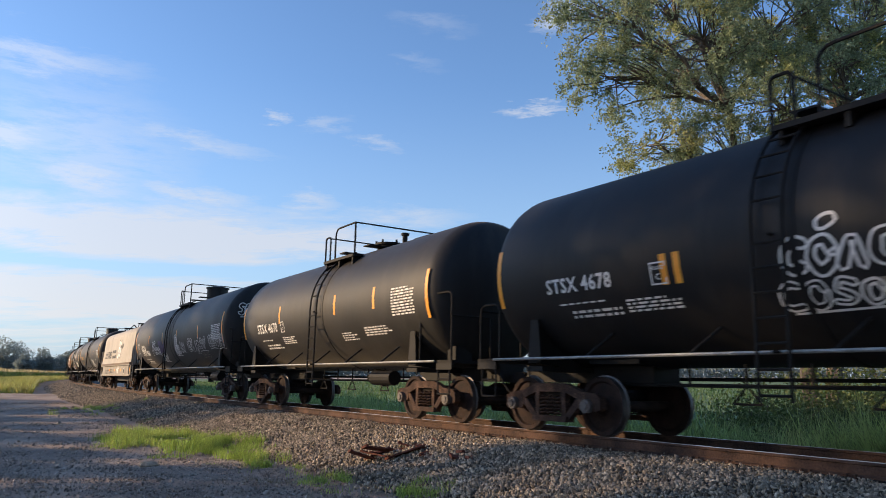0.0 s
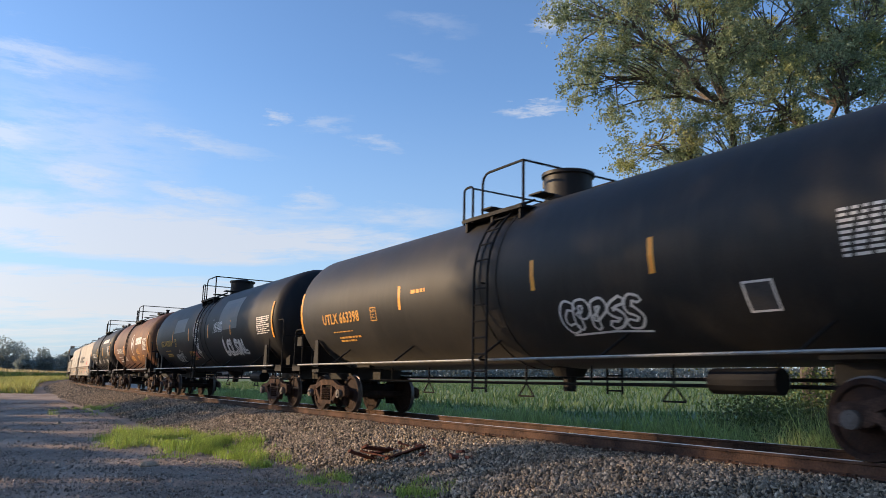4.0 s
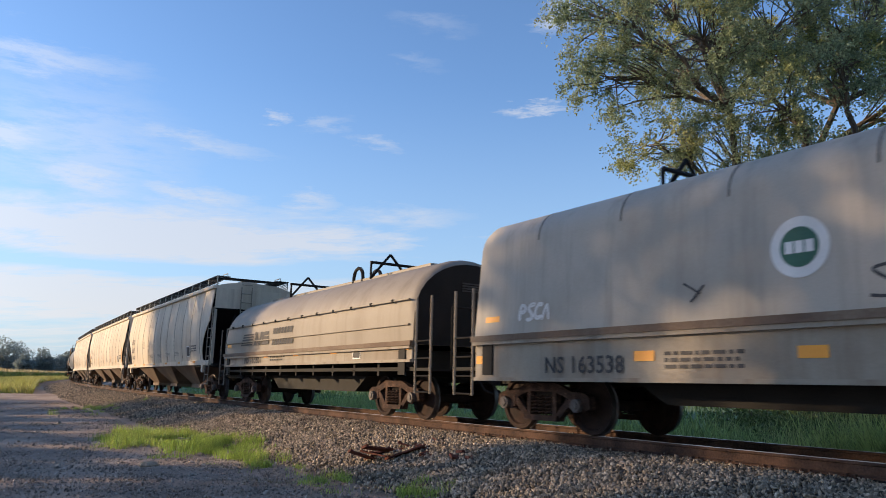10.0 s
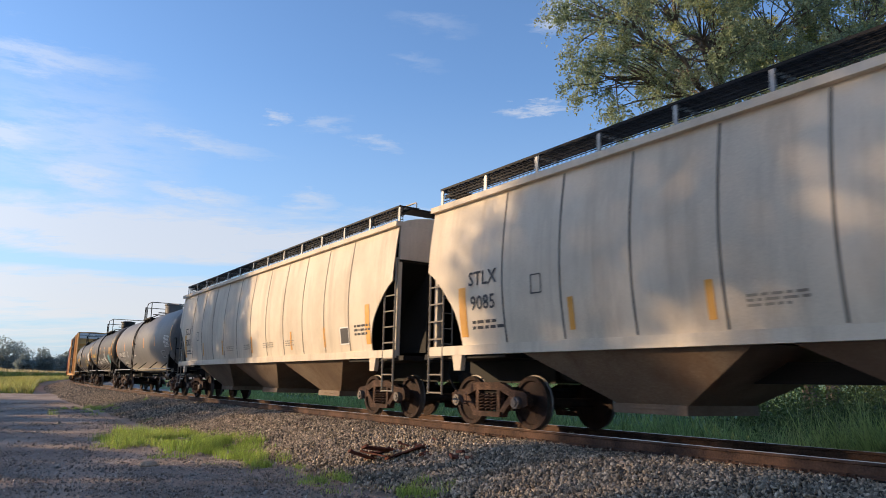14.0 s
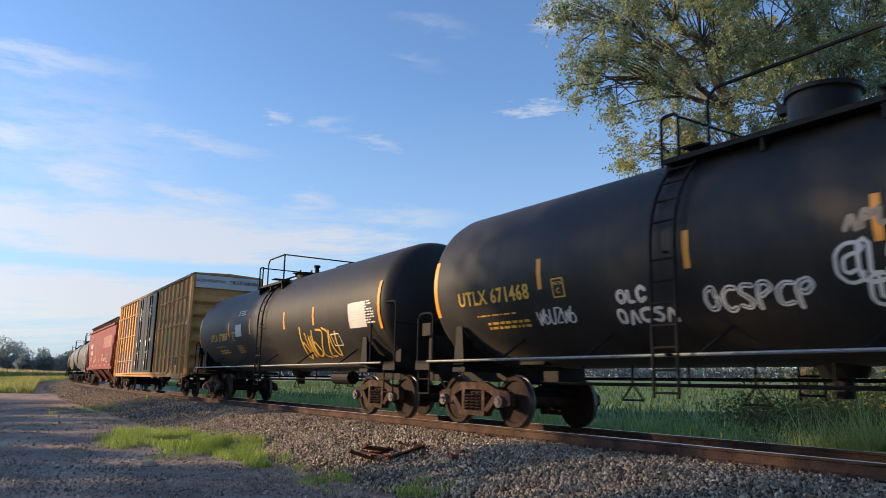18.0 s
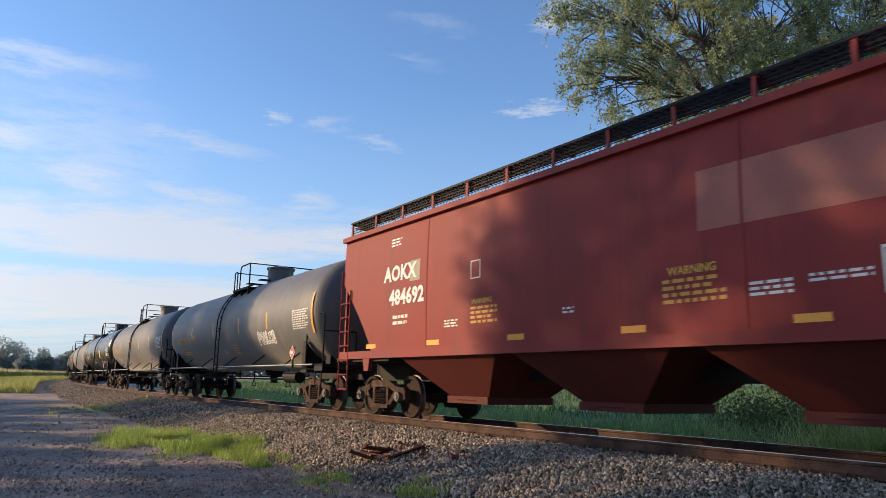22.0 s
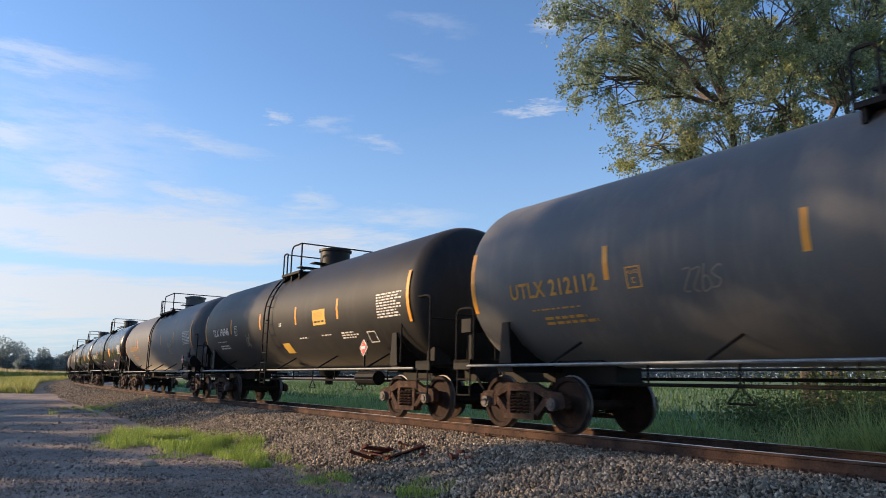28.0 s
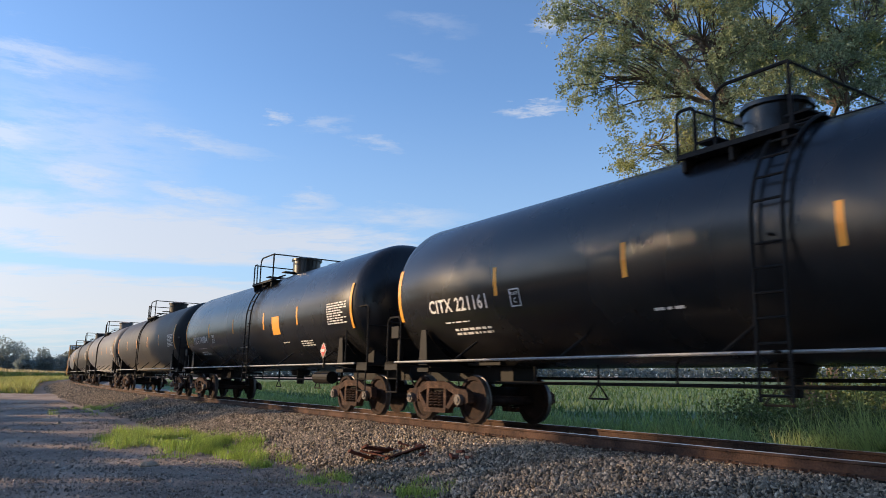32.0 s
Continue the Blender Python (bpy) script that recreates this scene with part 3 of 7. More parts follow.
def add_trucks(car, centres, half):
    g = gear()
    for sgn in (1, -1):
        tr = part("truck", g["truck"], None, car, "rusty cast-steel freight truck", at=pose(sgn * centres / 2, 0, 0))
        for y in (-1.03, 1.03):
            part("side_frame", g["side_frame"], None, tr, at=pose(0, y, 0))
            for dx in (-.17, 0, .17):
                part("coil_spring", g["spring_nest"], None, tr, at=pose(dx, y, 0, 0, 0, 0 if y < 0 else 180))
            for x in (-AXLE, AXLE):
                part("bearing_cap", g["bearing_cap"], None, tr, at=pose(x, y + (-.06 if y < 0 else .06), WHEEL_R, 0, 0, 0 if y < 0 else 180))
        for x in (-AXLE, AXLE):
            w = part("wheelset", g["wheelset"], None, tr, "steel wheels with a shiny worn tread", at=pose(x, 0, WHEEL_R))
            WHEELSETS.append(w)
            part("brake_beam", g["brake_beam"], None, tr, at=pose(x - math.copysign(.52, x), 0, 0, 0, 0, 0 if x < 0 else 180))
        part("coupler", g["coupler"], None, car, at=pose(sgn * (half - .52), 0, 0, 0, 0, 0 if sgn > 0 else 180))
        part("air_hose", g["air_hose"], None, car, at=pose(sgn * (half - .75), 0, 0, 0, 0, 0 if sgn > 0 else 180))


# ---- writing, tape and spray paint that follow a car's side ----


class Side:
    """The lit side of a car: place(x, h, off) gives the point h up the skin, off proud of it."""

    def __init__(self, place):
        self.place = place

    def patch(self, b, x0, x1, h0, h1, off=.006, n=None, skew=0):
        n = n or max(1, int(abs(h1 - h0) / .18))
        v, f = [], []
        for i in range(n + 1):
            h = h0 + (h1 - h0) * i / n
            sk = skew * (h - h0)
            v += [self.place(x0 + sk, h, off), self.place(x1 + sk, h, off)]
        f = [(2 * i, 2 * i + 1, 2 * i + 3, 2 * i + 2) for i in range(n)]
        b.add(v, f)

    def tape(self, car, x, h, w=.1, tall=.46, mat="orange"):
        b = Build()
        self.patch(b, x - w / 2, x + w / 2, h - tall / 2, h + tall / 2)
        part("reflective_strip", b, M[mat], car, "")

    def bars(self, car, x, h, w, tall, rows, mat, name="small_print", seed=0):
        r = random.Random(seed)
        b = Build()
        step = tall / rows
        for i in range(rows):
            top = h + tall / 2 - i * step
            a = x - w / 2
            end = x + w / 2 - (r.uniform(0, .3) * w if r.random() < .4 else 0)
            while a < end - .02:
                ln = min(r.uniform(.05, .2), end - a)
                self.patch(b, a, a + ln, top - step * .55, top, .006, 1)
                a += ln + .045
        part(name, b, M[mat], car)

    def frame_mark(self, car, x, h, w, tall, mat, fill=None, name="stencil_panel", line=.03):
        b = Build()
        if fill:
            self.patch(b, x - w / 2, x + w / 2, h - tall / 2, h + tall / 2, .005)
            part(name, b, M[fill], car)
            b = Build()
        for x0, x1, h0, h1 in ((-w / 2, w / 2, tall / 2 - line, tall / 2), (-w / 2, w / 2, -tall / 2, -tall / 2 + line), (-w / 2, -w / 2 + line, -tall / 2, tall / 2), (w / 2 - line, w / 2, -tall / 2, tall / 2)):
            self.patch(b, x + x0, x + x1, h + h0, h + h1, .009)
        part(name, b, M[mat], car)

    def text(self, car, words, x, h, tall, mat, align="CENTER", gap=1.0, wide=1.0, lean=0.0, name="lettering", off=.012, fat=.018):
        cu = bpy.data.curves.new(name, "FONT")
        cu.body, cu.size, cu.align_x, cu.align_y, cu.space_character = words, tall / .7, align, "CENTER", gap
        cu.resolution_u = 2
        cu.offset = tall * fat
        ob = bpy.data.objects.new(name, cu)
        me = bpy.data.meshes.new_from_object(ob)
        bpy.data.objects.remove(ob)
        for v in me.vertices:
            v.co = Vector(self.place(x + v.co.x * wide + lean * v.co.y, h + v.co.y, off))
        me.materials.clear()
        me.materials.append(M[mat])
        o = new(name, me)
        o.parent = car
        return o

    def ribbon(self, b, pts, w, off=.007):
        """A painted line: one strip along the points, w wide."""
        P = np.array(pts, float)
        if len(P) > 2 and np.allclose(P[0], P[-1]):
            d = np.roll(P[:-1], -1, 0) - np.roll(P[:-1], 1, 0)
            d = np.concatenate([d, d[:1]])
        else:
            d = np.gradient(P, axis=0)
            P[0] -= d[0] / (np.linalg.norm(d[0]) or 1) * w * .4
            P[-1] += d[-1] / (np.linalg.norm(d[-1]) or 1) * w * .4
        d /= np.maximum(np.linalg.norm(d, axis=1), 1e-6)[:, None]
        q = np.stack([-d[:, 1], d[:, 0]], 1) * w / 2
        v = []
        for (x, h), (u, k) in zip(P, q):
            v += [self.place(x + u, h + k, off), self.place(x - u, h - k, off)]
        b.add(v, [(2 * i, 2 * i + 1, 2 * i + 3, 2 * i + 2) for i in range(len(P) - 1)])

    def throw_up(self, car, x, h, w, tall, count, mat, line=.03, seed=0, fat=.13, under=True):
        """Outlined balloon letters in a row, no readable word."""
        r = random.Random(seed)
        skeleton = ([(-.3, -.5), (-.32, .1), (-.25, .5), (.15, .5), (.32, .25), (.05, .02), (-.2, .0)], [(.35, .4), (0, .5), (-.32, .2), (-.3, -.25), (0, -.5), (.35, -.35)],
                    [(.32, .42), (-.1, .5), (-.3, .2), (.05, 0), (.32, -.2), (.1, -.5), (-.32, -.4)], [(.3, .1), (.1, .5), (-.25, .35), (-.35, -.1), (-.1, -.5), (.25, -.35), (.33, .05)],
                    [(-.3, .5), (-.3, -.45), (.25, -.4)], [(-.35, -.5), (-.05, .5), (.3, -.5)])
        b = Build()
        for i in range(count):
            cx, cw = x - w / 2 + w * (i + .5) / count, w / count * 1.12
            base = [(u + r.uniform(-.05, .05), k + r.uniform(-.06, .06)) for u, k in r.choice(skeleton)]
            base = np.array([(cx + u * cw + .12 * k * tall, h + k * tall * .86 + r.uniform(-.02, .02)) for u, k in base])
            t = np.linspace(0, len(base) - 1, 4 * len(base))
            P = np.stack([np.interp(t, range(len(base)), base[:, k]) for k in (0, 1)], 1)
            for _ in range(2):
                P[1:-1] = (P[:-2] + 2 * P[1:-1] + P[2:]) / 4
            d = np.gradient(P, axis=0)
            d /= np.maximum(np.linalg.norm(d, axis=1), 1e-6)[:, None]
            q = np.stack([-d[:, 1], d[:, 0]], 1) * tall * fat * (1 + .2 * np.sin(t * 1.7 + i))[:, None]
            ring = np.concatenate([P + q, [P[-1] + d[-1] * tall * fat], (P - q)[::-1], [P[0] - d[0] * tall * fat]])
            self.ribbon(b, np.concatenate([ring, ring[:1]]), line * r.uniform(.8, 1.2), .006 + .0005 * (i % 4))
        if under:
            self.ribbon(b, [(x - w * .42, h - tall * .66), (x + w * .1, h - tall * .60), (x + w * .5, h - tall * .68)], line, .0085)
        part("spray_paint_tag", b, M[mat], car)

    def ribbon_mark(self, car, pts, w, mat):
        b = Build()
        self.ribbon(b, pts, w, .008)
        part("spray_paint_tag", b, M[mat], car)

    def scrawl(self, car, x, h, w, tall, count, mat, line=.05, seed=0, slant=.25, label=""):
        """Sprayed loops in a row, no readable word."""
        r = random.Random(seed)
        b = Build()
        for i in range(count):
            cx = x - w / 2 + w * (i + .5) / count
            cw = w / count * r.uniform(.75, 1.15)
            pts = []
            kind = r.choice("zsoulv")
            base = {"z": [(-.5, .5), (.4, .42), (-.35, -.4), (.5, -.5)], "s": [(.45, .4), (.1, .5), (-.4, .3), (-.1, .05), (.35, -.15), (.2, -.48), (-.45, -.4)],
                    "o": [(.4, 0), (.25, .42), (-.15, .5), (-.42, .1), (-.3, -.4), (.1, -.5), (.4, -.1)], "u": [(-.4, .5), (-.42, -.2), (-.2, -.5), (.2, -.45), (.4, .1), (.42, .5)],
                    "l": [(-.2, .6), (-.3, -.4), (.1, -.5), (.45, -.3), (.1, .1), (-.25, .05)], "v": [(-.5, .4), (-.1, -.5), (.1, .3), (.35, -.45), (.5, .55)]}[kind]
            base = [(u + r.uniform(-.07, .07), w2 * r.uniform(.8, 1.15)) for u, w2 in base]
            for j in range(len(base) - 1):                      # soft corners by corner cutting
                for q in (0.0, .2, .4, .6, .8):
                    p0, p1 = base[max(0, j - 1)], base[j]
                    p2, p3 = base[j + 1], base[min(len(base) - 1, j + 2)]
                    c = [.5 * ((2 * p1[k]) + (-p0[k] + p2[k]) * q + (2 * p0[k] - 5 * p1[k] + 4 * p2[k] - p3[k]) * q * q + (-p0[k] + 3 * p1[k] - 3 * p2[k] + p3[k]) * q ** 3) for k in (0, 1)]
                    pts.append((cx + c[0] * cw + c[1] * tall * slant, h + c[1] * tall))
            self.ribbon(b, pts, line * r.uniform(.8, 1.2), .006 + .0006 * i)
        part("spray_paint_tag", b, M[mat], car, label)

    def placard(self, car, x, h, size=.31):
        b, c = Build(), Build()
        d, z = size / 2 * 1.3, 1.52
        for bb, k, off in ((b, 1.0, .03), (c, .84, .036)):
            q = d * k
            bb.add([(x, -1.55 - off, z - q), (x + q, -1.55 - off, z), (x, -1.55 - off, z + q), (x - q, -1.55 - off, z)], [(0, 1, 2, 3)])
        part("hazard_placard", b, M["white"], car, "red and white diamond placard")
        part("hazard_placard", c, M["letters_r"], car)
        b = Build()
        b.box(x - .1, x + .1, -1.595, -1.59, z - .035, z + .035)
        part("placard_number_panel", b, M["white"], car)
        part("placard_holder", Build().box(x - .16, x + .16, -1.575, -1.56, z - .16, z + .16).box(x - .02, x + .02, -1.57, -1.53, 1.1, z), M["hopdark"], car)

# ---- the kinds of cars ----
CARS = []          # (car, place of its middle along the train, distance between truck centres)


def flat_side(y):
    return Side(lambda x, h, off: (x, -y - off, h))


def round_side(R, zc):
    return Side(lambda x, h, off: (x, -(R + off) * math.cos(h / R), zc + (R + off) * math.sin(h / R)))


def start_car(kind, front, rear, over, label):
    """An empty at the car's base; over: from the coupler to the truck's centre."""
    car = empty(kind)
    tagged(car, label, {"tank_car": "tank car", "coil_car": "coil car", "hopper_car": "hopper car", "boxcar": "boxcar"}[kind], group="cars of the freight train")
    length = rear - front
    centres = length - 2 * over
    CARS.append((car, (front + rear) / 2, centres))
    add_trucks(car, centres, length / 2)
    return car, length, centres


def tank_shell(R, zc, half, dish=.44):
    """A drum with dished heads."""
    b = Build()
    prof = []
    depth = R * dish
    for i in range(9):
        a = math.pi / 2 * i / 8
        prof.append((max(.001, R * math.sin(a) ** .9), -half + depth * (1 - math.cos(a))))
    for k in range(1, 9):
        prof.append((R, -half + depth + (2 * half - 2 * depth) * k / 9))
    prof += [(r, -t) for r, t in reversed(prof[:9])]
    b.lathe(prof, 64, lambda r, a, t: (t, r * math.cos(a), zc + r * math.sin(a)))
    return b


def curve_on(R, zc, x, a0, a1, n=10, off=.0):
    return [(x, -(R + off) * math.cos(a0 + (a1 - a0) * i / n), zc + (R + off) * math.sin(a0 + (a1 - a0) * i / n)) for i in range(n + 1)]


def hoop(x0, x1, y, z0, z1, r=.22):
    """An upside-down U with rounded corners."""
    pts = [(x0, y, z0)]
    for i in range(5):
        a = math.pi - math.pi / 2 * i / 4
        pts.append((x0 + r + r * math.cos(a), y, z1 - r + r * math.sin(a)))
    for i in range(5):
        a = math.pi / 2 - math.pi / 2 * i / 4
        pts.append((x1 - r + r * math.cos(a), y, z1 - r + r * math.sin(a)))
    return pts + [(x1, y, z0)]


def tank_car(front, rear, mat, label, R=1.565, zc=2.63, over=1.94, gap=.55, dome=True, dome_x=.8, ladder_x=-.4, plat=None, tapes=(), sill=1.18, dark="hopdark",
             hose_tank=False, bands=(), box=True, dish=.42):
    car, length, centres = start_car("tank_car", front, rear, over, label)
    half = length / 2 - gap
    m, dk = M[mat], M[dark]
    top, hl = zc + R, length / 2
    part("tank", tank_shell(R, zc, half, dish), m, car, "", True)
    for bx in bands:                                            # weld seams and jacket bands
        b = Build()
        b.lathe([(R - .01, bx - .045), (R + .012, bx - .04), (R + .012, bx + .04), (R - .01, bx + .045)], 64, lambda r, a, t: (t, r * math.cos(a), zc + r * math.sin(a)))
        part("seam_band", b, m, car, "", True)
    # stub sills, end platforms, bolster saddles
    for s in (-1, 1):
        x0, x1 = sorted((s * (centres / 2 - 1.5), s * (hl - .42)))
        part("stub_sill", Build().box(x0, x1, -.3, .3, .82, 1.18), dk, car)
        x0, x1 = sorted((s * (hl - .95), s * (hl - .42)))
        b = Build().box(x0, x1, -1.45, 1.45, 1.14, 1.2)
        b.box(x0, x1, -1.45, -1.40, 1.02, 1.2).box(x0, x1, 1.40, 1.45, 1.02, 1.2)
        part("end_platform", b, dk, car)
        cx = s * centres / 2
        b = Build()
        zt = zc - R * .55
        for y in (-1, 1):
            b.slab([(y * .25, 1.0), (y * 1.42, 1.12), (y * 1.36, zt), (y * 1.05, zc - R * .76), (y * .25, zc - R + .02)], "x", cx - .03, cx + .03)
            b.slab([(cx - .16, 1.12), (cx + .16, 1.12), (cx + .09, zt + .05), (cx - .09, zt + .05)], "y", y * 1.40 - .02, y * 1.40 + .02)
        b.box(cx - .2, cx + .2, -1.42, 1.42, .98, 1.06)
        part("bolster", b, dk, car)
        b = Build()                                              # inner brace plates beyond the truck
        xs = sorted((cx - s * .45, cx - s * 1.5))
        b.slab([(xs[0], 1.18), (xs[1], 1.18), (xs[1], zc - R + .06), (xs[0], zc - R + .06)], "y", -.62, .62)
        part("saddle_pad", b, dk, car)
        # end rails
        for y in (-1.42, 1.42):
            tall, back = (2.52, 1.62) if s > 0 else (2.15, 1.02)
            b = Build().tube(hoop(min(s * (hl - .47), s * (hl - back)), max(s * (hl - .47), s * (hl - back)), y, 1.18, tall, .14), .022)
            part("end_handrail", b, dk, car)
        b = Build().tube([(s * (hl - .47), -1.42, 2.05), (s * (hl - .47), -.5, 2.05), (s * (hl - .47), -.5, 1.18)], .018)
        part("end_crossrail", b, dk, car)
        part("end_crossrail", Build().tube([(s * (hl - .47), 1.42, 2.05), (s * (hl - .47), .5, 2.05), (s * (hl - .47), .5, 1.18)], .018), dk, car)
        # corner steps
        for y in (-1.42, 1.42):
            b = Build()
            xx = s * (hl - .72)
            b.tube([(xx - .2, y, 1.14), (xx - .2, y, .56), (xx + .2, y, .56), (xx + .2, y, 1.14)], .018)
            b.tube([(xx - .2, y, .84), (xx + .2, y, .84)], .016)
            part("corner_step", b, dk, car)
    # side pipe rails with struts
    for y in (-1.50, 1.50):
        b = Build().tube([(-hl + .95, y, sill), (hl - .95, y, sill)], .024, 8)
        part("side_rail", b, M["galv"], car)
        for k in range(5):
            x = -half + 2.6 + (2 * half - 5.2) * k / 4
            za = sill + .36
            ya = math.copysign(math.sqrt(max(.3, R * R - (zc - za) ** 2)) + .01, y)
            part("side_rail_strut", Build().tube([(x, y, sill), (x + .24, ya, za)], .022), dk, car)
    # ladder down the side, platform, dome and railings
    for y in (1, -1):
        b = Build()
        yl = -R - .09
        for dx in (-.2, .2):
            pts = curve_on(R, zc, ladder_x + dx, radians(70), 0, 9, .09) + [(ladder_x + dx, yl, .62)]
            b.tube([(q[0], q[1] * y, q[2]) for q in pts], .024)
        for k in range(6):
            q = curve_on(R, zc, 0, radians(66 - 11 * k), 0, 1, .09)[0]
            b.tube([(ladder_x - .2, q[1] * y, q[2]), (ladder_x + .2, q[1] * y, q[2])], .017)
        for k in range(7):
            b.tube([(ladder_x - .2, yl * y, zc - .2 - k * .29), (ladder_x + .2, yl * y, zc - .2 - k * .29)], .017)
        for z in (zc - .1, sill):
            b.tube([(ladder_x, yl * y, z), (ladder_x, (yl + .12) * y, z)], .02)
        part("ladder", b, dk, car)
    p0, p1 = plat or (dome_x - 1.75, dome_x + .1)
    zp = zc + math.sqrt(R * R - .9) + .04
    for y in (-.98, .98):
        b = Build().box(p0, p1, y - .22, y + .22, zp - .02, zp + .02)
        b.box(p0, p1, y - .24, y - .21, zp - .04, zp + .03).box(p0, p1, y + .21, y + .24, zp - .04, zp + .03)
        part("platform", b, dk, car)
        for x in (p0 + .1, (p0 + p1) / 2, p1 - .1):
            part("platform_bracket", Build().box(x - .03, x + .03, y - .2, y + .2, zp - .22, zp - .02), dk, car)
    for x in (p0, p1 - .35):
        part("cross_walk", Build().box(x, x + .35, -.76, .76, top + .02, top + .05), dk, car)
    lo, hi = zp + .68, zp + .84
    u0 = p0 + (.8 if p1 - p0 > 2.2 else .62)
    for y in (-1.17, 1.17):
        part("railing", Build().tube(hoop(p0, p0 + .3, y, zp - .06, lo, .08), .024), dk, car)
        b = Build().tube(hoop(u0, p1, y, zp, hi, .2)[:-6] + [(p1, y, hi)], .024)
        part("railing", b.tube([(p1, y, zp - .04), (p1, y, hi)], .026), dk, car)
    part("railing", Build().tube([(p0 + .25, -1.17, lo - .03), (p0 + .25, 1.17, lo - .03)], .02), dk, car)
    part("railing", Build().tube([(p1, -1.17, hi), (p1, 1.17, hi)], .022), dk, car)
    if dome:
        b = Build()
        b.cyl((dome_x, 0, top - .1), (dome_x, 0, top + .44), .45, 24)
        b.cyl((dome_x, 0, top + .44), (dome_x, 0, top + .50), .50, 24).cyl((dome_x, 0, top + .50), (dome_x, 0, top + .56), .44, 24, .25)
        b.box(dome_x - .64, dome_x - .44, -.08, .08, top + .36, top + .50)
        part("dome", b, m, car, "", True)
    else:
        b = Build()
        b.cyl((dome_x, 0, top - .06), (dome_x, 0, top + .12), .34, 20).cyl((dome_x, 0, top + .12), (dome_x, 0, top + .17), .40, 20)
        for k in range(6):
            a = k * math.pi / 3
            b.cyl((dome_x + .36 * math.cos(a), .36 * math.sin(a), top + .1), (dome_x + .36 * math.cos(a), .36 * math.sin(a), top + .24), .03, 6)
        part("manway", b, dk, car)
        part("relief_valve", Build().cyl((dome_x + .8, 0, top - .05), (dome_x + .8, 0, top + .28), .07, 10).cyl((dome_x + .8, 0, top + .28), (dome_x + .8, 0, top + .34), .11, 10), dk, car)
    # underneath: outlet valve, brake rods and hangers, air tank
    b = Build()
    b.cyl((dome_x, 0, zc - R + .08), (dome_x, 0, zc - R - .14), .36, 18, .26).cyl((dome_x, 0, zc - R - .14), (dome_x, 0, zc - R - .40), .12, 10)
    part("outlet_valve", b, dk, car)
    b = Build()
    z = .80
    b.tube([(-centres / 2 + .7, -.35, z), (centres / 2 - .7, -.35, z)], .028)
    b.tube([(-centres / 2 + 1.0, .5, z + .1), (centres / 2 - 1.0, .5, z + .1)], .028)
    for k in range(7):
        x = -centres / 2 + 2.2 + (centres - 4.4) * k / 6
        b.tube([(x, -.35, z), (x, -.35, zc - R * .97)], .02)
        if k % 2:
            b.tube([(x, -.35, z), (x - .22, -.35, .56), (x + .22, -.35, .56), (x, -.35, z)], .016)
    part("brake_rod", b, dk, car)
    b = Build()
    b.cyl((centres / 2 - 2.9, -.75, .86), (centres / 2 - 1.9, -.75, .86), .17, 14)
    part("air_reservoir", b, dk, car)
    if hose_tank:
        part("equipment_drum", Build().cyl((centres / 2 - .75, -1.22, 1.46), (centres / 2 + .55, -1.22, 1.46), .24, 18).box(centres / 2 - .5, centres / 2 + .3, -1.4, -1.0, 1.18, 1.26), dk, car)
    else:
        part("brake_valve", Build().box(hl - 1.25, hl - .95, -1.0, -.6, 1.2, 1.5).cyl((hl - 1.1, -.8, 1.5), (hl - 1.1, -.8, 1.72), .05, 8), dk, car)
    if box:
        part("tool_box", Build().box(-hl + .62, -hl + .92, -1.42, -1.1, 1.7, 1.95).box(-hl + .7, -hl + .78, -1.3, -1.2, 1.2, 1.7), dk, car)
    side = round_side(R, zc)
    tape_mat = "orange"
    for x in tapes:
        side.tape(car, x, -.1, .10, .5, tape_mat)
    return car, side, half


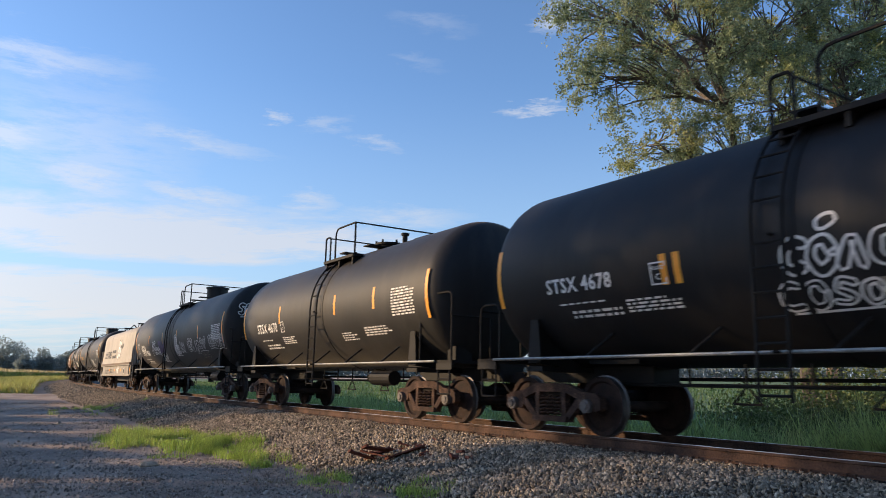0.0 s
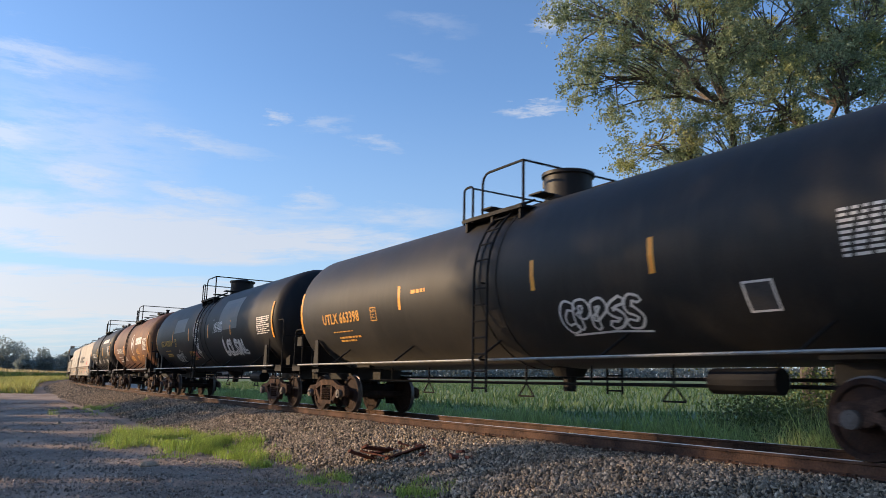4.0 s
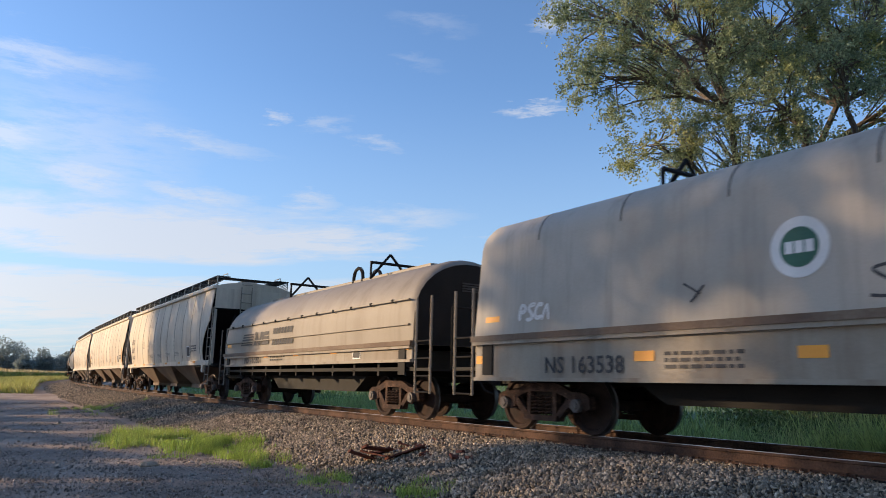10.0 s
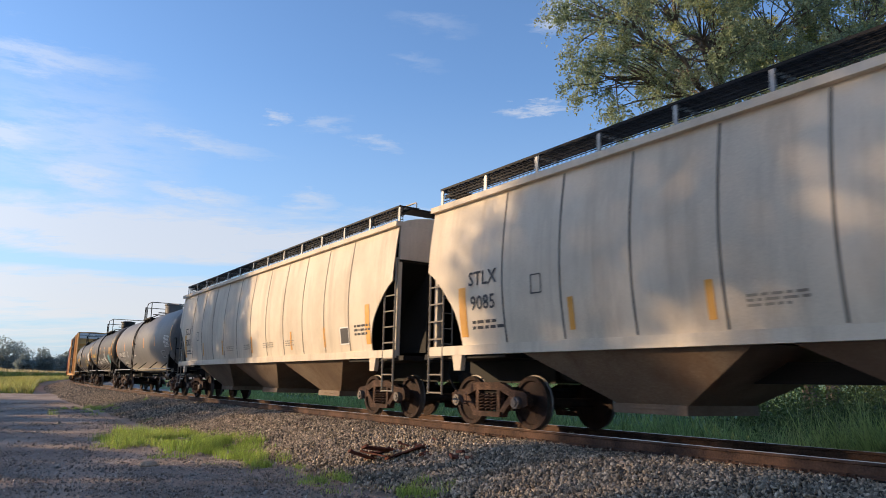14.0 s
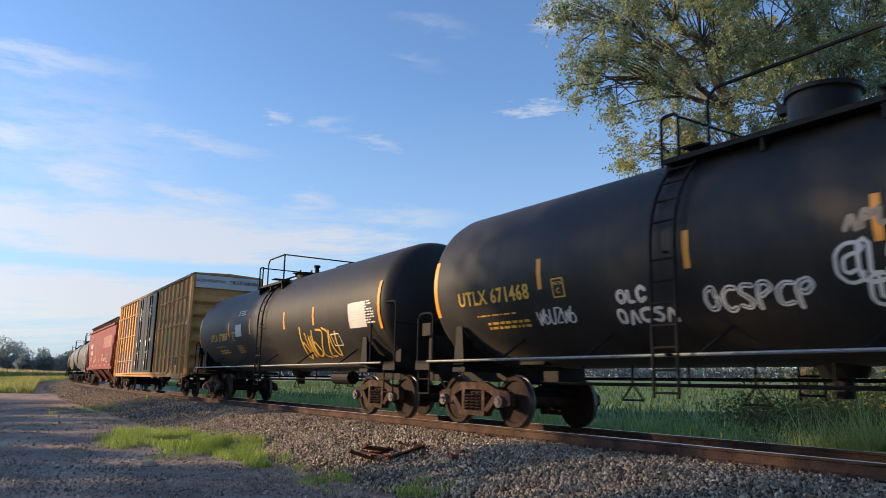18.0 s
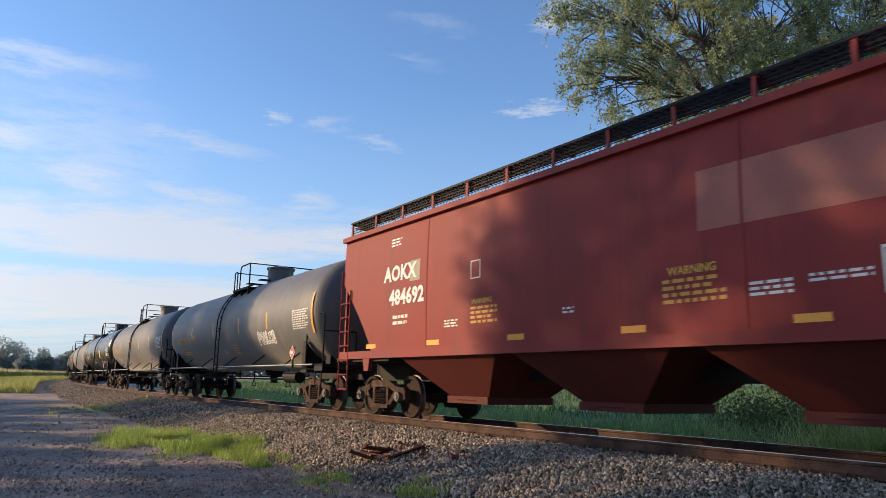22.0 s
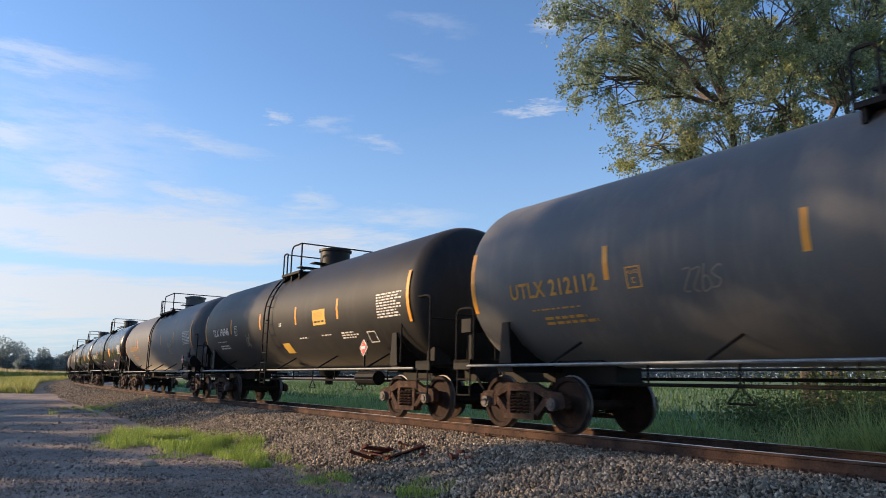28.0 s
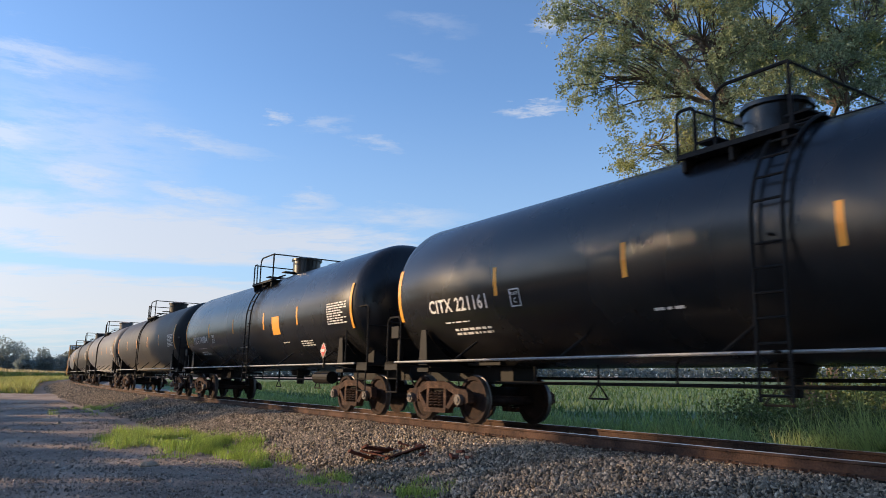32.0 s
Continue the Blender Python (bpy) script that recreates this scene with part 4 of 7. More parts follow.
def coil_car(front, rear, mat, label, rounded=False, body="coilbody"):
    car, length, centres = start_car("coil_car", front, rear, 2.5, label)
    hl = length / 2
    bl = hl - 1.12                                               # body half length
    m, mb, dk = M[mat], M[body], M["hopdark"]
    zs, zt = (1.50, 3.70) if not rounded else (1.52, 3.62)
    # trough body: deep side sills with ribs, end sheets
    for y in (-1, 1):
        b = Build()
        b.slab([(y * 1.44, .84 + .36 * rounded), (y * 1.40, .84 + .36 * rounded), (y * 1.40, zs), (y * 1.44, zs)], "x", -bl, bl)
        part("side_sill", b, mb, car)
        part("sill_flange", Build().box(-bl, bl, y * 1.44 - .07, y * 1.44 + .07, zs - .06, zs), mb, car)
        part("sill_flange", Build().box(-bl, bl, y * 1.44 - .05, y * 1.44 + .05, .82 + .36 * rounded, .88 + .36 * rounded), mb, car)
    for k in range(11):
        x = -bl + .35 + (2 * bl - .7) * k / 10
        part("cross_bearer", Build().box(x - .04, x + .04, -1.38, 1.38, .9, 1.45), dk, car)
    b = Build()
    b.box(-bl, bl, -1.38, 1.38, 1.0, 1.08).box(-hl + .45, hl - .45, -.3, .3, .78, 1.08)
    b.slab([(-centres / 2 + 1.6, 1.0), (-centres / 2 + 2.4, .52), (centres / 2 - 2.4, .52), (centres / 2 - 1.6, 1.0)], "y", -.85, .85)
    part("underframe", b, dk, car)
    # hood
    if not rounded:
        prof = []
        R = .55
        w = 1.46
        for i in range(9):
            a = math.pi / 2 * i / 8
            prof.append((-(w - R - .10) - R * math.cos(a), zt - R + R * math.sin(a)))
        prof = [(-w, zs + .02)] + prof
        prof += [(-y, z) for y, z in reversed(prof)]
    else:
        prof = [(-1.44, zs + .02), (-1.47, 2.2)]
        for i in range(1, 15):
            a = math.pi * i / 15
            prof.append((-1.46 * math.cos(a), 2.25 + 1.22 * math.sin(a)))
        prof += [(1.47, 2.2), (1.44, zs + .02)]
    b = Build()
    n = len(prof)
    ends = [(-bl - .02, .90), (-bl + .04, .96), (-bl + .18, 1.0), (bl - .18, 1.0), (bl - .04, .96), (bl + .02, .90)]
    for x, k in ends:
        for y, z in prof:
            b.v.append((x, y * (1 if z < zs + .1 else k ** .35), zs + (z - zs) * (k ** .6)))
    for i in range(len(ends) - 1):
        for j in range(n - 1):
            b.f.append((i * n + j, i * n + j + 1, (i + 1) * n + j + 1, (i + 1) * n + j))
            b.k.append(0)
    b.f += [tuple(range(n)), tuple(range((len(ends) - 1) * n, len(ends) * n))]
    b.k += [0, 0]
    part("hood", b, m, car, "", True)
    for sg in (-1, 1):                                            # end panel with its louvres
        xe = sg * (bl + .024)
        if rounded:
            # black panel over the rounded cover's tan end
            rim = [(y * .965, zs + (z - zs) * .93 + .01) for y, z in prof]
            part("hood_end", Build().slab(rim, "x", min(xe, xe + sg * .02), max(xe, xe + sg * .02)), dk, car, "black end of the cover")
            xe += sg * .024
        for k in range(4):
            z = zt - (.72 if rounded else .62) - .055 * k
            part("louvre", Build().box(min(xe, xe + sg * .02), max(xe, xe + sg * .02), -.25, .25, z, z + .03), M["letters_k"], car)
    if not rounded:
        for k in range(6):
            x = -bl + 2 * bl * (k + .9) / 6.8
            b = Build()
            pp = [(y * 1.004, z + .004) for y, z in prof[1:-1]]
            for y, z in pp:
                b.v += [(x - .017, y, z), (x + .017, y, z)]
            b.f = [(2 * i, 2 * i + 1, 2 * i + 3, 2 * i + 2) for i in range(len(pp) - 1)]
            b.k = [0] * len(b.f)
            part("hood_seam", b, M["seam"], car)
    else:
        for z in (2.48, 1.95):
            b = Build()
            yy = 1.50
            b.box(-bl + .1, bl - .1, -yy, -yy + .05, z, z + .03)
            part("hood_strip", b, m, car)
        for k in range(12):
            x = -bl + .8 + (2 * bl - 1.6) * k / 11
            part("hood_clamp", Build().box(x - .03, x + .03, -1.52, -1.47, 2.46, 2.53), dk, car)
        part("top_walk", Build().box(-bl + 1.2, bl - 1.2, -.3, .3, 3.45, 3.52), m, car)
    part("hood_skirt", Build().box(-bl - .05, bl + .05, -1.53, -1.46, zs + .0, zs + .1).box(-bl - .05, bl + .05, 1.46, 1.53, zs, zs + .1), M["chute"], car, "rust-streaked lower edge of the hood")
    # lifting frames on the hood
    ht = zt if not rounded else 3.47
    for x in (-2.5, 3.0):
        b = Build()
        b.tube([(x, -.7, ht - .1), (x, -.15, ht + .56), (x, .4, ht - .02)], .035)
        b.tube([(x + .05, -.75, ht + .30), (x + .05, .75, ht + .30)], .04)
        b.tube([(x, -.7, ht - .12), (x, -.7, ht + .32)], .03)
        part("lifting_frame", b, dk, car)
    b = Build()
    for y in (-.28, .28):
        pts = [(1.15, y, ht - .05)] + [(1.15 + .28 - .28 * math.cos(a), y, ht + .10 + .28 * math.sin(a)) for a in [math.pi * i / 8 for i in range(9)]] + [(1.15 + .56, y, ht - .05)]
        b.tube(pts, .05)
    part("lifting_hoop", b, dk, car)
    # ends: platforms, ladders and posts
    for s in (-1, 1):
        x0, x1 = sorted((s * bl, s * (hl - .38)))
        part("end_platform", Build().box(x0, x1, -1.42, 1.42, 1.0, 1.06), dk, car)
        for xx in (s * (bl + .12), s * (hl - .42)):
            for y in (-1.42, 1.42):
                part("corner_post", Build().tube([(xx, y, .55), (xx, y, 2.5)], .026), mb, car)
        for z in (.58, .9, 1.25, 1.6):
            for y in (-1.42, 1.42):
                part("ladder_rung", Build().tube([(s * (bl + .12), y, z), (s * (hl - .42), y, z)], .018), dk, car)
        b = Build()
        b.tube([(s * (hl - .45), -.9, 1.06), (s * (hl - .45), -.9, 2.3), (s * (hl - .45), .9, 2.3), (s * (hl - .45), .9, 1.06)], .022)
        part("end_handrail", b, dk, car)
        # The dark of a sill recess, painted as a black plate on the face.
        b = Build().box(s * (bl - .38) - .14, s * (bl - .38) + .14, -1.47, -1.45, .92, zs - .04)
        part("sill_recess", b, dk, car)
    return car, flat_side(1.47), bl


def hopper_car(front, rear, mat, label, bays=3, red=False):
    car, length, centres = start_car("hopper_car", front, rear, 2.05, label)
    hl = length / 2
    bl = hl - .72
    m, dk = M[mat], M["hopdark"]
    zs, zt = 1.42, 4.16
    bulge = .14 if not red else .03

    def y_at(z):
        u = (z - zs) / (zt - zs)
        return 1.46 + bulge * math.sin(math.pi * min(1, max(0, u)) ** .9)
    # side sheets with the cut-away lower corners
    cut = 1.06 if not red else 1.5
    X = [-bl + cut * k for k in (0, .14, .28, .42, .56, .68, .79, .88, .95, .985, 1.0)]
    nmid = 12
    xs = X + [-bl + cut + (2 * bl - 2 * cut) * k / nmid for k in range(1, nmid)] + [-x for x in reversed(X)]

    def bottom(x):
        d = bl - abs(x)
        if d >= cut - 1e-6:
            return zs
        u = d / cut
        if red:
            return zs + 1.7 * max(0.0, 1 - u) ** .8
        return float(np.interp(u, (0, .1, .3, .6, .8, .92, .98, 1.0), (2.92, 2.86, 2.72, 2.42, 2.18, 1.95, 1.72, zs)))
    rows = 9
    for y in (-1, 1):
        b = Build()
        for x in xs:
            zb = bottom(x)
            for k in range(rows):
                z = zb + (zt - zb) * k / (rows - 1)
                b.v.append((x, y * y_at(z), z))
        for i in range(len(xs) - 1):
            for k in range(rows - 1):
                b.f.append((i * rows + k, (i + 1) * rows + k, (i + 1) * rows + k + 1, i * rows + k + 1))
                b.k.append(0)
        o = len(b.v)
        b.v += [(x, yy * .985, z) for x, yy, z in b.v[:o]]
        b.f += [tuple(reversed([o + i for i in f])) for f in b.f[:]]
        b.k += [0] * (len(b.f) - len(b.k))
        part("side_sheet", b, m, car, "", True)
        for s in (-1, 1):
            part("jacking_pad", Build().slab([(s * (bl - cut - .05), zs - .1), (s * (bl - cut + .28), zs - .1), (s * (bl - cut + .2), zs - .42), (s * (bl - cut - .0), zs - .42)] if s < 0 else [(bl - cut - .0, zs - .42), (bl - cut + .2, zs - .42), (bl - cut + .28, zs - .1), (bl - cut - .05, zs - .1)], "y", y * 1.47 - .05, y * 1.47 + .05), m, car)
        b = Build().box(-bl, bl, y * 1.47 - .06, y * 1.47 + .06, zs - .14, zs + .03)
        part("side_sill", b, m, car)
        b = Build().box(-bl - .02, bl + .02, y * 1.46 - .10, y * 1.46 + .08, zt - .02, zt + .09)
        part("top_chord", b, m, car)
    # panel seams
    for k in range(11):
        x = -7.25 + 1.45 * k
        if abs(x) > bl - cut or (red and k % 5 != 2):
            continue
        b = Build()
        for i in range(10):
            z = zs + .05 + (zt - zs - .1) * i / 9
            b.v += [(x - .022, -y_at(z) - .003, z), (x, -y_at(z) - .012, z), (x + .022, -y_at(z) - .003, z)]
        for i in range(9):
            b.f += [(3 * i, 3 * i + 1, 3 * i + 4, 3 * i + 3), (3 * i + 1, 3 * i + 2, 3 * i + 5, 3 * i + 4)]
        b.k = [0] * len(b.f)
        part("side_seam", b, m if red else M["seam"], car)
    # roof, slope sheets, end sheets
    prof = [(-1.46, zt)] + [(1.46 * -math.cos(math.pi * i / 12), zt + .28 * math.sin(math.pi * i / 12)) for i in range(1, 12)] + [(1.46, zt)]
    part("roof", Build().slab(prof, "x", -bl, bl), m, car)
    for s in (-1, 1):
        b = Build()
        pr = [(s * (bl - .02), zt), (s * (bl - .02), zt - .8), (s * (bl - 2.9), zs - .1), (s * (bl - 3.0), zs - .1), (s * (bl - .10), zt)]
        b.slab(pr if s > 0 else pr[::-1], "y", -1.42, 1.42)
        part("slope_sheet", b, dk, car, "black slope sheet")
        x0, x1 = sorted((s * (bl - .04), s * (bl + .03)))
        part("end_sheet", Build().box(x0, x1, -1.44, 1.44, zt - .75, zt), m, car)
        # end frame: corner posts, ladders and shear plate
        for y in (-1.40, 1.40):
            part("corner_post", Build().box(s * (bl - .08) - .05, s * (bl - .08) + .05, y - .05, y + .05, zs - .1, zt - .7), m, car)
        b = Build()
        for y in (-.65, .65):
            b.slab([(s * (bl - .05), zt - 1.0), (s * (bl - .05), zs), (s * (bl - 2.4), zs)], "y", y - .03, y + .03)
        part("end_brace", b, dk, car)
        b = Build().box(*sorted((s * (bl - 2.3), s * (hl - .42))), -1.44, 1.44, zs - .2, zs - .1)
        b.box(*sorted((s * (bl - 2.3), s * (hl - .40))), -.3, .3, .8, zs - .1)
        part("shear_plate", b, dk, car)
        for y in (-1, 1):
            b = Build()
            xa, xb = s * (bl + .02), s * (bl - .46)
            for xx in (xa, xb):
                b.tube([(xx, y * 1.52, .55), (xx, y * 1.52, zs + (2.0 if xx == xa else 1.5))], .022)
            for k in range(9):
                z = .58 + k * .34
                if z < zs + 1.5:
                    b.tube([(xa, y * 1.52, z), (xb, y * 1.52, z)], .017)
            part("corner_ladder", b, m if red else M["coilbody"], car)
        b = Build()
        for y in (-.5, -.1):
            b.tube([(s * (bl + .10), y, zs - .1), (s * (bl + .10), y, zt + .1)], .02)
        for k in range(9):
            b.tube([(s * (bl + .10), -.5, zs + .2 + k * .34), (s * (bl + .10), -.1, zs + .2 + k * .34)], .016)
        part("end_ladder", b, m if red else M["coilbody"], car)
    # chutes
    x0, x1 = -centres / 2 + 1.15, centres / 2 - 1.15
    step = (x1 - x0) / bays
    for k in range(bays):
        a, c = x0 + k * step, x0 + (k + 1) * step
        mid = (a + c) / 2
        b = Build()
        top = [(a + .22, -1.42, zs - .12), (c - .22, -1.42, zs - .12), (c - .22, 1.42, zs - .12), (a + .22, 1.42, zs - .12)]
        low = [(mid - .62, -.75, .50), (mid + .62, -.75, .50), (mid + .62, .75, .50), (mid - .62, .75, .50)]
        b.add(top + low, [(0, 1, 5, 4), (1, 2, 6, 5), (2, 3, 7, 6), (3, 0, 4, 7), (4, 5, 6, 7), (3, 2, 1, 0)])
        # Both chute paints hold the under-car shade in their tone.
        ch = part("discharge_chute", b, M["chute"] if not red else M["redchute"], car, "rust-stained sloping chute, toned down for the shade under the car")
        b = Build().box(mid - .68, mid + .68, -.82, .82, .38, .52)
        b.cyl((mid - .3, -.78, .46), (mid + .3, -.78, .46), .05, 8)
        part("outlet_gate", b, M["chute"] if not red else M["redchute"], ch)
    part("centre_sill", Build().box(-hl + .5, hl - .5, -.2, .2, .84, 1.12), dk, car)
    # roof walk: open grating on upright brackets, hatches
    for y in (-1, 1):
        zw = zt + .47
        b = Build()
        for k in range(8):                                       # bearing bars
            yy = y * (.92 + .07 * k)
            b.box(-bl + .1, bl - .1, yy - .006, yy + .006, zw - .02, zw + .02)
        nx = int((2 * bl - .2) / .16)
        for k in range(nx + 1):                                  # cross bars
            x = -bl + .1 + (2 * bl - .2) * k / nx
            b.box(x - .006, x + .006, min(y * .92, y * 1.41), max(y * .92, y * 1.41), zw - .012, zw + .012)
        part("roof_walk", b, dk, car, "black open steel grating walk along the roof")
        b = Build()                                              # mesh apron below the walk's edge
        for k in range(6):
            z = zt + .12 + k * .06
            b.box(-bl + .1, bl - .1, y * 1.33 - .005, y * 1.33 + .005, z - .007, z + .007)
        nx = int((2 * bl - .2) / .11)
        for k in range(nx + 1):
            x = -bl + .1 + (2 * bl - .2) * k / nx
            b.box(x - .006, x + .006, y * 1.33 - .004, y * 1.33 + .004, zt + .1, zt + .45)
        part("walk_apron", b, dk, car, "black wire mesh under the walk's edge")
        n = 14
        for k in range(n):
            x = -bl + .15 + (2 * bl - .3) * k / (n - 1)
            b = Build().box(x - .035, x + .035, y * 1.39 - .012, y * 1.39 + .012, zt + .05, zw + .02)
            b.box(x - .03, x + .03, min(y * .9, y * 1.4), max(y * .9, y * 1.4), zw - .05, zw - .022)
            part("walk_bracket", b, M["galv"] if not red else m, car)
        b = Build()
        for s in (-1, 1):
            b.tube(hoop(min(s * bl, s * (bl - .7)), max(s * bl, s * (bl - .7)), y * 1.05, zt + .47, zt + .58, .05), .018)
        part("walk_end_rail", b, m, car)
    for k in range(10):
        x = -bl + 1.2 + (2 * bl - 2.4) * k / 9
        part("roof_hatch", Build().box(x - .55, x + .55, -.32, .32, zt + .2, zt + .42), m, car)
    for s in (-1, 1):
        part("end_walk", Build().box(s * (bl - .2) - .25, s * (bl - .2) + .25, -1.2, 1.2, zt + .38, zt + .42), dk, car)
    side = Side(lambda x, h, off: (x, -y_at(h) - off, h))
    return car, side, bl


def box_car(front, rear, label):
    car, length, centres = start_car("boxcar", front, rear, 2.65, label)
    hl = length / 2
    bl = hl - .78
    m, dk = M["yellow"], M["hopdark"]
    zs, zt, w = .92, 5.08, 1.44
    part("body", Build().box(-bl + .08, bl - .08, -w, w, zs, zt), m, car)
    for y in (-1, 1):
        part("side_sill", Build().box(-bl, bl, y * 1.47 - .05, y * 1.47 + .05, zs - .12, zs + .06), m, car)
        part("top_chord", Build().box(-bl, bl, y * 1.46 - .06, y * 1.46 + .06, zt - .05, zt + .06), M["chute"], car, "rust-edged top chord")
    part("roof", Build().slab([(-1.5, zt + .05), (1.5, zt + .05), (1.44, zt + .10), (0, zt + .16), (-1.44, zt + .10)], "x", -bl, bl), m, car)
    d0, d1 = -2.52, 2.55                                         # doorway of the two plug doors
    for y in (-1, 1):
        xs = [x for x in (-bl + .10, -8.54, -7.68, -6.81, -5.94, -5.07, -4.2, -3.33, -2.6, 2.65, 3.5, 4.37, 5.22, 6.08, 6.94, 7.78, 8.58, bl - .10)]
        for x in xs:
            wd = .22 if abs(x) > bl - .2 else .06
            part("side_post", Build().slab([(x - wd, y * w), (x + wd, y * w), (x + wd * .6, y * (w + .07)), (x - wd * .6, y * (w + .07))] if y > 0 else [(x + wd, -w), (x - wd, -w), (x - wd * .6, -w - .07), (x + wd * .6, -w - .07)], "z", zs, zt), m, car)
        for z in (1.68, 3.08, 4.25):
            for xa, xb in zip(xs, xs[1:]):
                if xa < d1 and xb > d0 and xb - xa > 2:
                    continue
                part("side_rib", Build().slab([(y * w, z - .05), (y * (w + .055), z - .025), (y * (w + .055), z + .025), (y * w, z + .05)], "x", xa + .05, xb - .05), m, car)
        for k, (a, c) in enumerate(((d0, (d0 + d1) / 2 - .02), ((d0 + d1) / 2 + .02, d1))):
            door = part("plug_door", Build().box(a, c, y * (w + .09) - .06, y * (w + .09) + .03, zs + .10, zt - .12), M["doorblack"], car, "black ribbed plug door")
            yo = y * (w + .12)
            for x in (a + .1, c - .1):
                part("door_post", Build().box(x - .05, x + .05, yo - .03, yo + .03, zs + .12, zt - .15), M["doorblack"], door)
            for z in (1.5, 2.2, 2.95, 3.7, 4.4):
                part("door_rib", Build().box(a + .12, c - .12, yo - .02, yo + .02, z - .03, z + .03), M["doorblack"], door)
            for x in ((a + c) / 2 - .28, (a + c) / 2 + .28):
                part("lock_rod", Build().tube([(x, yo + y * .05, zs + .2), (x, yo + y * .05, zt - .2)], .025), M["hopdark"], door)
            part("door_handle", Build().box((a + c) / 2 - .3, (a + c) / 2 + .3, yo + y * .05 - .03, yo + y * .05 + .03, 2.0, 2.06), M["galv"], door)
        part("door_track", Build().box(d0 - 3.6, d1 + 3.6, y * 1.56 - .03, y * 1.56 + .03, zs + .0, zs + .09), m, car)
    for s in (-1, 1):                                          # corrugated ends
        b = Build()
        prof, z = [(s * (bl - .09), zs)], zs + .12
        while z < 4.35:
            prof += [(s * (bl - .06), z), (s * (bl + .07), z + .14), (s * (bl + .07), z + .24), (s * (bl - .06), z + .42)]
            z += .56
        prof += [(s * (bl - .06), 4.55), (s * (bl - .09), 4.56)]
        prof += [(s * (bl - .2), 4.56), (s * (bl - .2), zs)]
        b.slab(prof if s > 0 else prof[::-1], "y", -1.40, 1.40)
        part("end_sheet", b, m, car, "corrugated end sheet")
        x0, x1 = sorted((s * (bl - .1), s * (bl + .03)))
        part("end_header", Build().box(x0, x1, -1.44, 1.44, 4.56, zt + .02), M["white"], car, "white header panel of an end")
        for y in (-1.42, 1.42):
            part("corner_post", Build().box(*sorted((s * (bl - .14), s * (bl + .06))), y - .07, y + .07, zs - .05, zt), m, car)
        b = Build().box(*sorted((s * (bl - .4), s * (hl - .42))), -.35, .35, .8, 1.05).box(*sorted((s * (bl), s * (hl - .40))), -1.3, 1.3, zs - .02, zs + .04)
        part("draft_sill", b, dk, car)
        for y in (-1, 1):
            b = Build()
            xa, xb = s * (bl - .10), s * (bl - .62)
            for z in (.55, .9, 1.3, 1.7, 2.1, 2.5, 2.9):
                b.tube([(xa, y * 1.56, z), (xb, y * 1.56, z)], .018)
            b.tube([(xa, y * 1.56, .52), (xa, y * 1.56, 2.95)], .02).tube([(xb, y * 1.56, .52), (xb, y * 1.56, 2.95)], .02)
            part("corner_ladder", b, m, car)
    part("underframe", Build().box(-bl, bl, -.3, .3, .8, 1.0).box(-2.5, 2.5, -1.3, 1.3, .9, 1.0).tube([(-6, -.5, .72), (6, -.5, .72)], .03).cyl((1.2, -.7, .78), (2.2, -.7, .78), .18, 12), dk, car)
    return car, Side(lambda x, h, off: (x, -w - off, h)), Side(lambda x, h, off: (bl + .03 + off, x, h)), bl

# ---- the train, car by car: places of the couplers along it ----
C = [-210.83, -196.98, -183.22, -164.5, -149.69, -131.16, -112.66, -99.05, -85.65, -71.26, -56.57, -41.43, -22.7, -1.99, 18.27, 36.15, 50.91, 68.22, 88.57,
     106.44, 124.41, 142.17, 160.07, 177.97, 195.60, 213.48, 231.45, 249.37, 267.3, 285.2, 303.1, 321.0, 338.9, 359.4, 377.3, 395.2]
C = [c - .10 for c in C]


def plate_mark(side, car, x, h, mat, size=.34):
    side.frame_mark(car, x, h, size, size * 1.15, mat, None, "plate_stencil", .022)
    side.text(car, "PLATE", x, h + .07, .05, mat)
    side.text(car, "C", x, h - .05, .085, mat)


def data_block(side, car, x, h, w, tall, mat, seed=0):
    side.bars(car, x, h, w, tall, max(3, int(tall / .062)), mat, "data_panel_print", seed)


def marks(side, car, words, x, h, tall, mat, seed):
    """Reporting mark and the weights under it."""
    side.text(car, words, x, h, tall, mat, "CENTER", 1.08, .92, fat=.03)
    side.bars(car, x + .0, h - tall * 1.35, tall * 4.4, tall * .2, 1, mat, "weight_print", seed)
    side.bars(car, x + .25, h - tall * 2.2, tall * 4.6, tall * .72, 2, mat, "weight_print", seed + 50)


def head_mark(side, car, words, half, mat):
    """Small lettering on the leading head of a tank."""
    R, zc, depth = 1.54, 2.61, 1.54 * .44
    head = Side(lambda y, h, off: (half - depth * (1 - math.sqrt(max(.02, 1 - (min(1.5, math.hypot(y, h)) / R) ** 2.2))) + off, y, zc + h))
    head.text(car, words, .25, .45, .11, mat, off=.03)
    head.bars(car, .25, .22, .6, .2, 3, mat, "capacity_print", 5)


def short_tank(i, mat, label, words, wmat="letters_w", mx=-3.55, mt=.27, **kw):
    kw = {**dict(R=1.575, zc=2.63, gap=.59, dome=False, dome_x=1.2, ladder_x=-.6, plat=(-.75, 1.1), box=False, bands=(-.35,)), **kw}
    car, side, half = tank_car(C[i], C[i + 1], mat, label, **kw)
    for x in (-half + .6, half - .6):
        side.tape(car, x, -.1, .1, 1.0)
    marks(side, car, words, mx, -.36, mt, wmat, i)
    plate_mark(side, car, -2.3, -.36, wmat, .27)
    data_block(side, car, 4.7, -.18, .95, .62, "letters_w", i)
    head_mark(side, car, words, half, wmat)
    return car, side, half


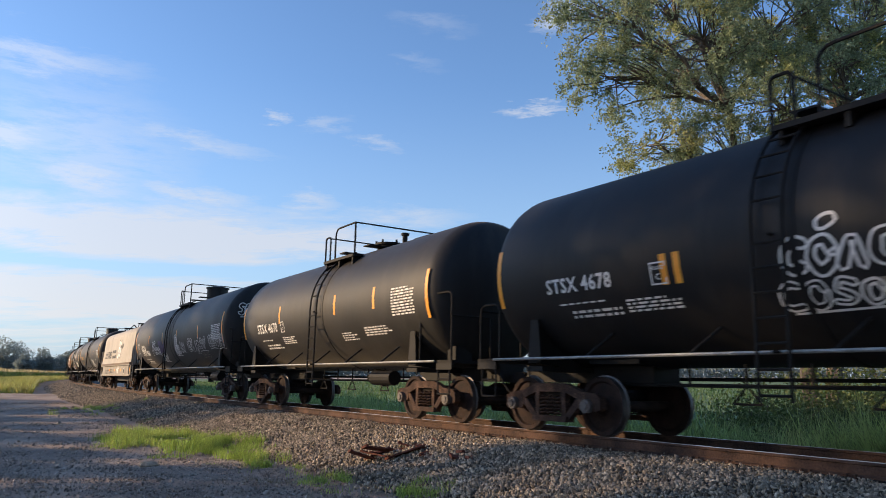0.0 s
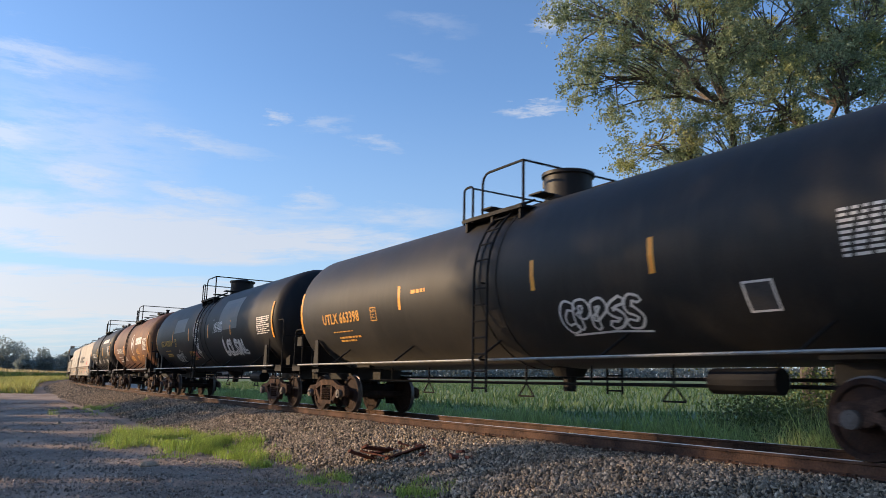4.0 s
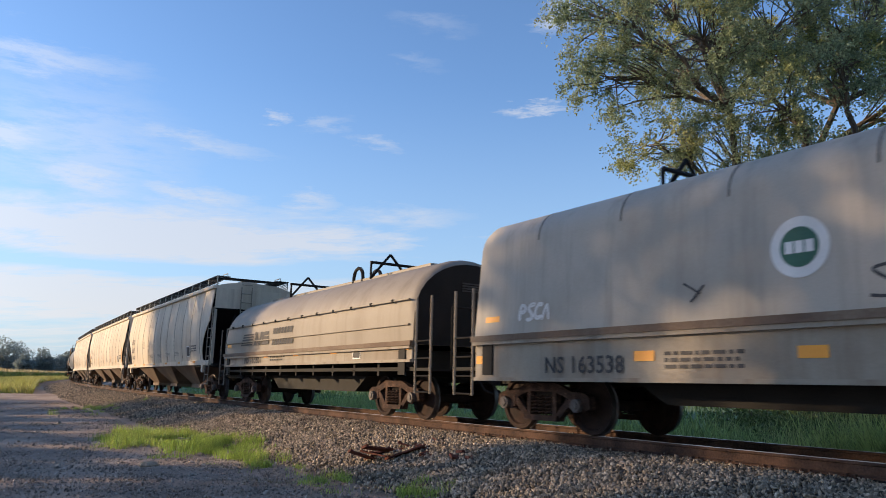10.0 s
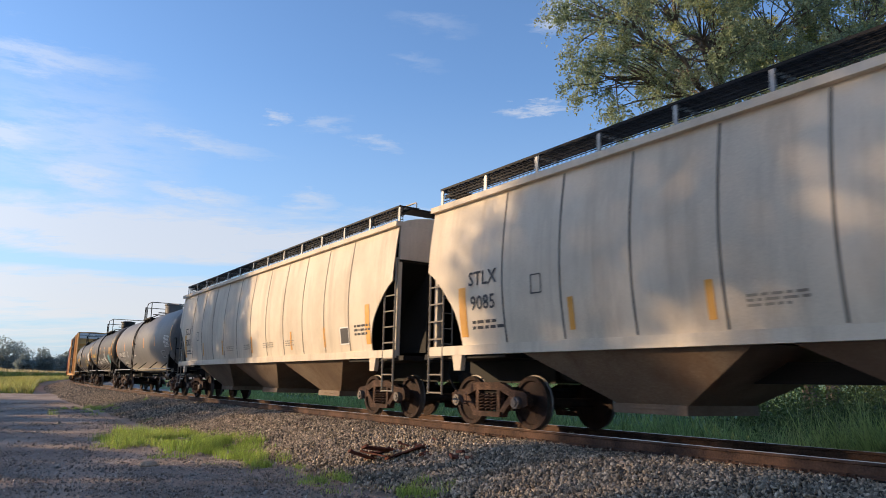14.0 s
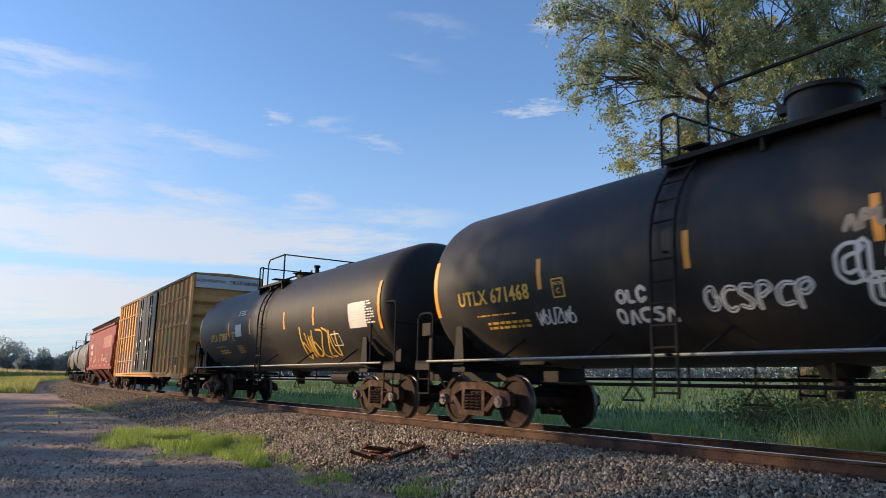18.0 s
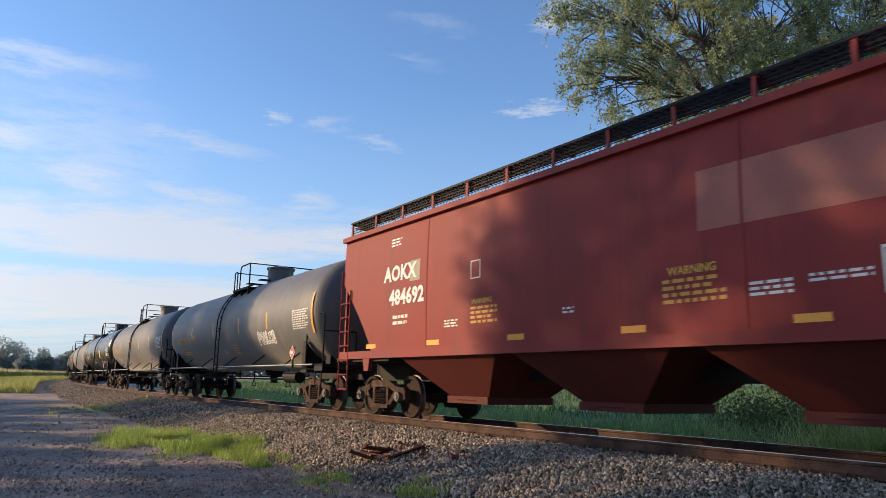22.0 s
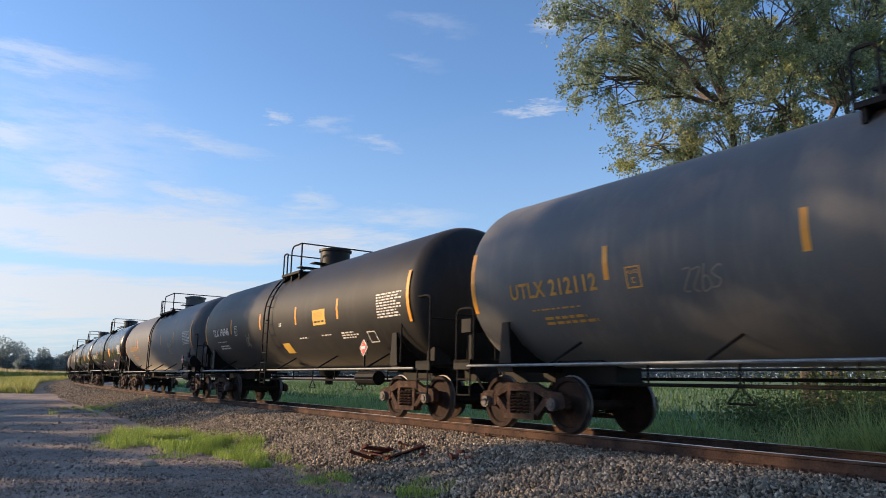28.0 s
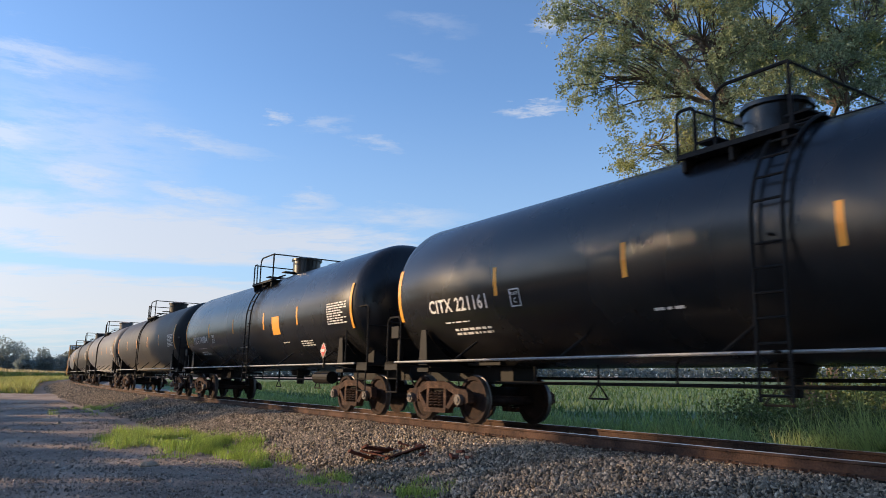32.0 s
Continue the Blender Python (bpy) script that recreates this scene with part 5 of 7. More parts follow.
def long_tank(i, mat, label, words, wmat="letters_y", tapes=(-4.5, -1.45, 1.6, 4.4), data="letters_w", tx=-5.72, th=-.36, **kw):
    car, side, half = tank_car(C[i], C[i + 1], mat, label, tapes=tapes, **kw)
    for x in (-half + .62, half - .62):
        side.tape(car, x, -.08, .11, 1.1)
    if words:
        marks(side, car, words, tx, th, .25, wmat, i)
        plate_mark(side, car, tx + 1.72, th, wmat, .27)
        head_mark(side, car, words, half, wmat)
    data_block(side, car, half - 1.45, -.22, 1.15, .56, data, i)
    return car, side, half


# 0: black short tank with white sprayed letters
car, side, half = short_tank(0, "black", "black short tank car with white sprayed tags", "STSX 4678", mx=-3.85, mt=.22)
for dx in (-2.2, -1.98):
    side.tape(car, dx, -.32, .11, .42)
side.bars(car, -2.5, -.78, .95, .22, 4, "letters_w", seed=1)
side.throw_up(car, .3, -.40, 1.7, .42, 5, "letters_w", .032, 21, .13, False)
side.throw_up(car, .25, -.86, 1.9, .34, 6, "letters_w", .032, 22, .10)
side.scrawl(car, .05, -.05, .22, .18, 1, "letters_w", .04, 23)
b = Build()
side.patch(b, .5, 1.6, -.98, -.72, .005)
part("faded_spray_patch", b, M["coiltan"], car, "pale tan sprayed patch")
# 1
car, side, half = short_tank(1, "grime", "weathered grey-black short tank car with white lettering", "STSX 4670", ladder_x=.2, bands=(.55,), plat=(-.3, 1.5))
for x in (-2.5, 1.3, 3.4):
    side.tape(car, x, 0, .1, .5)
for x, h, w in ((-2.0, -.78, .9), (1.9, -.84, .8), (3.4, -.76, 1.3)):
    side.bars(car, x, h, w, .24, 4, "letters_w", seed=int(w * 10))
# 2
car, side, half = long_tank(2, "grime", "black tank car covered with white sprayed tags", "SHQX 9826", "letters_w", (-4.77, -1.67, 1.2, 4.8), bands=(-.2, .3), tx=-5.8, th=-.72, dome_x=1.2, R=1.63, zc=2.66, dish=.26)
side.scrawl(car, -7.5, -.43, .42, .5, 2, "letters_w", .04, 31)
side.throw_up(car, -6.2, -.46, 1.1, .28, 6, "letters_w", .03, 39, .10, False)
side.throw_up(car, -3.6, -.40, .8, .42, 2, "letters_w", .045, 32, .12, False)
side.throw_up(car, -3.1, -.62, 1.3, .30, 5, "letters_w", .04, 30, .08)
side.scrawl(car, -2.05, -.5, 1.2, .42, 4, "spray_v", .15, 37)
side.throw_up(car, -1.9, -1.0, 1.1, .40, 4, "letters_w", .04, 33)
side.throw_up(car, 1.05, -.28, .45, .5, 3, "letters_w", .045, 34, .10, False)
side.throw_up(car, 1.1, -.72, .95, .40, 5, "letters_w", .045, 40, .10)
side.throw_up(car, 2.1, -.58, .7, .42, 3, "letters_w", .026, 35)
for k, (tx, th, tw) in enumerate(((3.5, -.55, .95), (4.4, -.66, .42), (5.25, -.58, 1.15), (6.75, -.52, 1.0), (7.8, -.55, .85))):
    side.throw_up(car, tx, th, tw, .46, 4 if tw > .8 else 2, "letters_w", .024, 360 + k, .10)
side.scrawl(car, 5.3, -1.05, 1.0, .24, 4, "coilbody", .03, 38)
head = Side(lambda y, h, off: (half + .02 - .42 * (1 - math.sqrt(max(.02, 1 - (min(1.6, math.hypot(y, h)) / 1.63) ** 2.2))) + off, y, 2.66 + h))
head.throw_up(car, -.75, .55, .9, .42, 4, "letters_w", .035, 371, .12)


def stripes_logo(side, car, x, h, tall, slant=.45):
    """A block of slanted speed lines that run into two heavy letter-like shapes."""
    w = tall * 1.75
    for k in range(5):
        b = Build()
        hh = h - tall / 2 + tall * (k + .12) / 5
        side.patch(b, x - w * (1.75 - k * .09), x - w * (.12 - .05 * k), hh, hh + tall * .12, .006, 2, slant)
        part("company_mark_stripe", b, M["letters_k"], car)
    b = Build()
    x0 = x + .1 * w
    for dx in (0, .62):
        side.patch(b, x0 + dx * w, x0 + (dx + .27) * w, h - tall * .5, h + tall * .5, .006, 4, slant)
    side.ribbon(b, [(x0 + .2 * w, h + .4 * tall), (x0 + .72 * w, h - .4 * tall)], tall * .34, .006)
    part("company_mark", b, M["letters_k"], car, "dark slanted company emblem")
    b = Build()
    x0 = x + 1.12 * w
    for dh in (-.5, -.14, .22):
        side.patch(b, x0, x0 + .85 * w, h + dh * tall, h + (dh + .26) * tall, .006, 3, slant)
    side.patch(b, x0, x0 + .28 * w, h + .05 * tall, h + .3 * tall, .007, 1, slant)
    side.patch(b, x0 + .57 * w, x0 + .85 * w, h - .35 * tall, h - .05 * tall, .007, 1, slant)
    part("company_mark", b, M["letters_k"], car, "dark slanted company emblem")


def name_bars(side, car, x, h, w, tall, mat="letters_k", n=8, seed=0):
    """A company name as heavy plain blocks."""
    r = random.Random(seed)
    for k in range(n):
        b = Build()
        a = x + w * k / n
        side.patch(b, a, a + w / n * .78, h - tall / 2, h + tall / 2, .006, 2, .25)
        part("company_name_block", b, M[mat], car)


def coil(i, mat, label, words, **kw):
    rounded = kw.get("rounded", False)
    car, side, bl = coil_car(C[i], C[i + 1], mat, label, **kw)
    low = flat_side(1.445)
    dz = .32 if rounded else 0
    if not rounded:
        up = Side(lambda x, h, off: (x, -1.462 + (h - 1.52) / 1.63 * .10 - off, h))
    else:
        up = Side(lambda x, h, off: (x, -1.475 - off, h))
    low.text(car, words, -3.5, 1.06 + dz, .25, "letters_k", "CENTER", 1.05)
    low.bars(car, -1.35, 1.10 + dz, 1.2, .26, 3, "letters_k", seed=i)
    for x, w in ((-bl + .22, .36), (-2.3, .36), (.1, .36), (2.6, .36), (bl - .32, .42)):
        low.tape(car, x, 1.18 + dz, w, .14 if w < .4 else .24 - .1 * rounded)
    low.frame_mark(car, 3.9, 1.12 + dz, .42, .32, "letters_w", "letters_k", "data_panel")
    up.tape(car, -bl + .5, 1.88, .4, .1)
    return car, up, low, bl


def green_seal(up, car, x, h, r):
    for rad, mat, off in ((r, "letters_w", .006), (r * .66, "spray_g", .010)):
        b = Build()
        n = 28
        v = [up.place(x, h, off)] + [up.place(x + rad * math.cos(2 * math.pi * k / n), h + rad * math.sin(2 * math.pi * k / n), off) for k in range(n)]
        b.add(v, [(0, 1 + k, 1 + (k + 1) % n) for k in range(n)])
        part("round_emblem", b, M[mat], car)
    b = Build()
    for k in (-1, 0, 1):
        up.patch(b, x + k * r * .34 - r * .14, x + k * r * .34 + r * .14, h - r * .2, h + r * .2, .014, 1)
    part("round_emblem", b, M["letters_w"], car)


# 3: coil car
car, up, low, bl = coil(3, "coil", "light grey coil car with a hooded cover and sprayed tag", "NS 163719")
stripes_logo(up, car, -3.75, 2.18, .46)
name_bars(up, car, -1.75, 2.36, 1.6, .18, n=7)
name_bars(up, car, -1.8, 2.02, 1.9, .18, n=8)
up.text(car, "BS", 1.3, 2.38, 1.0, "letters_k", "CENTER", 1.12, .72, .12, "sprayed_tag", .008, .10)
up.text(car, "BS", 1.3, 2.38, 1.0, "letters_w", "CENTER", 1.12, .72, .12, "sprayed_tag", .012, .062)
up.throw_up(car, 2.35, 2.62, .65, .28, 3, "letters_k", .03, 42, .07, False)
up.ribbon_mark(car, [(2.4, 2.3), (2.5, 2.22), (2.4, 2.14), (2.5, 2.05), (2.42, 1.98), (2.45, 1.85)], .025, "letters_k")
low.throw_up(car, 1.4, 1.2, .9, .38, 5, "letters_w", .035, 43, .08, False)
# 4, 5
car, side, half = long_tank(4, "grime", "weathered grey-black tank car with an orange label", "UTLX 663398", "letters_o", (-2.78, 1.6, 4.1), bands=(.1, .6), dome_x=.8, ladder_x=.3)
side.throw_up(car, 2.9, -.87, 1.7, .48, 5, "letters_w", .04, 51)
side.frame_mark(car, 5.6, -.81, .42, .42, "letters_w", "letters_k")
side.bars(car, -2.0, -.05, .55, .14, 1, "orange")
car, side, half = long_tank(5, "black", "black tank car with grey patches and white sprayed letters", "UTLX 672319", "letters_y", (-4.76, -1.96, .98, 3.86), bands=(-.1, .5), dome_x=-.2, ladder_x=-.4, plat=(-1.7, .2), tx=-6.0)
b = Build()
side.patch(b, -4.5, -2.6, .05, .65, .004)
part("repaint_patch", b, M["slate"], car, "grey repainted patch")
b = Build()
side.patch(b, 2.4, 4.6, -.15, 1.0, .004)
part("repaint_patch", b, M["slate"], car, "grey repainted patch")
for k, (th, tw, tt) in enumerate(((.22, .75, .36), (-.12, .85, .34), (-.46, .6, .30), (-.76, .35, .26))):
    side.throw_up(car, -.76, th, tw, tt, 4 - k, "letters_w", .032, 610 + k, .10, False)
side.ribbon_mark(car, [(-1.0, -.86), (-.86, -1.0), (-.76, -1.2), (-.68, -.98), (-.5, -.84)], .045, "letters_w")
side.throw_up(car, 4.0, -.82, 2.5, .58, 6, "letters_w", .085, 62, .09, False)
side.throw_up(car, 2.35, -.02, 1.0, .34, 5, "letters_w", .03, 63, .09, False)
side.ribbon_mark(car, [(1.7, .3), (1.72, -.2), (1.85, .1), (2.0, .0), (2.9, -.15), (2.8, -.5), (2.95, -.7)], .03, "letters_w")
side.throw_up(car, -4.2, -1.05, 1.25, .34, 6, "letters_w", .03, 64, .10)
side.ribbon_mark(car, [(-4.1, -.86), (-3.9, -.7), (-3.7, -.86), (-3.55, -.75), (-3.4, -1.1)], .025, "letters_w")
side.scrawl(car, -2.0, -1.0, .8, .4, 3, "letters_o", .05, 65)
side.throw_up(car, -1.4, -.95, .5, .24, 3, "spray_p", .03, 66)
# 6
car, side, half = short_tank(6, "rustbrown", "rusty brown tank car with a white round emblem", "STSX 4054", ladder_x=-.3)
b = Build()
n = 24
ex, eh = 1.2, -.05
v = [side.place(ex, eh, .006)] + [side.place(ex + .36 * math.cos(2 * math.pi * k / n), eh + .55 * math.sin(2 * math.pi * k / n) * (1 if math.sin(2 * math.pi * k / n) > -.6 else 1.15), .007) for k in range(n)]
b.add(v, [(0, 1 + k, 1 + (k + 1) % n) for k in range(n)])
part("round_emblem", b, M["letters_w"], car, "white kernel-shaped emblem")
side.scrawl(car, ex, eh - .05, .2, .34, 1, "rustbrown", .035, 71)
name_bars(side, car, 2.2, .05, 1.7, .36, "letters_w", 6)
for x in (-2.02, -1.80):
    side.tape(car, x, -.35, .12, .55)
side.bars(car, -1.85, -.89, .85, .26, 4, "letters_w", seed=73)
for x, h, w in ((.7, -.89, .9), (2.7, -.50, .9), (2.6, -.9, .8)):
    side.bars(car, x, h, w, .3, 5, "letters_o", seed=72)
side.frame_mark(car, 3.95, -.95, .45, .4, "letters_y", None)
# 7
car, side, half = short_tank(7, "black", "black short tank car with a white name along the top", "STSX 52181", ladder_x=.6, bands=(.9,))
name_bars(side, car, 1.5, .52, 2.9, .26, "letters_w", 9)
for x in (-1.72, -1.5, 1.62, 1.84):
    side.tape(car, x, -.16, .1, .55, "letters_y")
for x, w in ((-1.1, 1.1), (1.5, .8), (3.6, .8)):
    side.bars(car, x, -.88, w, .3, 4, "letters_w", seed=int(x * 7))
side.bars(car, 3.4, -.58, 1.0, .11, 1, "letters_o", seed=8)
side.scrawl(car, -.7, -.40, 1.2, .5, 4, "coilbody", .06, 81)
# 8, 9, 10
car, up, low, bl = coil(8, "coil", "grey coil car with a hooded cover and dark emblem", "NS 162788")
stripes_logo(up, car, -3.2, 2.20, .50)
name_bars(up, car, -1.25, 2.36, 1.3, .2, n=7)
name_bars(up, car, -1.3, 2.0, 1.5, .2, n=8)
up.scrawl(car, 3.2, 1.84, 1.3, .34, 5, "letters_r", .035, 91)
low.scrawl(car, 1.4, 1.22, .7, .42, 4, "letters_r", .035, 92)
car, up, low, bl = coil(9, "coil", "weathered grey-tan coil car with a round green emblem", "NS 163538")
green_seal(up, car, .0, 2.37, .36)
up.throw_up(car, -4.6, 1.95, .8, .28, 4, "letters_w", .03, 104, .06, False)
up.ribbon_mark(car, [(-1.6, 2.1), (-1.35, 1.95), (-1.5, 1.85), (-1.3, 2.05)], .03, "letters_k")
up.scrawl(car, 2.2, 1.9, 2.9, .4, 8, "letters_k", .035, 101, .1)
up.tape(car, 5.0, 2.02, .4, .1)
car, up, low, bl = coil(10, "coiltan", "tan coil car with a rounded cover and dark emblem", "NS 163851", rounded=True)
stripes_logo(up, car, -3.5, 2.03, .40)
name_bars(up, car, -1.75, 2.2, 1.6, .17, n=7)
name_bars(up, car, -1.8, 1.88, 1.7, .17, n=8)


def grey_hopper(i, words, seed, rust):
    car, side, bl = hopper_car(C[i], C[i + 1], "hopper", "weathered cream-grey covered hopper car with black ends")
    a, n = words.split()
    x0 = -7.0 if not rust else -7.82
    side.text(car, a, x0, 2.62, .25, "letters_k", "CENTER", 1.05)
    side.text(car, n, x0, 2.18, .25, "letters_k", "CENTER", 1.05)
    side.frame_mark(car, x0 + (3.0 if not rust else 1.45), 2.38, .26, .32, "letters_k", None, "plate_stencil", .02)
    side.bars(car, x0 + .1, 1.78, .9, .2, 2, "letters_k", seed=seed)
    dx = 5.4 if not rust else 7.0
    side.frame_mark(car, dx, 1.84, .5, .42, "letters_w", "letters_k", "data_panel")
    side.bars(car, dx + .95, 1.92, .8, .28, 3, "letters_k", seed=seed + 1)
    for x, w in ((-2.2, .8), (-.4, .6), (1.6, .9), (3.4, .7)):
        side.bars(car, x, 1.78, w, .18, 3, "coilbody", seed=int(seed + x * 3))
    if rust:
        for x in (-5.6, -3.1, .1, 3.5, 5.8):
            side.tape(car, x, 1.85, .12, .5, "letters_o")
        for x in (-bl + 1.18, bl - 1.18):
            b = Build()
            side.patch(b, x - .1, x + .12, 1.6, 2.5)
            part("rust_primer_streak", b, M["letters_o"], car)
    else:
        low = flat_side(1.535)
        for x in (-6.4, -3.8, -1.23, 1.39, 3.93, 6.5):
            low.tape(car, x, 1.40, .42, .08, "letters_o")
    return car, side, bl


grey_hopper(11, "STLX 6287", 111, False)
grey_hopper(12, "STLX 9085", 121, True)
grey_hopper(13, "STLX 9083", 131, True)
# 14 to 16
car, side, half = long_tank(14, "slate", "slate grey tank car with white lettering", "NPLX 208355", "letters_w", (-4.72, -1.96, 1.3, 4.2), th=-.58, R=1.57, dome_x=.4, ladder_x=-1.0)
side.bars(car, -2.0, -.73, 1.1, .08, 1, "letters_w", seed=141)
b = Build()
side.patch(b, -6.72, -5.92, -.75, -.41, .006)
part("repaint_patch", b, M["doorblack"], car, "black repainted stencil patch")
side.frame_mark(car, 5.8, -.8, .8, .35, "letters_w", "letters_k")
car, side, half = long_tank(15, "grime", "dirty black tank car with white sprayed tags", "UTLX 671468", "letters_y", (-3.0, -.1, 2.3), "letters_o", tx=-4.3, dome_x=1.0, ladder_x=-.4, gap=.7, plat=(-.75, 2.4))
side.scrawl(car, -2.8, -.81, .9, .26, 6, "letters_w", .03, 151)
side.throw_up(car, -1.15, -.62, .55, .22, 3, "letters_w", .03, 152, .07, False)
side.throw_up(car, -1.0, -.92, 1.1, .26, 5, "letters_w", .03, 156, .05, False)
side.throw_up(car, .75, -.80, 1.5, .36, 6, "letters_w", .03, 153, .06, False)
side.throw_up(car, 2.2, -.55, .8, .42, 3, "letters_w", .045, 154, .12, False)
side.throw_up(car, 2.5, -.85, .8, .36, 3, "letters_w", .045, 157, .12, False)
side.throw_up(car, 2.3, -.1, .7, .2, 4, "coilbody", .03, 158, .08, False)
side.scrawl(car, 4.1, -.75, .8, .5, 3, "spray_t", .16, 155)
car, side, half = long_tank(16, "grime", "black tank car with yellow sprayed tag and lettering", "UTLX 673887", "letters_y", (-3.74, -1.5, 1.6, 3.75), tx=-4.95, th=-.35, R=1.5, zc=2.56, dome=False, dome_x=-.5, ladder_x=-.2, plat=(-1.75, .5))
b = Build()
side.patch(b, -3.0, -2.36, -.38, .02)
part("white_placard_panel", b, M["white"], car)
b = Build()
side.patch(b, 5.9, 6.8, -.55, .05)
part("white_placard_panel", b, M["white"], car)
side.scrawl(car, 3.7, -.9, 2.4, .8, 6, "letters_y", .06, 161)
side.bars(car, -2.75, -.84, .7, .32, 4, "letters_o", seed=162)
side.bars(car, -2.4, .38, .8, .2, 3, "letters_w", seed=163)
side.frame_mark(car, 4.9, -.8, .5, .35, "letters_w", None)
# 17: boxcar
car, side, endside, bl = box_car(C[17], C[18], "mustard yellow boxcar with black plug doors and sprayed paint")
side.text(car, "RAILCAR POOLING EXPERTS", 5.72, 3.38, .25, "letters_k", "CENTER", 1.0, 1.0, 0, off=.008)
b = Build()
for x0, x1, h0, h1 in ((5.05, 5.95, 4.14, 4.27), (5.38, 5.56, 3.68, 4.2), (5.72, 5.88, 3.68, 4.2)):
    side.patch(b, x0, x1, h0, h1, .006)
side.ribbon(b, [(6.1, 4.27), (6.75, 3.68)], .15, .007)
side.ribbon(b, [(6.1, 3.68), (6.75, 4.27)], .15, .009)
part("company_mark", b, M["letters_r"], car, "red company emblem")
for pts, mat in (([(-7.35, 3.35), (-6.95, 3.75), (-7.35, 4.1)], "letters_r"), ([(-6.3, 3.35), (-6.7, 3.75), (-6.3, 4.1)], "letters_r"), ([(-7.3, 3.15), (-6.35, 4.3)], "letters_b"), ([(-7.2, 4.2), (-6.35, 3.2)], "letters_b")):
    b = Build()
    side.ribbon(b, pts, .17, .006 if mat == "letters_r" else .009)
    part("any_road_emblem", b, M[mat], car)
for words, x, h in (("next", -8.15, 3.82), ("load", -8.15, 3.58), ("any", -5.5, 3.86), ("road", -5.5, 3.62)):
    side.text(car, words, x, h, .16, "letters_k", off=.008, lean=.15)
for words, x, h in (("TB", -8.1, 2.6), ("OX", -7.25, 2.6), ("64", -8.1, 2.18), ("09", -7.25, 2.18), ("06", -6.38, 2.18)):
    side.text(car, words, x, h, .25, "letters_k", off=.008)
for k, (mat, h, tall, line, off) in enumerate((("spray_p", 1.45, .95, .24, .16), ("letters_w", 1.40, .85, .12, .12), ("spray_t", 1.68, .85, .10, .18), ("spray_p", 1.2, .45, .16, .10), ("letters_y", 1.3, .3, .06, .12), ("letters_w", 1.12, .3, .08, .10))):
    side.throw_up(car, -5.9 + .12 * k, h, 6.0, tall, 7 + k % 3, mat, line, 170 + k, off, False)
side.scrawl(car, -3.2, 2.3, .8, .6, 2, "letters_w", .05, 178)
side.frame_mark(car, 7.36, 1.48, .55, .42, "letters_w", "letters_k", "data_panel")
for x, h, w, tall in ((8.48, 1.42, .3, .45), (8.3, 1.02, .5, .18), (-8.1, 1.15, .3, .18), (6.5, 1.45, .12, .35)):
    side.tape(car, x, h, w, tall)
side.throw_up(car, 8.1, 2.3, .8, .2, 4, "letters_r", .03, 179, .08, False)
for x in (4.9, 5.6):
    side.bars(car, x, 2.35, .35, .5, 6, "coilbody", seed=int(x * 9))
b = Build()
side.patch(b, bl - .45, bl - .1, 2.5, 3.2, .08)
part("yellow_sprayed_patch", b, M["letters_y"], car)
doors = Side(lambda xx, h, off: (xx, -1.60 - off, h))
for k, x in enumerate((-1.3, 1.25)):
    doors.bars(car, x + .1, 4.05, .85, .7, 10, "letters_w", seed=180 + k)
    doors.bars(car, x - .2, 3.1, .5, .4, 6, "coilbody", seed=184 + k)
    for j, (dx, h, w, tall, mat) in enumerate(((-.5, 2.5, .2, .3, "letters_w"), (.5, 2.65, .3, .14, "letters_w"), (.2, 1.75, .2, .2, "letters_r"), (.2, 2.0, .25, .3, "letters_w"), (-.6, 1.5, .16, .2, "letters_w"))):
        doors.tape(car, x + dx, h, w, tall, mat)
endside.text(car, "EXCESS HEIGHT CAR", -.75, 4.86, .12, "letters_k", wide=.8)
endside.text(car, "TBOX 640906", .70, 4.86, .15, "letters_k")
# 18: red hopper
car, side, bl = hopper_car(C[18], C[19], "redhop", "red oxide covered hopper car with white lettering", 3, True)
side.text(car, "AOKX", -5.45, 3.08, .32, "letters_w", "CENTER", 1.05, fat=.05)
b = Build()
side.patch(b, -5.02, -4.62, 2.86, 3.30, .006)
part("repaint_patch", b, M["coilbody"], car, "grey repainted square under a letter")
side.text(car, "484692", -5.15, 2.55, .32, "letters_w", "CENTER", 1.05, fat=.05)
side.bars(car, -5.3, 2.05, .8, .25, 2, "letters_w", seed=190)
side.bars(car, -5.65, 3.78, .45, .2, 3, "letters_w", seed=196)
side.frame_mark(car, -2.65, 2.84, .3, .34, "letters_w", None, "plate_stencil", .02)
side.text(car, "WARNING", -2.45, 2.24, .09, "letters_y")
side.bars(car, -2.4, 1.98, .8, .34, 4, "letters_o", seed=191)
side.text(car, "WARNING", 2.13, 2.27, .11, "letters_y")
side.bars(car, 2.15, 1.99, 1.0, .36, 4, "letters_o", seed=192)
side.bars(car, 3.23, 1.92, .55, .2, 3, "letters_w", seed=193)
side.bars(car, 4.05, 1.98, .7, .12, 2, "letters_w", seed=197)
side.bars(car, -3.45, 1.88, .45, .16, 3, "letters_w", seed=194)
side.bars(car, -.2, 1.9, .25, .12, 2, "letters_w", seed=195)
side.frame_mark(car, 4.75, 2.0, .5, .5, "letters_w", "letters_k", "data_panel")
for x in (-6.7, -4.1, -1.5, 1.1, 3.7, 6.3):
    side.tape(car, x, 1.55, .45, .1)
b = Build()
side.patch(b, 2.25, 6.6, 2.75, 3.55, .004)
part("faded_patch", b, material("faded_red_paint", [(.29, .085, .06), (.38, .115, .08)], .6, .6), car, "paler faded rectangle of paint")
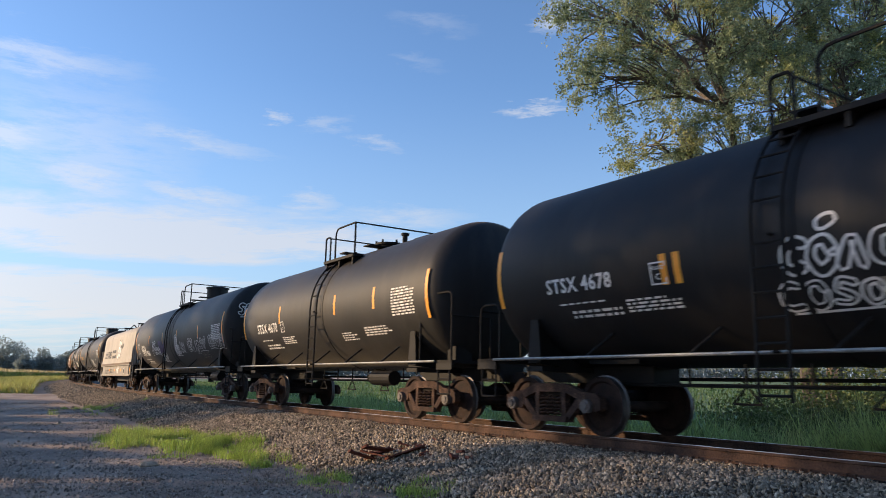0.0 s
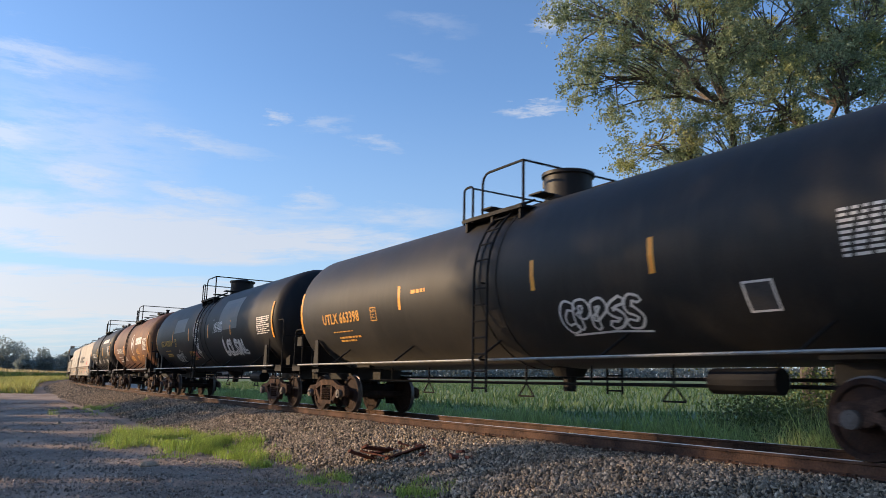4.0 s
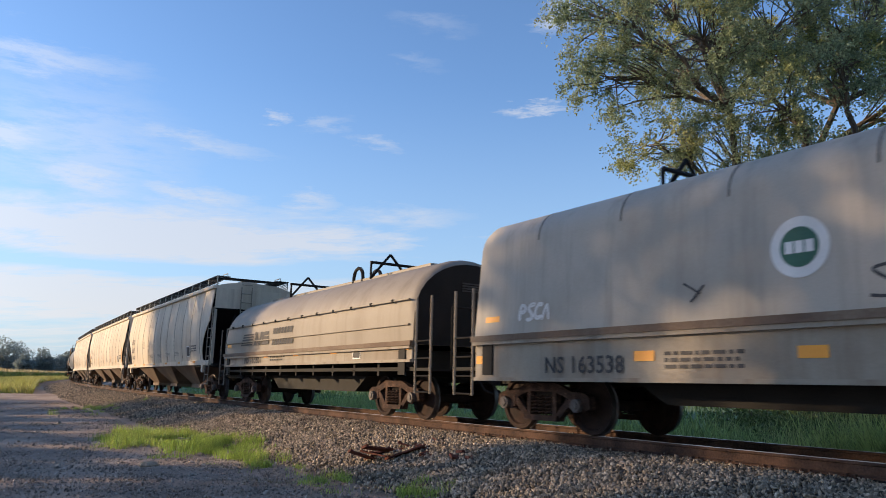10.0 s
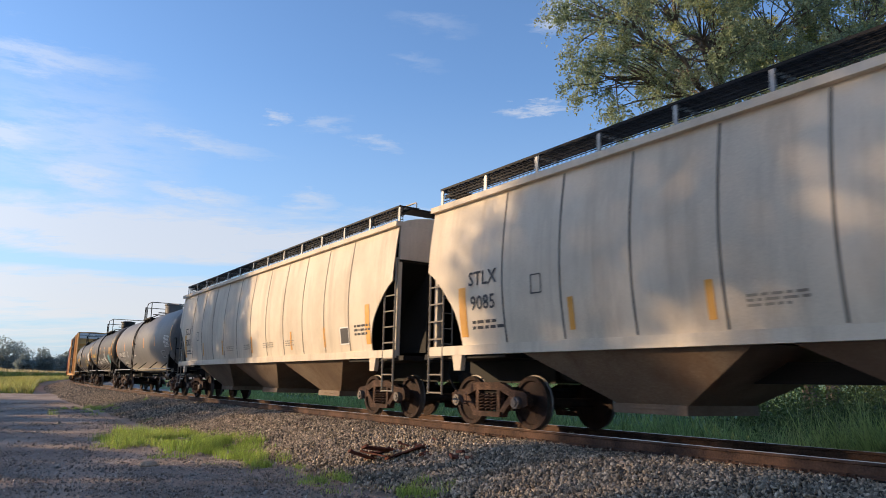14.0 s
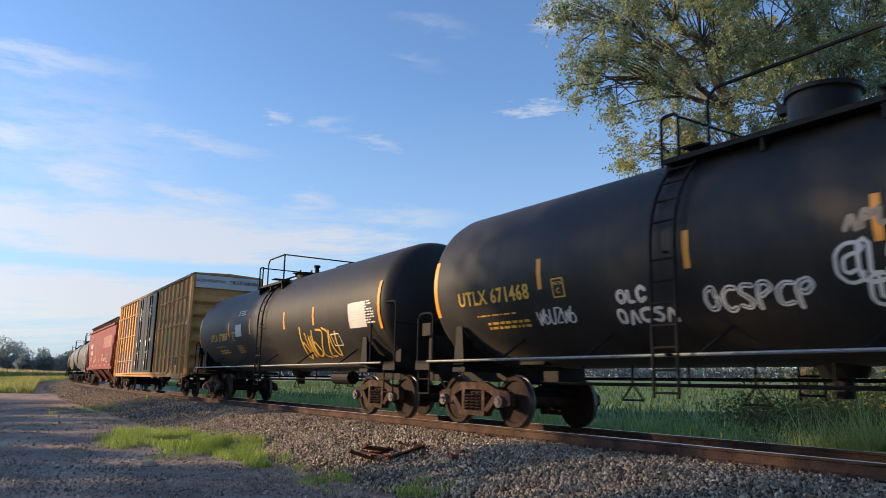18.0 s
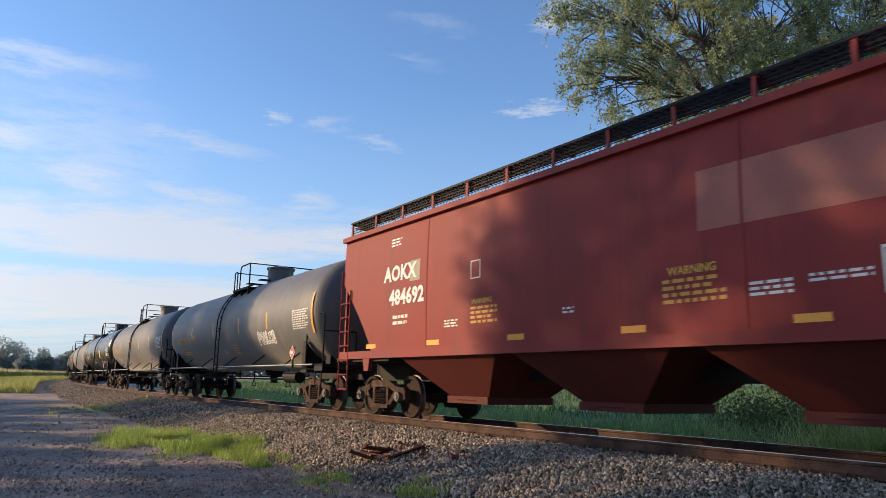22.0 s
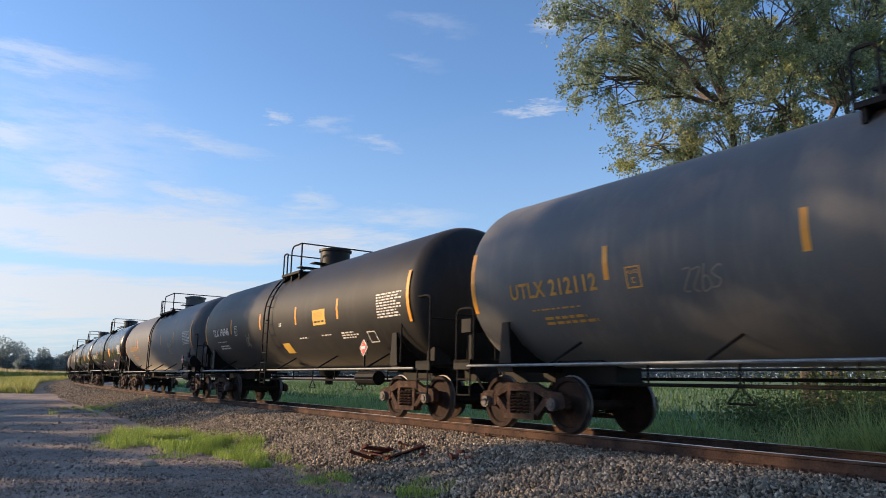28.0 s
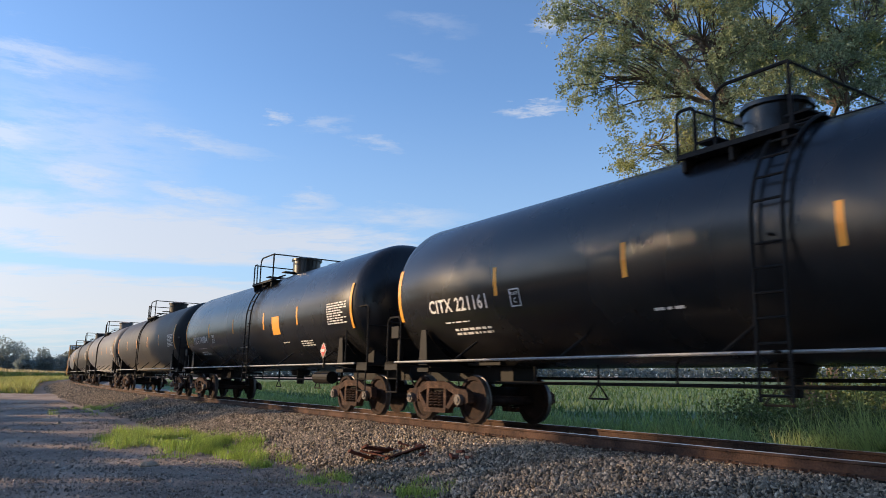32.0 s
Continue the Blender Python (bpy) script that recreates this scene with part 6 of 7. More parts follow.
# 19 to 26
car, side, half = long_tank(19, "slate", "slate grey tank car with orange lettering and a diamond placard", "NATX 364395", "letters_o", tx=-5.95, gap=.42, over=1.75, dome_x=1.08, ladder_x=-.42, plat=(-.45, 1.25))
side.throw_up(car, 4.2, -.62, 1.5, .40, 6, "letters_w", .05, 201, .10, False)
side.placard(car, 6.75, -1.15)
side.bars(car, .88, -.92, .45, .4, 4, "letters_o", seed=202)
car, side, half = long_tank(20, "slate", "slate grey tank car with faded orange lettering", "NATX 364362", "letters_o", dome_x=1.0, ladder_x=-.5, plat=(-.9, .85))
side.placard(car, 5.75, -1.15)
side.bars(car, .86, -.9, .6, .4, 4, "letters_o", seed=203)


def gloss_tank(i, words, label, **kw):
    car, side, half = long_tank(i, "gloss", label, words, "letters_w", (-4.5, -1.5, 1.6, 4.35), th=-.42, **kw)
    b = Build()
    side.patch(b, 2.35, 2.95, -.56, -.02)
    part("yellow_square", b, M["orange"], car)
    side.bars(car, -.8, -.87, .7, .08, 1, "letters_w", seed=i)
    side.bars(car, 4.7, -.92, .9, .2, 3, "letters_w", seed=i + 1)
    side.bars(car, 3.2, -.84, .5, .07, 1, "letters_w", seed=i + 2)
    side.placard(car, 6.35, -1.2)
    return car, side, half


gloss_tank(21, "TILX 190611", "glossy black tank car with white lettering and a yellow square", dome_x=.75, ladder_x=.3)
car, side, half = long_tank(22, "slate", "slate grey tank car with orange lettering", "UTLX 212112", "letters_o", dome_x=.2, ladder_x=.3, plat=(-1.0, .75), sill=1.08)
side.scrawl(car, -2.9, -.5, .6, .3, 4, "coilbody", .03, 221)
side.scrawl(car, 4.5, -.8, .9, .4, 4, "coilbody", .03, 223)
side.bars(car, -.4, -.84, .5, .4, 3, "letters_o", seed=222)
car, side, half = long_tank(23, "grime", "matt black tank car with white lettering and yellow panels", "TILX 196946", "letters_w", (-4.5, -1.54, 1.4, 4.15), th=-.26, sill=1.05, dome_x=.42, ladder_x=-.7, plat=(-.78, .64))
b = Build()
side.patch(b, 2.6, 3.4, -.44, -.04)
part("yellow_notice_panel", b, M["letters_y"], car)
side.bars(car, 3.0, -.37, .66, .08, 1, "letters_k", seed=231)
side.bars(car, 3.0, -.18, .6, .14, 4, "letters_o", seed=230)
b = Build()
side.patch(b, .05, .6, -1.2, -.85, .006, 4, -.25)
part("yellow_notice_panel", b, M["letters_y"], car)
side.bars(car, .2, -.30, .2, .12, 2, "letters_w", seed=232)
side.bars(car, 1.72, -.76, .6, .07, 1, "letters_w", seed=233)
side.bars(car, 3.25, -.74, .6, .06, 1, "letters_w", seed=236)
side.bars(car, 4.6, -.8, .9, .2, 3, "letters_w", seed=234)
side.scrawl(car, -2.9, -.65, .4, .4, 3, "coilbody", .03, 235)
side.frame_mark(car, 5.7, -.89, .4, .3, "letters_w", None)
side.placard(car, 5.75, -1.25)
car, side, half = long_tank(24, "slate", "slate grey tank car with orange lettering and a red placard", "UTLX 209670", "letters_o", (-4.1, -1.07, 1.9, 4.6), tx=-5.4, sill=1.05, dome_x=1.5, ladder_x=-.2, plat=(-.6, 2.2), hose_tank=True)
side.throw_up(car, 3.7, -.51, .75, .46, 3, "coil", .04, 241)
side.placard(car, 6.8, -1.15)
gloss_tank(25, "CITX 221161", "glossy black tank car with white lettering", dome_x=.0, ladder_x=.8, plat=(-.8, .9))
gloss_tank(26, "TILX 190584", "glossy black tank car with a yellow square", dome_x=1.0, ladder_x=.4)
for i in range(27, 35):
    if i == 32:
        box_car(C[i], C[i + 1], "yellow boxcar far down the train")
        continue
    long_tank(i, "grime" if i % 2 else "slate", "dark tank car far down the train", None)

# ---- growth: trees, corn, weeds and grass ----
M["leaf"] = leaf_material("small_green_leaves", [(.18, .235, .135), (.30, .36, .205), (.45, .48, .29)], .45, .55)
# Pale bluish green: the haze of distance is put into the leaf colour.
M["leaf_hazed"] = leaf_material("haze_toned_foliage", [(.19, .235, .225), (.26, .305, .28)], .3, .5)
M["leaf_shade"] = leaf_material("shade_tree_leaves", [(.05, .07, .03), (.09, .11, .045)], .35, .25)
M["bark"] = material("grey_brown_bark", [(.08, .062, .048), (.21, .165, .13)], 4, .95, 0, .9, 25, (1, 1, .3))
M["grass"] = leaf_material("green_grass_blades", [(.20, .30, .06), (.33, .45, .095), (.50, .56, .17)], .4, .5)
M["weed"] = leaf_material("tall_green_weeds", [(.20, .295, .09), (.31, .41, .13), (.47, .50, .20)], .4, .5)
# Blades made pale so that the shaded strip looks sunlit.
M["grass_sun_tone"] = leaf_material("sun_toned_grass", [(.36, .44, .13), (.50, .56, .19), (.62, .62, .28)], .35, .55)
M["bush_leaf"] = leaf_material("bush_leaves", [(.07, .10, .03), (.12, .155, .045), (.21, .22, .07)], .45, .4)
M["corn"] = leaf_material("green_corn_leaves", [(.05, .10, .022), (.09, .15, .035)], .3, .3)
M["tassel"] = leaf_material("pale_corn_tassels", [(.45, .36, .17), (.58, .48, .25)], .25, .4)
M["field"] = material("low_green_crop", [(.06, .115, .035), (.10, .165, .055), (.15, .215, .075)], .25, .95, 0, .6, 8)
M["crop"] = leaf_material("bright_crop_leaves", [(.07, .135, .04), (.11, .185, .06), (.17, .24, .085)], .3, .35)
M["verge_blade"] = leaf_material("yellow_green_grass", [(.27, .31, .08), (.40, .41, .12), (.52, .48, .19)], .3, .45)

LEAF_V = [(0, 0, 0), (.28, .5, .05), (0, 1, 0), (-.28, .5, .05)]
LEAF_F = [(0, 1, 2, 3)]
BLADE_V = [(-.5, 0, 0), (.5, 0, 0), (.35, .12, .55), (-.35, .12, .55), (0, .42, 1.0), (.02, .42, 1.0)]
BLADE_F = [(0, 1, 2, 3), (3, 2, 5, 4)]


def tree(name, label, x, y, z0, height, spread, seed, leaves, size, mat="leaf", clumps=.55, droop=.3, group="", low=.34, fill=0, crown=None, lobes=()):
    """A tapered trunk that forks into limbs and twigs; leaves sit in clumps round the twig ends."""
    r = random.Random(seed)
    thing = empty(name, pose(x, y, z0))
    tagged(thing, label, "tree", group)
    ends = []
    wood = Build()

    def limb(p, d, length, rad, depth):
        pts = [p]
        q, v = Vector(p), Vector(d).normalized()
        n = 4
        for i in range(n):
            v = (v + Vector((r.uniform(-1, 1), r.uniform(-1, 1), r.uniform(-.6, .8))) * .22).normalized()
            q = q + v * length / n
            pts.append(tuple(q))
        for i, (a, b) in enumerate(zip(pts, pts[1:])):
            wood.cyl(a, b, rad * (1 - .14 * i), 7 if depth < 2 else 4, rad * (1 - .14 * (i + 1)), False)
        if depth >= 4:
            ends.append((pts[-1], v))
            return
        if depth >= 2:
            ends.append((pts[2], v))
        for k in range(r.choice((2, 3)) if depth else 4):
            out = Vector((r.uniform(-1, 1), r.uniform(-1, 1), r.uniform(-.25, .75) - droop * depth * .12))
            at = pts[-1] if k < 2 else pts[r.choice((2, 3))]
            limb(at, v * .65 + out * (.75 if depth else .62), length * r.uniform(.62, .82), rad * .56, depth + 1)
    limb((0, 0, -.3), (0.03, .02, 1), height * low, height * .022, 0)
    ext = max(max(abs(p[0][0]), abs(p[0][1])) for p in ends)
    topz = max(p[0][2] for p in ends)
    kx, kz = spread / ext, height / topz
    wood.v = [(a * kx if c > height * .2 else a, b * kx if c > height * .2 else b, c * kz) for a, b, c in wood.v]
    g = np.random.default_rng(seed)
    E = np.array([p for p, v in ends]) * np.array([kx, kx, kz])
    if crown:                                                     # draw the boughs into the crown's round outline
        off, rad = np.array(crown[:3]), np.array([spread, spread, crown[3]])
        d = (E - off) / rad
        k = np.linalg.norm(d, axis=1)
        E = np.where((k > .92)[:, None], off + d / k[:, None] * rad * .85, E)
    if fill:
        u = g.normal(0, 1, (fill, 3))
        u /= np.linalg.norm(u, axis=1)[:, None]
        lob = 1 + .08 * np.sin(u[:, 0] * 4 + seed) + .06 * np.sin(u[:, 1] * 5 + 1) + .07 * np.sin(u[:, 2] * 6 + 2)
        q = u * (g.uniform(.35, 1.0, fill) ** .6 * lob)[:, None] * (np.array([spread, spread, height * .36]) if not crown else rad) + (np.array([0, 0, height * .64]) if not crown else off)
        for c in q:
            j = np.argmin(((E - c) ** 2).sum(1))
            mid = (E[j] + c) / 2 + np.array([0, 0, .25])
            wood.cyl(E[j], mid, .05, 4, .035, False).cyl(mid, c, .035, 4, .015, False)
        for lx, ly, lz, lr, ln in lobes:                              # hanging boughs
            q = np.concatenate([q, np.array([lx, ly, lz]) + g.normal(0, .45, (ln, 3)) * lr])
        for c in q[fill:]:
            j = np.argmin(((E - c) ** 2).sum(1))
            wood.cyl(E[j], c, .045, 4, .012, False)
        E = np.concatenate([E, q])
    part("trunk", wood, M["bark"], thing, "grey-brown forking trunk", True)
    per = max(1, leaves // len(E))
    idx = np.repeat(np.arange(len(E)), per)
    n = len(idx)
    clump = g.uniform(.5, 1.2, len(E)) * clumps
    off = np.clip(g.normal(0, 1, (n, 3)), -1.7, 1.7) * clump[idx][:, None] * np.array([1, 1, .8])
    off[:, 2] -= np.abs(g.normal(0, 1, n)) * clump[idx] * droop * 1.2
    P = E[idx] + off
    R = turns(n, g) * (size * g.uniform(.6, 1.4, n))[:, None, None]
    me = scatter("crown", LEAF_V, LEAF_F, np.concatenate([R, P[:, :, None]], 2), M[mat])
    me.parent = thing
    return thing


M["leaf_olive"] = leaf_material("olive_green_leaves", [(.29, .315, .125), (.43, .445, .18), (.56, .54, .26)], .4, .55)


def bough_tree(label, x, y, z0, lobes, seed, leaves, size):
    """A many-stemmed tree: stems fork towards rounded boughs, each a heap of leafy clumps with gaps between them.
    lobes: across, deep, up, radius, share of olive leaves."""
    g = np.random.default_rng(seed)
    thing = empty("tree", pose(x, y, z0))
    tagged(thing, label, "tree")
    wood = Build()

    def bend(p, q, r0, r1, n, sag):
        p, q = np.array(p, float), np.array(q, float)
        d = np.linalg.norm(q - p)
        pts = [p + (q - p) * (i / n) + np.array([0, 0, sag * d * math.sin(math.pi * i / n)]) + (g.normal(0, .03 * d, 3) if 0 < i < n else 0) for i in range(n + 1)]
        for i in range(n):
            wood.cyl(pts[i], pts[i + 1], r0 + (r1 - r0) * i / n, 7 if r0 > .1 else 4, r0 + (r1 - r0) * (i + 1) / n, False)
        return pts
    stems = []
    for k in range(5):                                              # stems that part near the ground
        a = 2 * math.pi * k / 5 + .5
        top = (2.3 * math.cos(a) + g.normal(0, .4), 2.3 * math.sin(a), 10.5 + g.uniform(-1.5, 1.5))
        stems += bend((.25 * math.cos(a), .25 * math.sin(a), -.3), top, .19, .10, 6, .02)[2:]
    stems = np.array(stems)
    P = [[], []]
    D = [[], []]
    total = sum(l[3] ** 2 for l in lobes)
    for lx, ly, lz, lr, olive in lobes:
        c = np.array([lx, ly, lz])
        low = stems[stems[:, 2] < lz - .8]
        j = np.argmin(((low - c) ** 2).sum(1) + 3 * np.abs(low[:, 2] - lz + 3))
        spine = bend(low[j], c, .11, .05, 5, .06)
        n = int(13 * lr ** 1.6)
        u = g.normal(0, 1, (n, 3))
        u /= np.linalg.norm(u, axis=1)[:, None]
        q = c + u * (lr * g.uniform(.3, 1.05, n) ** .5)[:, None] * np.array([1, 1, .82])
        per = leaves * lr ** 2 / total / n
        for e in q:
            bend(spine[int(g.integers(2, 6))], e, .035, .012, 3, .05)
            kind = int(g.uniform() < olive * .75)
            w = 9
            rad = g.uniform(.38, .80)
            out = (e - c) / (np.linalg.norm(e - c) + 1e-6)
            for t in range(w):                                      # twigs that spread outward and hang at their tips
                d = out * .7 + g.normal(0, .75, 3)
                d /= np.linalg.norm(d)
                m = max(2, int(per / w))
                f = g.uniform(.1, 1.0, m)
                at = e + d * (f * rad * 1.35)[:, None] + g.normal(0, .055, (m, 3))
                at[:, 2] -= .32 * rad * f ** 2
                P[kind].append(at)
                D[kind].append(np.repeat(d[None], m, 0))
    part("trunk", wood, M["bark"], thing, "grey-brown stems that fork from the ground", True)
    for k, mat in enumerate(("leaf", "leaf_olive")):
        if not P[k]:
            continue
        at = np.concatenate(P[k])
        n = len(at)
        R = turns(n, g) * (size * g.uniform(.6, 1.35, n))[:, None, None]
        c = scatter("crown", LEAF_V, LEAF_F, np.concatenate([R, at[:, :, None]], 2), M[mat])
        c.parent = thing


LOBES = [(-6.7, 0, 14.6, 1.9, .1), (-6.6, -.6, 12.1, 1.6, .1), (-5.0, .4, 10.1, 1.45, .35), (-2.9, -.4, 9.7, 1.35, .2), (.6, .4, 10.0, 1.2, .2), (3.4, -.4, 9.5, 1.3, .2), (5.6, .5, 8.8, 1.6, .2), (6.4, -1, 6.6, 1.6, .4), (2.4, .8, 8.0, 1.3, .2), (-.8, .2, 8.7, 1.2, .3), (4.6, -.6, 10.6, 1.3, .3), (-3.6, -1, 13.4, 2.1, .15), (-4.4, 1, 17.0, 2.3, .1), (-1.6, -1.6, 11.0, 1.6, .2),
         (-.7, 0, 14.2, 2.0, .55), (.6, -2, 12.2, 1.3, .2), (2.2, -.5, 13.9, 2.1, .6), (4.9, 0, 12.2, 1.7, .35), (.2, .6, 17.6, 1.9, .45), (4.4, .8, 16.8, 1.7, .3), (7.6, 0, 14.9, 1.5, .2), (7.4, 1.2, 11.4, 1.6, .2)]
bough_tree("tall leafy tree with grey-green and olive leaves behind the track", 12.6, 25.0, -1.0, LOBES + [(1.0, 4.5, 15.5, 1.9, .2), (-3.0, 4.2, 14.6, 1.8, .1), (5, 4.5, 15, 1.9, .2), (1.6, 1, 20.4, 2.2, .3), (-2.6, .8, 19.6, 2.0, .2), (5.4, 1, 19.3, 2.0, .2)], 12, 245000, .10)
tree("tree", "leafy tree with low boughs behind the track", 27.0, 27.0, -1.0, 15.0, 7.0, 7, 24000, .2, clumps=.6, low=.2)
tree("tree", "broad leafy tree at the field's edge", 23.0, 33.0, -1.0, 7.5, 5.0, 9, 20000, .2, clumps=.6, low=.2)
# the trees that shade the road, off to the sun's side
for k, (x, y, h, w, c, n) in enumerate(((-24, 10.0, 14.5, 4.6, .7, 10500), (-25, 15.1, 14, 2.8, .55, 5600), (-33, 12.6, 15, 3.6, .7, 5000), (-43, 40.0, 18.5, 5.8, .8, 16000),
                                        (-30, 32.6, 13.5, 4.2, .6, 9000), (-27, 28.4, 11.0, 2.6, .5, 5000), (-26.5, 12.6, 9.6, 3.9, .6, 9500), (-34, -8, 14, 6, .8, 20000))):
    tree("tree", "leafy shade tree beyond the dirt road", x, y, GROUND, h, w, (41, 45, 46, 47, 48, 49, 50, 42)[k], n, .27, clumps=c, group="trees that shade the road", low=.16, mat="leaf_shade")
# Added row out of view, sized to shade the road but not the train.
for k in range(16):
    x, y, h = -24.5 - .55 * k * 2.2, 16.5 + k * 2.2, (5.4, 5.4, 5.3, 5.3, 5.2)[k] if k < 5 else 4.9
    tree("shrub", "unseen shrub added to shade the dirt road", x, y, GROUND, h, 1.5, 60 + k, 2600 if h > 3 else 1600, .3, clumps=.35, group="hedge beside the road", low=.1, mat="leaf_shade")
# Added trees behind the camera, unseen, that dim the sky light on car ends.
for k, (x, y, h, w) in enumerate(((4.5, -10, 16, 6), (12, -9, 18, 6.5), (-12, -14, 13, 5), (25, -4, 17, 6), (15, -20, 21, 7), (27, -33, 22, 8), (36, -12, 21, 7), (33, 4, 18, 6.5), (21, 3, 16, 5.5), (23, -15, 21, 6.5))):
    tree("tree", "unseen tree added to hold back sky light", x, y, GROUND, h, w, 90 + k, 13000, .6, clumps=.9, group="trees that shade the road", low=.16, mat="leaf_shade")


def far_trees():
    r = random.Random(8)
    g = np.random.default_rng(8)
    k = 0
    spots = [(-205 + 9 * i + r.uniform(-3, 3), 300 + r.uniform(-12, 25), r.uniform(8, 12)) for i in range(9)]
    spots += [(-172, 296, 15.5), (-183, 300, 13), (-161, 302, 11), (-150, 300, 11.5), (-141, 303, 10)]
    for x, y, h in spots:
        t = empty("far_tree", pose(x, y, -1))
        tagged(t, "green tree at the far edge of the cornfield, paled for haze", "tree", "far tree line")
        part("trunk", Build().cyl((0, 0, 0), (0, 0, h * .5), .35, 6, .2), M["bark"], t)
        n = 4200
        u = g.normal(0, 1, (n, 3))
        u /= np.linalg.norm(u, axis=1)[:, None]
        rad = g.uniform(.55, 1.05, n) * (1 + .25 * np.sin(u[:, 0] * 5 + x) + .2 * np.sin(u[:, 2] * 7 + y))
        P = u * rad[:, None] * np.array([h * .42, h * .42, h * .42]) + np.array([0, 0, h * .56])
        R = turns(n, g) * (.62 * g.uniform(.6, 1.5, n))[:, None, None]
        c = scatter("crown", LEAF_V, LEAF_F, np.concatenate([R, P[:, :, None]], 2), M["leaf_hazed"])
        c.parent = t


far_trees()


def far_wood():
    """The wood along the horizon."""
    g = np.random.default_rng(18)
    n = 30000
    x = g.uniform(-700, 900, n)
    y = 640 + 40 * np.sin(x * .01) + g.uniform(-20, 20, n)
    hmax = 9 + 4 * wavy(x, y, .05, 9) + 2 * wavy(x, y, .3, 10)
    z = -1 + hmax * g.uniform(0, 1, n) ** .7
    R = turns(n, g) * (3.6 * g.uniform(.6, 1.4, n))[:, None, None]
    ob = scatter("far_wood", LEAF_V, LEAF_F, np.concatenate([R, np.stack([x, y, z], -1)[:, :, None]], 2), M["leaf_hazed"])
    tagged(ob, "green wood along the horizon, paled for haze", "wood", kind="stuff")


far_wood()


def blades(name, label, X, Y, Z, tall, wide, mat, seed, lean=.35, cat="grass"):
    g = np.random.default_rng(seed)
    n = len(X)
    R = turns(n, g, lean) * np.stack([wide * g.uniform(.7, 1.3, n), tall * g.uniform(.6, 1.3, n), tall * g.uniform(.55, 1.25, n)], -1)[:, None, :]
    ob = scatter(name, BLADE_V, BLADE_F, np.concatenate([R, np.stack([X, Y, Z], -1)[:, :, None]], 2), M[mat])
    return tagged(ob, label, cat, kind="stuff")


def grass_patch(label, spots, seed, tall=.2, mat="grass"):
    """spots: centre x, y, half sizes along and across, blades."""
    g = np.random.default_rng(seed)
    X, Y = [], []
    for x, y, a, b, turn, n in spots:
        tufts = max(3, n // 55)
        at = g.integers(0, tufts, n)
        u, v = (g.normal(0, .5, tufts) * a)[at] + g.normal(0, .085, n), (g.normal(0, .5, tufts) * b)[at] + g.normal(0, .085, n)
        X.append(x + u * math.cos(turn) - v * math.sin(turn))
        Y.append(y + u * math.sin(turn) + v * math.cos(turn))
    X, Y = np.concatenate(X), np.concatenate(Y)
    keep = wavy(X, Y, 2.2, seed) + .9 * wavy(X, Y, 5.5, seed + 9) + g.normal(0, .15, len(X)) > -.1
    X, Y = X[keep], Y[keep]
    s, a = to_track(X, Y)
    Z = np.where(a < 4.2, np.maximum(np.interp(a, BAL_X, BAL_Z), GROUND), ground_height(X, Y)) - .015
    t = tall * (.5 + .9 * np.clip(wavy(X, Y, 2.2, seed) + .25, 0, 1)) * g.uniform(.6, 1.3, len(X))
    blades("grass", label, X, Y, Z, t, .010, mat, seed + 2)


grass_patch("tuft of sunlit green grass beside the ballast", [(-8.3, 20.0, 1.1, .9, 2.2, 5000), (-7.2, 19.2, 1.5, 1.2, 2.2, 10000), (-5.9, 17.6, 1.3, 1.2, 2.2, 9500), (-4.8, 16.4, 1.3, .9, 2.2, 9000), (-3.9, 14.8, .9, .55, 2.2, 2400)], 51, .23)
grass_patch("thin weedy grass at the foot of the ballast", [(-2.9, 13.0, .8, .5, 2.2, 1100), (-1.7, 11.7, .9, .5, 2.2, 1000), (-.5, 10.6, .9, .5, 2.2, 1000), (-15.8, 34.0, 3.4, 1.6, 2.1, 2600), (-2.4, 12.2, 2.2, .3, 2.2, 600)], 54, .16)
grass_patch("scattered low weeds on the dirt road", [(-5.5, 14.9, .3, .25, 0, 120), (-3.9, 13.4, 1.2, .5, 0, 300), (-11, 26, 2, 1, 0, 200), (-1.2, 10.2, 1.2, .3, .6, 260)], 57, .08)
M["straw"] = leaf_material("dead_dry_grass", [(.16, .12, .08), (.28, .22, .14), (.40, .33, .22)], .4, .2)
grass_patch("dead grass litter on the dirt road", [(-12.4, 24.2, 1.6, .5, .2, 700), (-6.1, 13.7, 1.2, .4, .4, 260), (-3.6, 11.3, 2.2, .5, .2, 500), (-8.6, 16.0, 2.0, .6, .1, 260)], 59, .07, "straw")


def verge():
    g = np.random.default_rng(61)
    n = 46000
    ss = 60 + 170 * g.uniform(0, 1, n) ** 1.5
    aa = 4.4 + 9 * g.uniform(0, 1, n) ** 1.1
    x, y, th = np.interp(ss, LINE_S, LINE_X), np.interp(ss, LINE_S, LINE_Y), np.interp(ss, LINE_S, LINE_T)
    X, Y = x - np.sin(th) * aa, y + np.cos(th) * aa
    keep = (Y > 62 + 4 * wavy(X, Y, .3, 6)) & (aa > 5.0 + .8 * wavy(X, Y, .35, 8)) & ((aa < 10.0 + .8 * wavy(X, Y, .4, 7)) | (g.uniform(0, 1, n) < .25))
    X, Y = X[keep], Y[keep]
    blades("verge_grass", "tall yellow-green grass on the sunlit verge", X, Y, np.full(len(X), GROUND - .02) + .35 * np.clip((Y - 62) / 14, 0, 1), .85, .07, "verge_blade", 62, .4)


verge()


